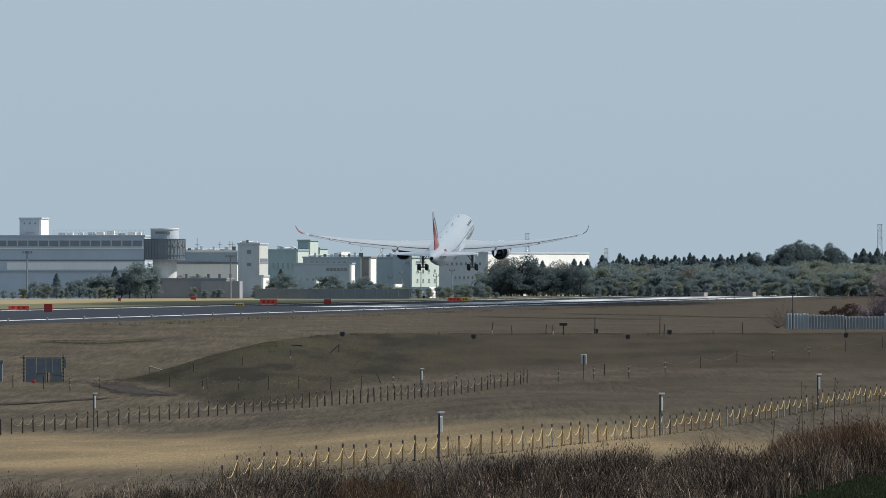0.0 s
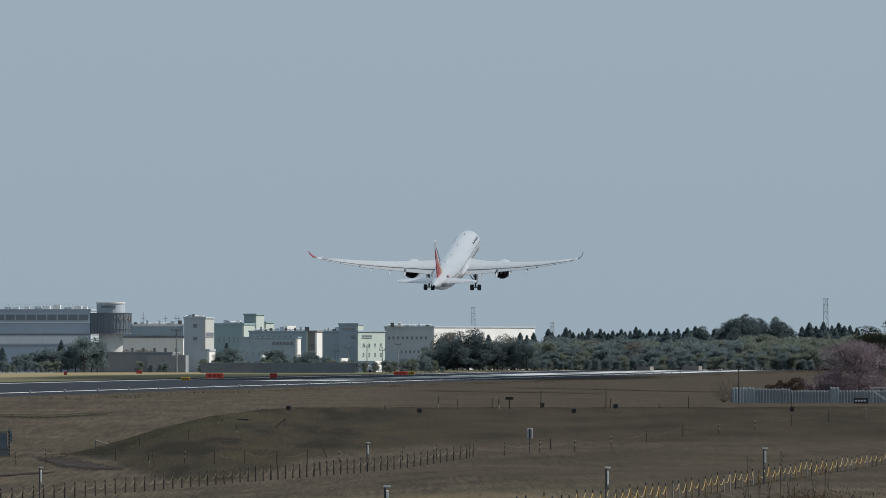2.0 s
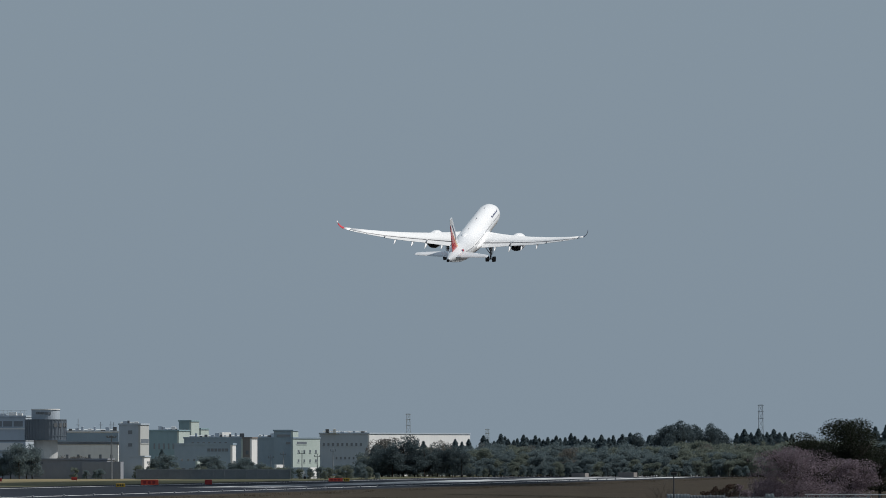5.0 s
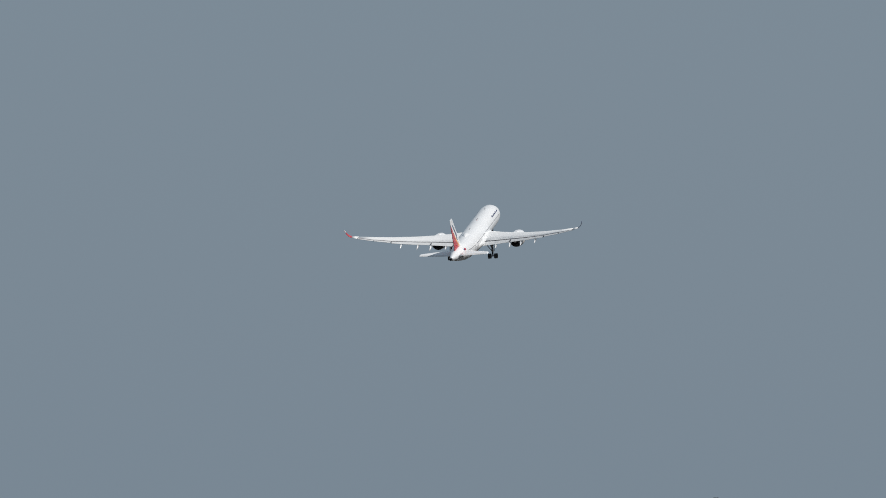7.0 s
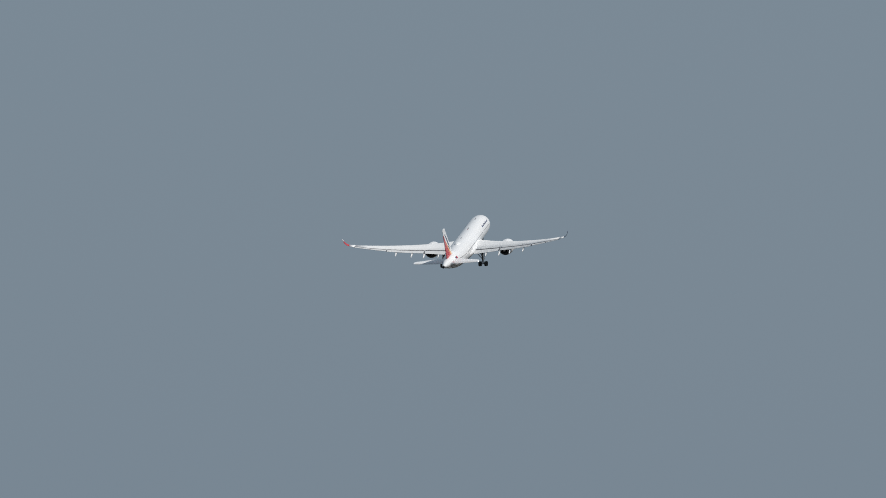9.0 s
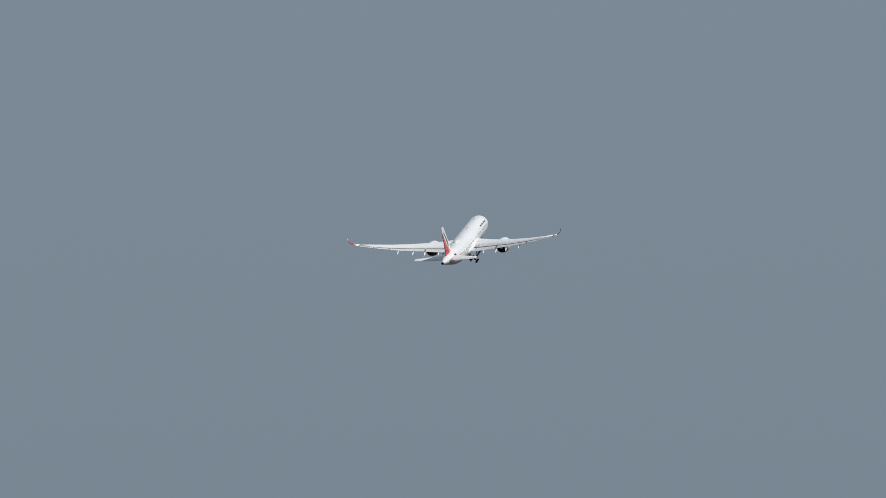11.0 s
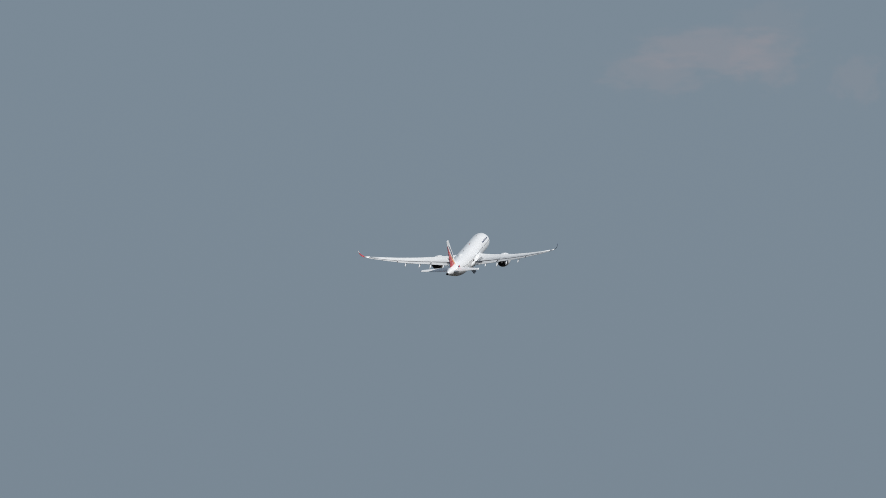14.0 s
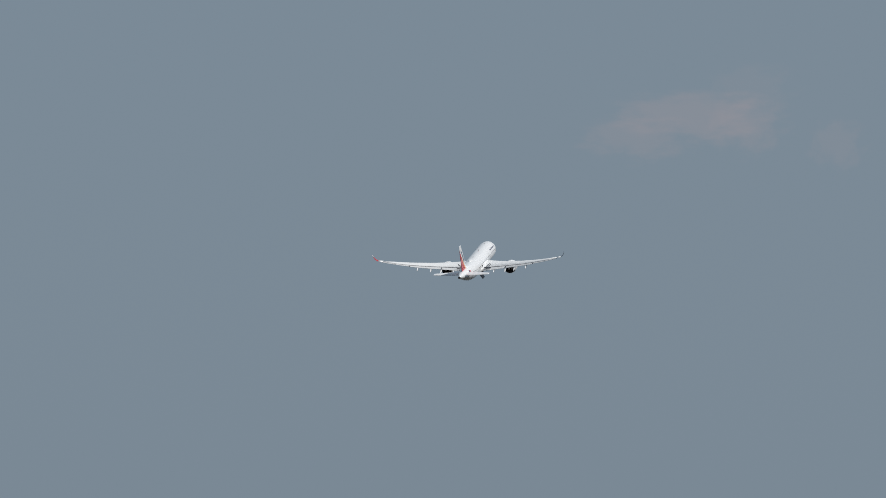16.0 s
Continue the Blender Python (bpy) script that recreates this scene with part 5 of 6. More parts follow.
while px < 880:                                    # ragged hedge in front of the buildings
    if 205 < px < 452 and rng.random() < 0.7:
        px += rng.uniform(8, 20)
        continue
    lift = 9 * noise.noise(Vector((px * 0.021, 2.0, 0)))
    (spots2 if rng.random() < 0.55 else spots).append((px, 3108 + rng.uniform(-10, 10), max(1.6, Z(e(509 - lift + rng.uniform(-6, 7)), 3110)), rng.randrange(3)))
    px += rng.uniform(7, 19)
for px, top in ((878, 458), (897, 456), (992, 459), (320, 486), (345, 488), (365, 490), (410, 492)):
    spots3.append((px, 3545 if px > 800 else 3185, Z(e(top), 3545 if px > 800 else 3185), rng.randrange(2)))
spread(greens, spots)
knoll = [(broadleaf(s, KNOLLM, "tall rounded evergreen on the knoll of the far wood", 17.0, 15.0, 4600, 0.36, group="trees on the knoll", low=0.35, lumps=14, name="knoll_tree"), 17.0) for s in (24, 25)]
mound = [(broadleaf(s, KNOLLM, "dense dark evergreen oak at the edge of the far wood", 12.0, 12.0, 4600, 0.36, group="oaks at the wood's edge", low=0.0, lumps=26, name="oak_tree"), 12.0) for s in (26, 27)]
spots = []
for px, top in ((852, 490), (870, 479), (886, 469), (905, 462), (925, 452), (944, 458), (962, 466), (985, 467), (1006, 468), (1028, 470), (915, 474), (950, 478), (880, 488), (975, 482)):
    spots.append((px, 3505 + rng.uniform(-8, 8), Z(e(top), 3500), rng.randrange(2)))
spread(mound, spots)
spots = []
for px, top in ((1337, 444), (1366, 450), (1378, 438), (1389, 431), (1402, 430), (1414, 422), (1429, 428), (1441, 429), (1455, 431), (1468, 429), (1480, 438), (1493, 449), (1352, 456), (1422, 440), (1448, 442), (1395, 446), (1470, 446)):
    d = 3630 + rng.uniform(-14, 14)
    spots.append((px, d, Z(e(top), 3630), rng.randrange(2)))
spread(knoll, spots, 0.62)
spread(springs, spots2)
spread(bares, spots3)

# the cherry in blossom and the dark evergreen beside the airfield fence
DC = 1290.0


def crown_part(name, pts, size, mat, parent, seed):
    ob = new(name, leaf_mesh(name, pts, size, mat, seed))
    ob.parent = parent
    return ob


def near_tree(name, label, px, d, h, w, mat, n, size, seed, lumps, low, twigs=0):
    rng = random.Random(seed)
    th = thing(name, label, "tree", pose(X(u(px), d), d, ground_z(X(u(px), d), d) - 0.05))
    bm = bmesh.new()
    ends = limbs(bm, rng, (0, 0, 0), (0.2, 0, h * 0.75), 0.03 * h, 14, w * 0.42)
    for q in list(ends):
        for k in range(3):
            a = rng.uniform(0, 2 * math.pi)
            add_tube(bm, [q * 0.85, q + Vector((math.cos(a), math.sin(a), 0.6)) * w * 0.12], [0.05, 0.015], 4)
    part("trunk", bm, BARK, th)
    crown_part("crown", blob_crown(rng, h, w, lumps, n, low), size, mat, th, seed)
    return th


near_tree("cherry_tree", "wide cherry tree in full pale pink blossom", 1618, DC, 6.9, 11.2, BLOSSOM, 24000, 0.08, 71, 60, 0.02)
near_tree("cherry_tree", "smaller cherry tree in pale pink blossom", 1716, DC + 8, 5.6, 7.4, BLOSSOM, 12000, 0.08, 72, 34, 0.02)
near_tree("cherry_tree", "low cherry tree in pale pink blossom", 1572, DC + 4, 3.0, 5.5, BLOSSOM, 6500, 0.08, 73, 26, 0.02)
near_tree("evergreen_tree", "broad dark evergreen oak behind the cherry", 1710, 1380, 10.4, 10.0, DARKLEAF, 22000, 0.105, 74, 40, 0.1)
near_tree("evergreen_tree", "dark evergreen oak behind the cherry", 1656, 1385, 8.5, 9.5, DARKLEAF, 15000, 0.105, 75, 28, 0.1)
near_tree("evergreen_tree", "dark evergreen oak behind the cherry", 1768, 1385, 7.4, 9.0, DARKLEAF, 14000, 0.105, 76, 28, 0.1)
SHRUBM = material("russet_shrub_leaves", (0.055, 0.034, 0.028), 0.8, alt=(0.035, 0.025, 0.02), scale=1.0, spec=0.2, island=0.4, trans=0.5)
for k, (px, h, w) in enumerate(((1462, 1.6, 2.4), (1482, 2.0, 2.2), (1500, 2.2, 2.6), (1520, 2.0, 2.6))):
    near_tree("shrub", "russet-brown shrub behind the metal fence", px, 1245 + 3 * k, h + 0.5, w, SHRUBM if k < 3 else BLOSSOM, 1300, 0.08, 80 + k, 10, 0.2)

# ---------------------------------------------------------------- things on the airfield grass
POSTYEL = material("weathered_yellow_post", (0.20, 0.120, 0.034), 0.75, alt=(0.065, 0.048, 0.030), scale=0.35, fine=0.05, island=0.15)
POSTWHITE = material("weathered_white_post", (0.21, 0.20, 0.18), 0.75, alt=(0.11, 0.10, 0.085), scale=0.3, fine=0.05)
POSTDARK = material("dark_wood_post", (0.040, 0.032, 0.025), 0.85, alt=(0.022, 0.019, 0.016), scale=0.3, fine=0.04)
CAPM = material("dark_post_cap", (0.020, 0.020, 0.022), 0.6, alt=(0.035, 0.033, 0.03), scale=0.2)
ROPEM = material("pale_yellow_rope", (0.40, 0.29, 0.10), 0.85, alt=(0.29, 0.22, 0.10), scale=0.3, fine=0.03)
ROPEOLD = material("faded_rope", (0.20, 0.175, 0.115), 0.85, alt=(0.14, 0.125, 0.085), scale=0.3, fine=0.03)
LABELM = material("white_plate", (0.74, 0.75, 0.75), 0.5, alt=(0.62, 0.63, 0.63), scale=0.3)
BOXGREY = material("weathered_pale_sign", (0.40, 0.41, 0.41), 0.6, alt=(0.30, 0.31, 0.31), scale=0.3, fine=0.05)
POLEM = material("grey_marker_pole", (0.055, 0.058, 0.066), 0.55, 0.2, alt=(0.038, 0.041, 0.046), scale=0.5)
SHEETM = material("blue_grey_corrugated_sheet", (0.31, 0.355, 0.385), 0.6, 0.0, alt=(0.25, 0.285, 0.31), scale=0.8, stretch=(1, 1, 0.2))
MESHM = material("dull_metal_fence", (0.25, 0.275, 0.30), 0.6, 0.0, alt=(0.19, 0.212, 0.232), scale=0.8)
SHACKM = material("blue_grey_tarpaulin", (0.14, 0.165, 0.195), 0.75, alt=(0.105, 0.125, 0.15), scale=0.6, fine=0.1, bump=0.3)
TRACKM = material("dark_dirt_track", (0.0200, 0.0172, 0.0178), 0.95, alt=(0.030, 0.0255, 0.0240), scale=3.0, fine=0.4, spec=0.05)

LOWBOARD = material("pale_grey_board", (0.20, 0.21, 0.21), 0.8, alt=(0.14, 0.15, 0.15), scale=0.5, fine=0.08)


def ragged(m):
    """Lets the grass show through towards a patch's edges, by its own cover."""
    nt = m.node_tree
    cover = nt.nodes.new("ShaderNodeAttribute")
    cover.attribute_name = "cover"
    co = nt.nodes.new("ShaderNodeTexCoord")
    mp = nt.nodes.new("ShaderNodeMapping")
    mp.inputs["Scale"].default_value = (1.6, 0.12, 1)
    nt.links.new(co.outputs["Object"], mp.inputs["Vector"])
    n = nt.nodes.new("ShaderNodeTexNoise")
    n.inputs["Scale"].default_value, n.inputs["Detail"].default_value = 1.0, 5
    nt.links.new(mp.outputs[0], n.inputs["Vector"])
    add = nt.nodes.new("ShaderNodeMath")
    nt.links.new(cover.outputs["Fac"], add.inputs[0])
    nt.links.new(n.outputs[0], add.inputs[1])
    r = nt.nodes.new("ShaderNodeMapRange")
    r.inputs["From Min"].default_value, r.inputs["From Max"].default_value = 0.50, 1.35
    nt.links.new(add.outputs[0], r.inputs["Value"])
    nt.links.new(r.outputs[0], nt.nodes["Principled BSDF"].inputs["Alpha"])


ragged(TRACKM)


def met(px, row, d0=600.0, d1=1130.0):
    """Distance at which the line of sight of a bearing and a height meets the ground."""
    d = d0
    while d < d1:
        if Z(e(row), d) <= ground_z(X(u(px), d), d):
            return d
        d += 1.5
    return d1


def tube_mesh(name, pts, radii, sides=8):
    bm = bmesh.new()
    add_tube(bm, pts, radii, sides)
    me = bpy.data.meshes.new(name)
    bm.to_mesh(me)
    bm.free()
    return me


def shared(name, me, mat, parent, at):
    ob = new(name, me)
    if not me.materials:
        me.materials.append(mat)
    ob.parent = parent
    ob.matrix_basis = at
    return ob


def rope_mesh(a, b, sag, r, mat):
    pts = []
    for i in range(9):
        f = i / 8
        p = a.lerp(b, f)
        pts.append(p - Vector((0, 0, 4 * sag * f * (1 - f))))
    bm = bmesh.new()
    add_tube(bm, pts, r, 5)
    return bm


def rope_fence(label, spots, height, radius, bodies, rope, sag, rope_r, cap=True, seed=1, sunk=0.06):
    """Posts with a slack rope from top to top."""
    rng = random.Random(seed)
    th = thing("rope_fence", label, "fence")
    meshes = [tube_mesh("post", [(0, 0, -0.1), (0, 0, height * 0.5), (0, 0, height)], [radius, radius * 0.97, radius * 0.94]) for _ in bodies]
    capm = tube_mesh("cap", [(0, 0, height - 0.09), (0, 0, height + 0.02), (0, 0, height + 0.05)], [radius * 1.05, radius * 1.05, radius * 0.7])
    bandm = tube_mesh("white_band", [(0, 0, height * 0.42), (0, 0, height * 0.55)], radius * 1.03)
    tops = []
    for x, y in spots:
        z = ground_z(x, y)
        k = rng.random()
        i = 0 if k < 0.55 else (1 if k < 0.82 else len(bodies) - 1)
        m = pose(x, y, z + rng.uniform(-sunk, 0.03), rng.uniform(-2, 2), rng.uniform(-2.5, 2.5), rng.uniform(0, 360))
        post = shared("post", meshes[i % len(bodies)], bodies[i % len(bodies)], th, m)
        if cap:
            shared("cap", capm, CAPM, post, Matrix())
        elif rng.random() < 0.55:
            shared("white_band", bandm, POSTWHITE, post, Matrix())
            shared("white_band", bandm, POSTWHITE, post, Matrix.Translation((0, 0, height * 0.36)))
        tops.append(m @ Vector((0, 0, height - 0.12)))
    for a, b in zip(tops, tops[1:]):
        if rng.random() < 0.96:
            part("rope", rope_mesh(a, b, sag * rng.uniform(0.8, 1.25), rope_r, rope), rope, th)
    return th


def curve_spots(points, pitch, d0, d1):
    """Evenly spaced places on the parabola x(y) through three points."""
    (y0, x0), (y1, x1), (y2, x2) = points

    def f(y):
        return x0 * (y - y1) * (y - y2) / ((y0 - y1) * (y0 - y2)) + x1 * (y - y0) * (y - y2) / ((y1 - y0) * (y1 - y2)) + x2 * (y - y0) * (y - y1) / ((y2 - y0) * (y2 - y1))
    out, y = [], d0
    while y < d1:
        out.append((f(y), y))
        slope = (f(y + 0.5) - f(y - 0.5))
        y += pitch / math.sqrt(1 + slope * slope)
    return out


# bearing and height of the foot of the yellow fence
YELLOW_LINE = [(395, 866), (430, 856), (500, 845), (563, 837), (618, 831), (732, 817), (794, 809), (908, 801), (980, 791), (1047, 784), (1108, 778), (1181, 770), (1233, 763), (1272, 757), (1308, 752), (1343, 746), (1377, 740), (1433, 728), (1547, 710), (1760, 676)]
YELLOW_PITCH = [(395, 24.0), (600, 22.5), (770, 19.8), (900, 18.2), (1000, 16.3), (1100, 14.4), (1200, 12.9), (1300, 11.7), (1370, 10.7), (1450, 9.6), (1700, 8.2)]
yellow_spots, px = [], 395.0
while px < 1700:
    d = met(px, lerp_table(YELLOW_LINE, px), 330)
    yellow_spots.append((X(u(px), d), d))
    px += lerp_table(YELLOW_PITCH, px)
rope_fence("weathered yellow posts with slack pale yellow rope", yellow_spots, 0.96, 0.037, (POSTYEL, POSTDARK, POSTWHITE), ROPEM, 0.39, 0.0125, seed=4, sunk=0.22)
DARK_LINE = [(-60, 776), (20, 769), (166, 757), (300, 744), (417, 733), (520, 724), (614, 716), (710, 708), (790, 701), (861, 691), (932, 679)]
DARK_PITCH = [(-60, 19.8), (150, 18.8), (350, 17.0), (450, 14.9), (550, 13.4), (650, 12.0), (940, 11.5)]
dark_spots, px = [], -58.0
while px < 934:
    d = met(px, lerp_table(DARK_LINE, px), 560)
    dark_spots.append((X(u(px), d), d))
    px += lerp_table(DARK_PITCH, px)
rope_fence("dark wooden posts with slack faded rope", dark_spots, 0.98, 0.052, (POSTDARK,), ROPEOLD, 0.40, 0.010, seed=5)
far_spots = []
for px, row in ((-40, 687), (23, 687), (77, 689), (124, 692), (176, 689), (300, 686), (367, 690), (422, 690), (475, 690), (529, 690), (585, 690), (640, 688), (696, 688), (750, 688), (808, 685), (868, 681), (927, 678), (988, 676),
                (1051, 671), (1113, 669), (1177, 660), (1240, 652), (1304, 643), (1368, 638), (1432, 631), (1497, 623), (1562, 616), (1628, 609), (1700, 602)):
    d = met(px, row)
    far_spots.append((X(u(px), d), d))
rope_fence("thin stakes with a sagging line along the bank foot", far_spots, 1.02, 0.040, (POSTDARK, POSTDARK, POSTWHITE), ROPEOLD, 0.40, 0.0022, cap=False, seed=6)


def marker_pole(px, d, h, plate=True, label="grey marker pole with a white plate", wide=False):
    p = site(u(px), d, 0.1)
    th = thing("marker_pole", label, "pole", Matrix.Translation(p), group="marker poles")
    bm = bmesh.new()
    add_tube(bm, [(0, 0, 0), (0, 0, h)], [0.042, 0.039], 10)
    part("pole", bm, POLEM, th)
    if wide:
        face_box("sign_box", -0.22, 0.22, -0.12, 0.12, h * 0.62, h * 1.02, BOXGREY, th, "white sign box with a dark band", 0.02)
        face_box("band", -0.06, 0.06, -0.135, -0.118, h * 0.64, h * 1.0, POLEM, th)
    elif plate:
        face_box("plate", 0.038, 0.125, -0.12, 0.02, h * 0.62, h * 0.93, LABELM, th, "white number plate", 0.01)
        face_box("arm", -0.05, 0.22, -0.04, 0.04, h - 0.02, h + 0.05, LABELM, th, "short top arm")


marker_pole(166, 683, 2.35)
marker_pole(777, met(777, 819, 300), 2.0)
marker_pole(1168, met(1168, 772, 300), 1.95)
marker_pole(1447, met(1447, 728, 300), 2.0)
marker_pole(745, 800, 2.05)
marker_pole(1033, met(1033, 672), 2.0, label="grey marker pole with a white sign box", wide=True)

# stakes, boxes and small signs on the plateau edge
STAKE_ROWS = {514: 636, 429: 647, 342: 659, 600: 624, 675: 679, 359: 690, 1070: 665}
for px, h, lean in ((870, 1.25, 6), (907, 0.95, -8), (966, 1.0, 3), (979, 0.95, -2), (1053, 1.75, 0), (1168, 1.75, 0), (1175, 1.0, 5), (1262, 0.4, 0), (1314, 1.15, 0), (1497, 1.35, 0), (514, 0.75, 0), (429, 0.75, 0), (342, 0.65, 3), (777, 0.35, 0), (600, 0.75, 0), (675, 0.85, -22), (359, 0.7, 0), (1070, 0.9, 0), (1680, 1.2, 0)):
    d = met(px, STAKE_ROWS[px]) if px in STAKE_ROWS else lerp_table(EDGE_D, u(px)) - 6
    p = site(u(px), d, 0.1)
    th = thing("stake", "thin dark weathered wooden stake", "stake", Matrix.Translation(p) @ pose(0, 0, 0, 0, lean, 0), group="stakes on the plateau edge")
    bm = bmesh.new()
    add_tube(bm, [(0, 0, 0), (0, 0, h + 0.1)], [0.055, 0.045], 6)
    part("stem", bm, POSTDARK, th)
    if px in (870, 979, 514, 359):
        bm = bmesh.new()
        add_tube(bm, [(0, 0, 0.1), (0, 0, h * 0.45)], 0.06, 6)
        part("white_band", bm, POSTWHITE, th, "white painted band")
d = met(592, 626)
th = thing("brace", "slanting dark wooden brace against a stake", "stake", Matrix.Translation(site(u(592), d, 0.03)))
bm = bmesh.new()
add_tube(bm, [(-0.42, 0, 0.02), (0.38, 0, 0.78)], [0.045, 0.04], 6)
part("bar", bm, POSTDARK, th)
d = met(525, 613)
th = thing("plank", "dark plank lying in the grass of the bank", "plank", Matrix.Translation(site(u(525), d, 0.01)))
face_box("board", -0.5, 0.5, -0.3, 0.3, 0, 0.12, POSTDARK, th, bevel=0.02)
for px, dd in ((606, 1072), (838, met(838, 601)), (1111, met(1111, 601)), (1185, 1098), (1497, met(1497, 598)), (1055, 1103), (1790, 1060)):
    p = site(u(px), dd, 0.05)
    th = thing("junction_box", "small black junction box on a stub", "box", Matrix.Translation(p), group="junction boxes")
    bm = bmesh.new()
    add_box(bm, -0.22, 0.22, -0.18, 0.18, 0.12, 0.52, bevel=0.02)
    part("case", bm, BLACK, th)
    face_box("stub", -0.08, 0.08, -0.08, 0.08, 0, 0.13, POSTDARK, th)
p = site(u(997), 1095, 0.05)
th = thing("board_sign", "dark flat board on a single post", "sign", Matrix.Translation(p))
face_box("post", -0.05, 0.05, -0.05, 0.05, 0, 1.05, POSTDARK, th)
face_box("board", -0.38, 0.38, -0.09, -0.05, 0.95, 1.22, POSTDARK, th, bevel=0.01)
p = site(u(1403), 1175, 0.05)
th = thing("field_lamp", "slender grey lamp post with a dark head", "lamp", Matrix.Translation(p))
bm = bmesh.new()
add_tube(bm, [(0, 0, 0), (0, 0, 3.7)], [0.08, 0.06], 8)
part("post", bm, POLEM, th)
face_box("head", -0.32, 0.32, -0.2, 0.2, 3.72, 4.0, BLACK, th, bevel=0.03)

# the spotter's shelter: posts in black and white bands, sheets and a beam
p = site(u(77), 925, 0.05)
shelter = thing("shelter", "open blue-grey sheeted shelter with banded posts", "shelter", Matrix.Translation(p))
for x in (-1.62, 1.62):
    bm = bmesh.new()
    add_box(bm, x - 0.07, x + 0.07, -0.07, 0.07, 0, 2.3)
    post = part("post", bm, POSTWHITE, shelter, "post in black and white bands")
    for k in range(7):
        face_box("black_band", x - 0.075, x + 0.075, -0.075, 0.075, 0.16 + 0.3 * k, 0.30 + 0.3 * k, CAPM, post)
face_box("beam", -1.95, 1.95, -0.06, 0.06, 2.02, 2.12, POSTWHITE, shelter, bevel=0.01)
for x0, x1, z0 in ((-1.45, -0.62, 0.10), (-0.55, 0.18, 0.80), (0.22, 0.70, 0.86), (0.74, 1.45, 0.62)):
    face_box("sheet", x0, x1, -0.02, 0.03, z0, 2.0, SHACKM, shelter, bevel=0.008)
for x in (-1.0, 0.3, 0.9):
    face_box("inner_post", x - 0.04, x + 0.04, 0.5, 0.58, 0, 1.9, CAPM, shelter)
for x0, x1 in ((-0.62, 0.22), (0.52, 1.50)):
    face_box("low_panel", x0, x1, 0.06, 0.10, 0.06, 0.86, LOWBOARD, shelter, "pale grey lower board", 0.008)
face_box("side_board", 1.70, 1.85, -0.05, 0.05, 1.2, 1.95, SHACKM, shelter)
p = site(u(60), 921, 0.02)
th = thing("fuel_can", "small red can on the ground", "can", Matrix.Translation(p))
bm = bmesh.new()
add_box(bm, -0.13, 0.13, -0.1, 0.1, 0, 0.26, bevel=0.03)
part("body", bm, SIGNDARK, th)
face_box("handle", -0.05, 0.05, -0.02, 0.02, 0.26, 0.31, SIGNDARK, th)
p = site(u(-4), 930, 0.05)
th = thing("cabinet", "grey-green equipment cabinet on the grass", "cabinet", Matrix.Translation(p))
face_box("body", -0.4, 0.4, -0.3, 0.3, 0, 1.5, SHACKM, th, bevel=0.02)
face_box("lid", -0.45, 0.45, -0.35, 0.35, 1.5, 1.8, PALEPAVE, th, bevel=0.02)
p = site(u(276), 950, 0.02)
th = thing("barrier", "white slanting barrier bar at the track", "barrier", Matrix.Translation(p))
bm = bmesh.new()
add_tube(bm, [(-0.6, 0, 0.55), (0.6, 0, 0.18)], 0.05, 6)
part("bar", bm, POSTWHITE, th)
for x, z in ((-0.55, 0.5), (0.55, 0.2)):
    face_box("post", x - 0.05, x + 0.05, -0.05, 0.05, 0, z + 0.05, POSTWHITE, th)


def ground_patch(name, outline, mat, label, category, lift=0.03):
    """A patch that follows the ground between two edges given as (bearing, distance)."""
    bm = bmesh.new()
    rows = []
    fine = []
    for p, q in zip(outline, outline[1:]):
        fine += [[[p[k][i] + (q[k][i] - p[k][i]) * f / 8 for i in (0, 1)] for k in (0, 1)] for f in range(8)]
    fine.append([list(outline[-1][0]), list(outline[-1][1])])
    for n, (a, b) in enumerate(fine):
        a[0] += 9 * noise.noise(Vector((n * 0.37, 1.3, 0)))
        b[0] += 9 * noise.noise(Vector((n * 0.41, 7.3, 0)))
        a[1] += 3 * noise.noise(Vector((n * 0.53, 4.3, 0)))
        b[1] += 5 * noise.noise(Vector((n * 0.47, 9.3, 0)))
        row = []
        for i in range(7):
            f = i / 6
            q = a[0] + (b[0] - a[0]) * f, a[1] + (b[1] - a[1]) * f
            x = X(u(q[0]), q[1])
            row.append(bm.verts.new((x, q[1], ground_z(x, q[1]) + lift)))
        rows.append(row)
    for q, r in zip(rows, rows[1:]):
        for k in range(6):
            bm.faces.new((q[k], q[k + 1], r[k + 1], r[k]))
    ob = part(name, bm, mat)
    last = len(fine) - 1
    cover = [min(1.0, 1.1 * (1 - abs(k / 3 - 1)), 4 * min(n, last - n) / last) for n in range(last + 1) for k in range(7)]
    ob.data.attributes.new("cover", "FLOAT", "POINT").data.foreach_set("value", cover)
    for poly in ob.data.polygons:
        if poly.normal.z < 0:
            ob.data.flip_normals()
            break
    return tagged(ob, label, category, kind="structure")


def track_strip(name, rows, mat, label, category):
    """A patch given by bearings with the rows of its lower and upper edge."""
    return ground_patch(name, [((a, met(a, low)), (b, met(b, high))) for a, low, b, high in rows], mat, label, category, 0.06)


track_strip("dirt_track", ((150, 682, 150, 678), (176, 688, 172, 678), (205, 699, 205, 677), (235, 704, 235, 681), (262, 704, 264, 688), (290, 703, 288, 694), (325, 701.5, 318, 699)), TRACKM, "dark dirt track over the grass", "track")
track_strip("ditch_edge", ((-60, 722, -60, 716), (60, 716, 60, 712), (140, 711, 140, 708), (215, 705, 215, 702.5)), TRACKM, "dark edge of a shallow ditch", "ditch")

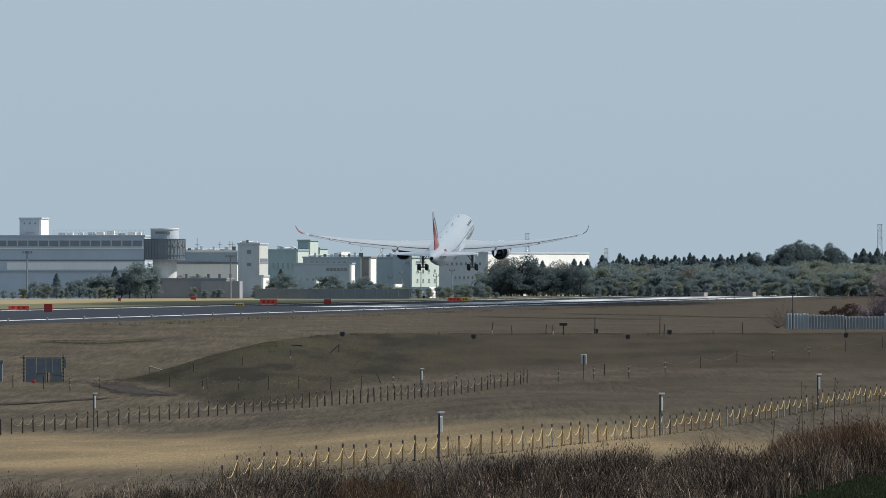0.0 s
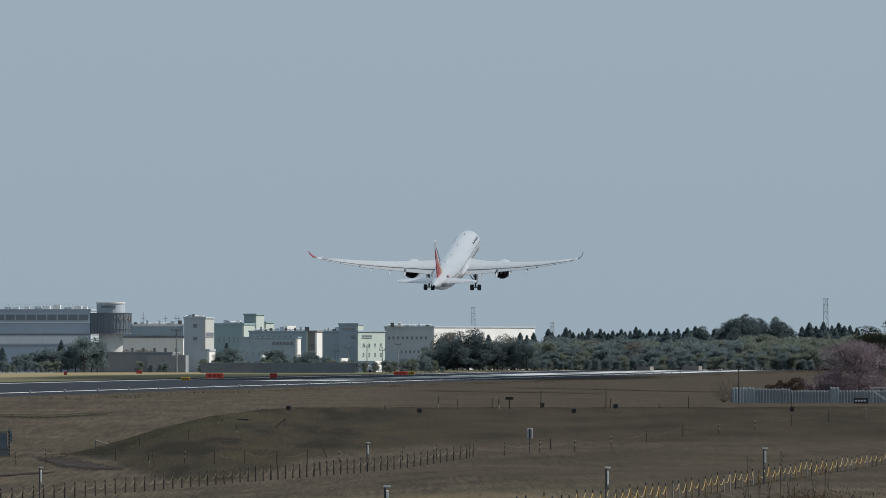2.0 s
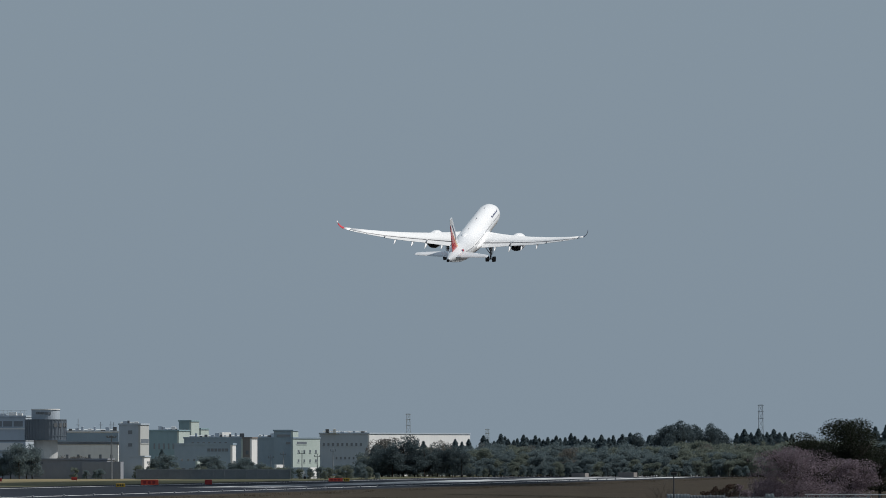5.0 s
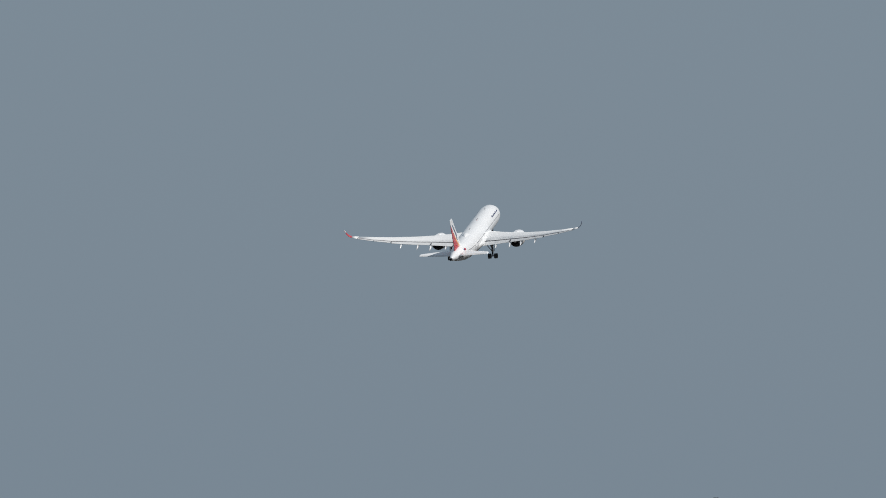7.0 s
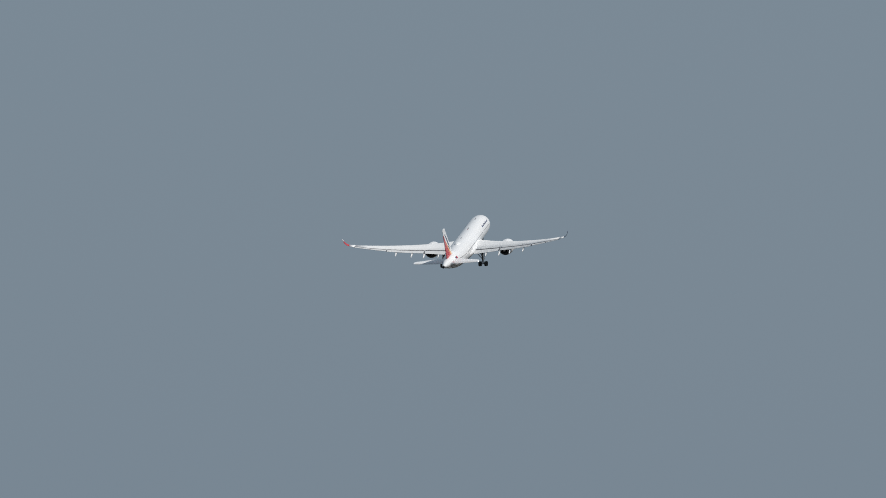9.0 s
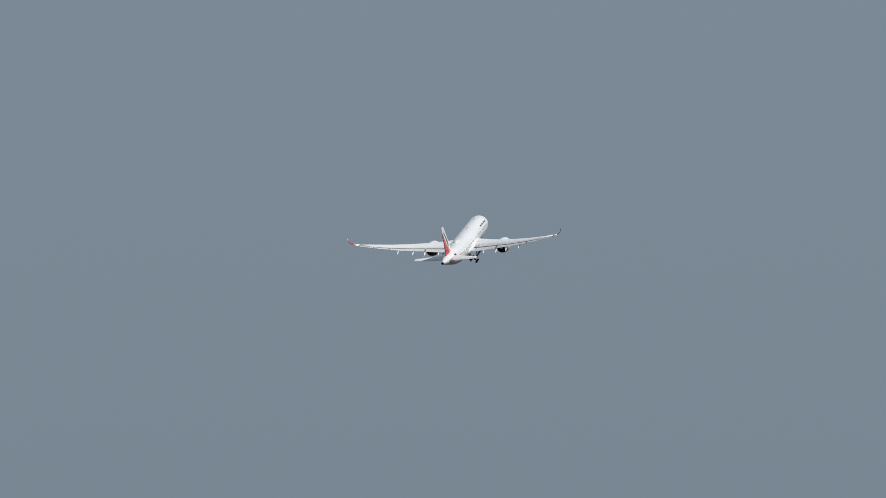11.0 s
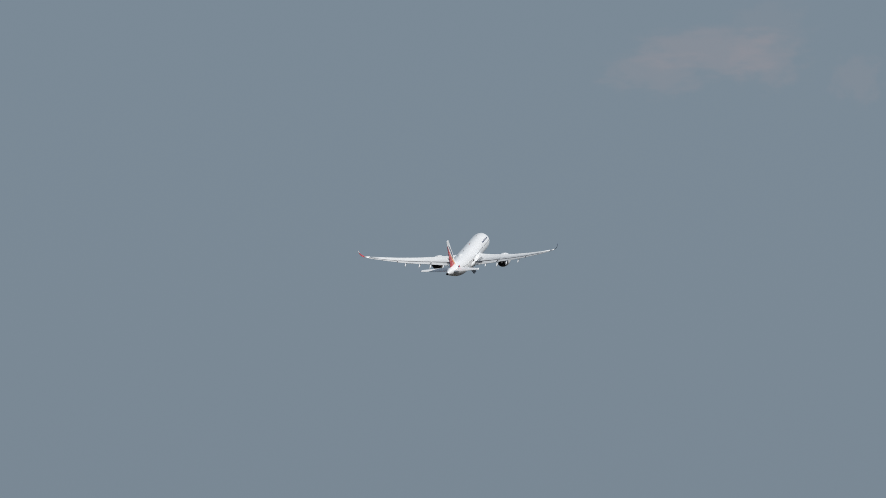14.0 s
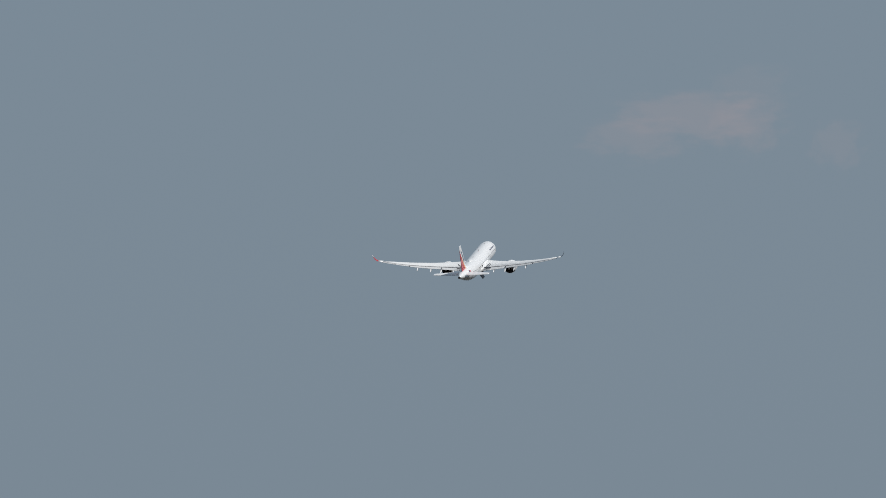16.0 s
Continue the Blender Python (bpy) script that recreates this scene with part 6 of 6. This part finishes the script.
RUTM = material("dark_green_rut", (0.024, 0.024, 0.016), 0.95, alt=(0.034, 0.031, 0.021), scale=6.0, fine=0.6, spec=0.05)
ragged(RUTM)


def flat_d(row):
    """Distance of a place on the level field by its height in the first view."""
    return -EYE / (e(row) * U)


for rut in (((960, 556.0, 554.6), (1092, 558.0, 556.3), (1200, 560.5, 558.6), (1300, 563.0, 561.0), (1395, 565.5, 563.5)),
            ((820, 561.5, 560.0), (950, 563.5, 562.0), (1060, 565.0, 563.4), (1180, 567.0, 565.6)),
            ((60, 588.0, 586.0), (180, 589.0, 586.5), (300, 587.0, 585.0))):
    ground_patch("wheel_rut", [((px, flat_d(low)), (px, flat_d(high))) for px, low, high in rut], RUTM, "dark green wheel rut across the dry field", "track", 0.05)

# corrugated fence beside the cherry
DF = 1188.0
fence = thing("sheet_fence", "blue-grey corrugated sheet metal fence", "fence", pose(X(u(1391), DF), DF, 0.0))
bm = bmesh.new()
pts = []
for k in range(9):
    pts.append((0.3 * k / 8, 0.045 * math.sin(k * math.pi / 2)))
v0 = [bm.verts.new((x, y, 0)) for x, y in pts]
v1 = [bm.verts.new((x, y, 1.0)) for x, y in pts]
v2 = [bm.verts.new((x, y + 0.012, 0)) for x, y in pts]
v3 = [bm.verts.new((x, y + 0.012, 1.0)) for x, y in pts]
for k in range(8):
    bm.faces.new((v0[k], v0[k + 1], v1[k + 1], v1[k]))
    bm.faces.new((v2[k + 1], v2[k], v3[k], v3[k + 1]))
    bm.faces.new((v1[k], v1[k + 1], v3[k + 1], v3[k]))
sheet = bpy.data.meshes.new("panel")
bm.to_mesh(sheet)
bm.free()
for k in range(70):
    x = 0.305 * k
    bright = k < 8 or 34 <= k < 37
    h = (1.72 if k < 8 else 1.75 if bright else 1.60 if k < 20 else 1.42) + 0.03 * math.sin(k * 2.3)
    ob = shared("panel", sheet if bright else bpy.data.meshes.get("dull_panel") or sheet.copy(), SHEETM, fence, Matrix.Translation((x, 0.9 * k * 0.02, 0)) @ Matrix.Diagonal((1, 1, h, 1)))
    if not bright:
        ob.data.name = "dull_panel"
        ob.data.materials.clear()
        ob.data.materials.append(MESHM)
for k in range(0, 71, 5):
    face_box("fence_post", 0.305 * k - 0.04, 0.305 * k + 0.04, 0.9 * k * 0.02 + 0.08, 0.9 * k * 0.02 + 0.16, 0, 1.78, MASTM, fence)

gantry = thing("steel_frame", "low galvanised steel rail frame beside the fence", "frame", pose(X(u(1640), 1170), 1170, 0.0))
for k in range(8):
    x = 1.25 * k
    bm = bmesh.new()
    add_tube(bm, [(x, 0, -0.1), (x, 0, 1.75)], 0.045, 6)
    part("upright", bm, SHEETM, gantry)
for z in (0.85, 1.35, 1.72):
    bm = bmesh.new()
    add_tube(bm, [(-0.3, 0, z), (9.2, 0, z)], 0.045, 6)
    part("rail", bm, SHEETM, gantry)
for x in (0.2, 5.2):
    bm = bmesh.new()
    add_tube(bm, [(x, -0.05, 1.3), (x + 1.3, -0.05, 0.4)], 0.05, 6)
    part("brace", bm, SHEETM, gantry)
for px, w, d in ((1619, 1.5, 1160), (1685, 1.4, 1158), (1742, 1.2, 1158)):
    th = thing("notice_board", "low black notice board with pale bars", "sign", pose(X(u(px), d), d, 0.02))
    face_box("board", -w / 2, w / 2, -0.03, 0.03, 0.15, 0.72, BLACK, th, bevel=0.01)
    for k in range(4):
        face_box("pale_bar", -w * 0.4 + w * 0.2 * k, -w * 0.4 + w * 0.2 * k + w * 0.13, -0.045, -0.028, 0.36, 0.52, LABELM, th)
    for s in (-1, 1):
        face_box("leg", s * w * 0.4 - 0.03, s * w * 0.4 + 0.03, 0.03, 0.08, 0, 0.6, MASTM, th)

# ---------------------------------------------------------------- reeds, grass and dry weeds
REEDM = material("dry_reeds", (0.023, 0.0160, 0.0145), 0.85, alt=(0.009, 0.0070, 0.0066), scale=0.9, spec=0.15, island=0.6, hue=(0.27, 0.21, 0.155), trans=0.1, rare=5.0)
REEDLEAF = material("curled_reed_leaves", (0.034, 0.0235, 0.0205), 0.85, alt=(0.016, 0.0115, 0.0105), scale=0.9, spec=0.15, island=0.6, hue=(0.27, 0.21, 0.160), trans=0.12, rare=4.5)
RUSSET = material("russet_reeds", (0.085, 0.037, 0.022), 0.85, alt=(0.040, 0.024, 0.019), scale=1.6, spec=0.15, island=0.5, hue=(0.19, 0.135, 0.085), trans=0.35)
LAWNM = material("green_lawn_blades", (0.015, 0.023, 0.009), 0.8, alt=(0.022, 0.029, 0.013), scale=1.5, spec=0.2, island=0.4, trans=0.4)
WEEDM = material("dead_weed_stalk", (0.050, 0.040, 0.032), 0.9, alt=(0.035, 0.03, 0.025), scale=0.4)


def blades(name, xy, height, width, lean, mat, label, category, seed, joints=2, lift=None, droop=0.12, comb=0.0):
    """Bent tapering blades that stand on the ground."""
    rng = np.random.default_rng(seed)
    n = len(xy)
    base = np.array([(x, y, ground_z(x, y) - 0.02) for x, y in xy])
    if lift is not None:
        base[:, 2] += lift
    h = height * np.ones(n) if np.isscalar(height) else np.asarray(height)
    a = rng.uniform(0, 2 * np.pi, n)
    if comb:                                     # neighbours lean the same way
        flow = np.array([noise.noise(Vector((x * 0.45, y * 0.06, 5.5))) for x, y in xy])
        a = np.where(rng.random(n) < comb, 0.35 + 7.0 * flow + rng.normal(size=n) * 0.5, a)
    way = np.stack([np.cos(a), np.sin(a), np.zeros(n)], 1) * (lean * rng.uniform(0.2, 1.0, n) * h)[:, None]
    b = rng.uniform(-0.5, 0.5, n)
    side = np.stack([np.cos(b), np.sin(b), np.zeros(n)], 1) * (width * rng.uniform(0.6, 1.4, n))[:, None]
    verts, faces = [], []
    levels = []
    for k in range(joints + 1):
        f = k / joints
        c = base + way * f * f + np.stack([np.zeros(n), np.zeros(n), h * f * (1 - droop * lean * f)], 1)
        if k < joints:
            levels += [c - side * (1 - 0.55 * f) / 2, c + side * (1 - 0.55 * f) / 2]
        else:
            levels += [c]
    m = len(levels)
    v = np.stack(levels, 1).reshape(-1, 3)
    me = bpy.data.meshes.new(name)
    fl = []
    for i in range(n):
        o = i * m
        for k in range(joints - 1):
            fl.append((o + 2 * k, o + 2 * k + 1, o + 2 * k + 3, o + 2 * k + 2))
        fl.append((o + m - 3, o + m - 2, o + m - 1))
    me.from_pydata(v.tolist(), [], fl)
    me.materials.append(mat)
    return tagged(new(name, me), label, category, kind="stuff")


# bearing and height of the tops of the reeds
REED_TOP = [(-80, 868), (120, 866), (300, 856), (380, 838), (430, 826), (480, 820), (560, 822), (640, 828), (720, 830), (770, 826), (830, 812), (860, 800), (930, 794), (1000, 786), (1100, 780), (1145, 784), (1158, 806), (1172, 806), (1185, 790), (1240, 785),
            (1290, 784), (1320, 792), (1345, 796), (1366, 780), (1385, 764), (1430, 758), (1500, 748), (1568, 736), (1660, 724), (1800, 715)]


def on_lawn(x, y):
    """The mown corner below the reeds."""
    px = 784 + x / (y * U)
    row = 495 + (EYE - ground_z(x, y)) / (y * U)
    return y < 316 and px > 1400 and row > 884 - (px - 1410) * 0.30 + 5 * noise.noise(Vector((x * 0.8, y * 0.1, 0)))


def reed_field(seed, n, d0, d1, px0, px1, mat, label, tall=1.0, name="reeds", lean=0.35, width=0.012, leaves=False, shade=0.0):
    """Reed stems, or the short bent leaves that hang on them, in bushy clumps with hollows between."""
    rng = random.Random(seed)
    xy, hs, up = [], [], []
    while len(xy) < n:
        px, d = rng.uniform(px0, px1), rng.uniform(d0, d1)
        x = X(u(px), d)
        k = noise.noise(Vector((x * 0.55, d * 0.07, 1.7)))
        j = noise.noise(Vector((x * 1.7, d * 0.12, 4.2)))
        if on_lawn(x, d) or k + 0.6 * j < -0.30 and rng.random() < (0.45 if d > 330 else 0.85):
            continue
        full = max(0.35, Z(e(lerp_table(REED_TOP, px)), 346) - ground_z(X(u(px), 346), 346))
        if d < 330:
            full = min(full, 1.05) * max(0.25, 0.62 + 0.9 * k + 0.4 * j)
        full *= tall * min(1.12, 0.94 + 0.35 * k + 0.35 * j) * rng.uniform(0.72, 1.13)
        xy.append((x, d))
        if leaves:
            hs.append(rng.uniform(0.10, 0.30))
            up.append(max(0.0, full * rng.random() ** 0.75 - hs[-1] * 0.6))
        else:
            hs.append(full * (1 - 0.5 * rng.random() ** 1.6))
    return blades(name, xy, np.array(hs), width, lean, mat, label, "reeds", seed, 2 if leaves else 3, np.array(up) if leaves else None, 0.62 if leaves else 0.3, 0.75)


reed_field(1, 54000, 328, 360, -90, 1790, REEDM, "dense dark brown dry reed stems before the fence", width=0.012, lean=0.5)
reed_field(4, 40000, 326, 360, -90, 1790, REEDLEAF, "curled pale and brown leaves on the reeds", lean=0.9, width=0.014, leaves=True)
reed_field(3, 44000, 228, 330, -90, 1790, REEDM, "dark brown reed stems on the falling bank", width=0.0105, lean=0.55)
reed_field(5, 26000, 228, 330, -90, 1790, REEDLEAF, "curled dry leaves on the falling bank", lean=1.2, width=0.014, leaves=True)
reed_field(2, 24000, 334, 358, 1355, 1790, RUSSET, "russet dry reeds on the rising bank", 1.05)
reed_field(6, 3500, 332, 346, 600, 740, RUSSET, "reddish dry reeds in a low clump", 1.02)


rng = random.Random(14)
lawn_spots = []
while len(lawn_spots) < 22000:
    d = rng.uniform(215, 335)
    x = X(rng.uniform(600, 1010), d)
    if on_lawn(x, d):
        lawn_spots.append((x, d))
blades("lawn", lawn_spots, np.array([0.12 * rng.uniform(0.5, 1.3) for q in lawn_spots]), 0.03, 0.5, LAWNM, "fresh green lawn in front of the reeds", "grass", 14, 2)


DRYTUFT = material("dark_dry_tussock", (0.052, 0.044, 0.031), 0.9, alt=(0.036, 0.032, 0.022), scale=4.0, spec=0.05, island=0.35, hue=(0.085, 0.066, 0.042), trans=0.4)


def tussocks(seed, places, h, spread, label, count=14, mat=None):
    """Small clumps of longer dry grass."""
    rng = random.Random(seed)
    xy, hs = [], []
    for x, y in places:
        k = rng.uniform(0.5, 1.2)
        for j in range(count):
            xy.append((x + rng.gauss(0, spread), y + rng.gauss(0, spread * 2)))
            hs.append(h * k * rng.uniform(0.5, 1.1))
    return blades("tussocks", xy, np.array(hs), 0.035, 0.7, mat or DRYTUFT, label, "grass", seed, 2)


rng = random.Random(77)
edge = []
for k in range(420):                                # along the plateau edge and its western toe
    uu = rng.uniform(-620, 1050)
    d = lerp_table(EDGE_D, uu) + rng.uniform(-10, 4)
    edge.append((X(uu, d), d))
tussocks(301, edge, 0.11, 0.6, "longer dry tussocks along the plateau edge")
loose = []
for k in range(150):
    d = rng.uniform(620, 1090)
    loose.append((X(rng.uniform(-820, 1050), d), d))
tussocks(302, loose, 0.06, 0.6, "scattered dry tussocks on the grass", 12)
line = [(x + rng.uniform(-0.2, 0.2), y + rng.uniform(-1, 1)) for x, y in yellow_spots for _ in range(2)]
tussocks(303, line, 0.11, 0.16, "longer grass round the yellow posts", 7)
rut = []
for (a, r), (b, q) in (((1000, 681), (1120, 677)), ((1120, 677), (1200, 668)), ((1150, 664), (1192, 660)), ((1200, 668), (1280, 662)), ((1280, 661), (1372, 652)), ((900, 684), (1000, 682)), ((1020, 657), (1060, 653)), ((1330, 636), (1400, 630))):
    for k in range(80):
        f = rng.random()
        px = a + (b - a) * f
        d = met(px, r + (q - r) * f + rng.uniform(-1, 1))
        rut.append((X(u(px), d), d))
tussocks(305, rut, 0.045, 1.3, "dark tufts along old wheel ruts", 12)
toe = []
for k in range(620):
    px = 205 + 290 * rng.random() ** 1.3
    low = lerp_table([(205, 684), (260, 682), (330, 668), (400, 645), (500, 612)], px)
    high = lerp_table([(205, 678), (260, 664), (330, 648), (400, 628), (500, 602)], px)
    d = met(px, high + (low - high) * rng.random())
    toe.append((X(u(px), d), d))
GREENTUFT = material("fresh_green_tufts", (0.032, 0.045, 0.016), 0.9, alt=(0.024, 0.032, 0.013), scale=4.0, spec=0.05, island=0.3, hue=(0.05, 0.048, 0.026), trans=0.4)
tussocks(306, toe, 0.06, 0.9, "fresh green grass on the toe of the bank", 14, GREENTUFT)
verge = [tuple(runway_point(rng.uniform(1300, 3600), rng.uniform(-151, -140)).xy) for k in range(260)]
tussocks(304, verge, 0.45, 1.2, "brown weeds along the runway shoulder", 14)


def bare_shrub(px, d, h, seed, label="bare twiggy shrub among the reeds", count=16, spread_out=0.75):
    rng = random.Random(seed)
    th = thing("bare_shrub", label, "shrub", Matrix.Translation(site(u(px), d, 0.05)), group="bare shrubs")
    bm = bmesh.new()
    for k in range(count):
        a, t = rng.uniform(0, 2 * math.pi), rng.uniform(0.15, spread_out)
        l = h * rng.uniform(0.6, 1.05)
        way = Vector((math.cos(a) * t, math.sin(a) * t, 1)).normalized()
        q = way * l
        add_tube(bm, [(0, 0, 0), q * 0.5 + Vector((0, 0, 0.03)), q], [0.016, 0.011, 0.004], 4)
        for j in range(5):
            s = q * rng.uniform(0.35, 0.9)
            b = rng.uniform(0, 2 * math.pi)
            add_tube(bm, [s, s + (way + Vector((math.cos(b), math.sin(b), 0.3)) * 0.7).normalized() * l * 0.28], [0.007, 0.003], 3)
    part("twig_crown", bm, WEEDM, th)


for k, (px, d, h) in enumerate(((400, 345, 1.7), (440, 350, 1.9), (690, 350, 1.6), (762, 338, 2.2), (800, 335, 2.3), (825, 340, 2.0), (560, 345, 1.6), (1376, 1215, 2.6), (1392, 1218, 3.0), (1420, 1216, 1.9), (1508, 1235, 2.8), (1255, 345, 1.5))):
    bare_shrub(px, d, h, 100 + k, "bare twiggy shrub beside the metal fence" if d > 1000 else "bare twiggy shrub among the reeds", 30 if d > 1000 else 14, 1.9 if d > 1000 else 0.75)
for k, (px, d, h) in enumerate(((1424, 340, 2.9), (1481, 338, 3.0), (1438, 345, 2.4), (1456, 342, 2.2), (1494, 342, 2.4), (1368, 345, 1.9), (1560, 340, 2.6), (1500, 348, 2.1), (1412, 350, 2.0), (1540, 338, 2.2), (1030, 350, 1.9), (648, 352, 1.7))):
    rng = random.Random(200 + k)
    th = thing("weed_stalk", "tall dead weed stalk with dry seed heads", "weed", Matrix.Translation(site(u(px), d, 0.05)), group="dead weed stalks")
    bm = bmesh.new()
    add_tube(bm, [(0, 0, 0), (rng.uniform(-0.08, 0.08), 0, h * 0.6), (rng.uniform(-0.15, 0.15), 0, h)], [0.016, 0.013, 0.008], 5)
    part("stem", bm, WEEDM, th)
    for j in range(9):
        z = h * (0.72 + 0.03 * j)
        bm = bmesh.new()
        a = rng.uniform(0, 6.28)
        add_tube(bm, [(0, 0, z), (math.cos(a) * 0.05, math.sin(a) * 0.05, z + 0.05), (math.cos(a) * 0.06, math.sin(a) * 0.06, z + 0.08)], [0.005, 0.014, 0.007], 4)
        part("seed_head", bm, WEEDM, th)


# ---------------------------------------------------------------- what moves
# seconds, place in metres, turns in degrees
FLIGHT_ROWS = [
    (0.0, 1.24, 2494.6, 13.65, 8.60, 0.09, -6.32),
    (0.5, 4.87, 2533.8, 16.27, 9.21, -1.25, -6.39),
    (1.0, 8.29, 2573.1, 19.18, 10.49, -0.90, -6.99),
    (1.5, 11.79, 2612.5, 22.41, 11.48, -0.64, -7.33),
    (2.0, 15.10, 2651.9, 26.57, 12.14, 0.38, -8.16),
    (2.5, 18.68, 2691.5, 31.56, 12.95, 2.10, -8.62),
    (3.0, 22.22, 2731.1, 36.77, 13.30, 2.94, -8.29),
    (3.5, 25.79, 2770.8, 42.65, 13.30, 2.53, -9.00),
    (4.0, 29.74, 2810.6, 49.13, 13.59, 2.21, -9.88),
    (4.5, 33.74, 2850.5, 55.57, 13.74, 2.48, -10.05),
    (5.0, 37.64, 2890.4, 62.65, 14.02, 2.24, -10.50),
    (7.5, 55.89, 3091.4, 98.02, 15.05, -2.31, -12.07),
    (8.0, 59.54, 3131.9, 105.10, 15.49, -2.16, -12.42),
    (8.5, 63.19, 3172.4, 112.17, 15.25, -1.95, -12.05),
    (9.0, 66.84, 3213.0, 119.25, 15.23, -1.83, -11.88),
    (11.5, 85.09, 3417.2, 154.62, 15.17, -2.80, -12.90),
    (12.0, 88.74, 3458.3, 161.70, 15.09, -3.79, -13.25),
    (12.5, 92.39, 3499.5, 168.77, 14.82, -4.27, -13.04),
    (13.0, 96.04, 3540.8, 175.85, 15.36, -3.64, -12.96),
    (13.5, 99.69, 3582.1, 182.92, 15.05, -2.53, -12.68),
    (14.0, 103.34, 3623.5, 190.00, 14.54, -1.61, -12.50),
    (14.5, 106.99, 3665.1, 197.07, 14.65, -0.92, -11.74),
    (15.0, 110.64, 3706.6, 204.15, 14.13, -0.39, -11.37),
    (15.5, 114.29, 3748.3, 211.22, 13.39, -0.42, -11.15),
    (16.0, 117.94, 3790.1, 218.30, 13.94, -0.77, -11.21)]


def motions():
    walk(airliner, [(t, pose(x, y, z, rx, ry, rz)) for t, x, y, z, rx, ry, rz in FLIGHT_ROWS])
    for side, ob in gear_parts:
        if abs(side) == 1:
            # legs down until 9.6 s, then they swing inwards into the belly
            def leg(a, up=0.0):
                return pose(side * 5.5, -2.6, -2.15 + up, 0, side * a, 0)
            walk(ob, [(0.0, leg(0)), (9.5, leg(0)), (10.4, leg(18)), (11.5, leg(50)), (12.5, leg(70, 0.2)), (13.3, leg(88, 0.9)), (16.0, leg(88, 0.9))])
        else:
            s = side / 10

            def flap(a):
                return pose(s * 1.95, -2.6, -3.15, 0, -s * a, 0)
            walk(ob, [(0.0, flap(-86)), (8.6, flap(-86)), (9.6, flap(12)), (13.6, flap(30)), (14.8, flap(36)), (16.0, flap(36))])
    walk(nose_gear, [(0.0, pose(0, 27.2, -2.3)), (12.0, pose(0, 27.2, -2.3)), (13.4, pose(0, 27.2, -2.0, 80)), (16.0, pose(0, 27.2, -1.7, 86))])


motions()
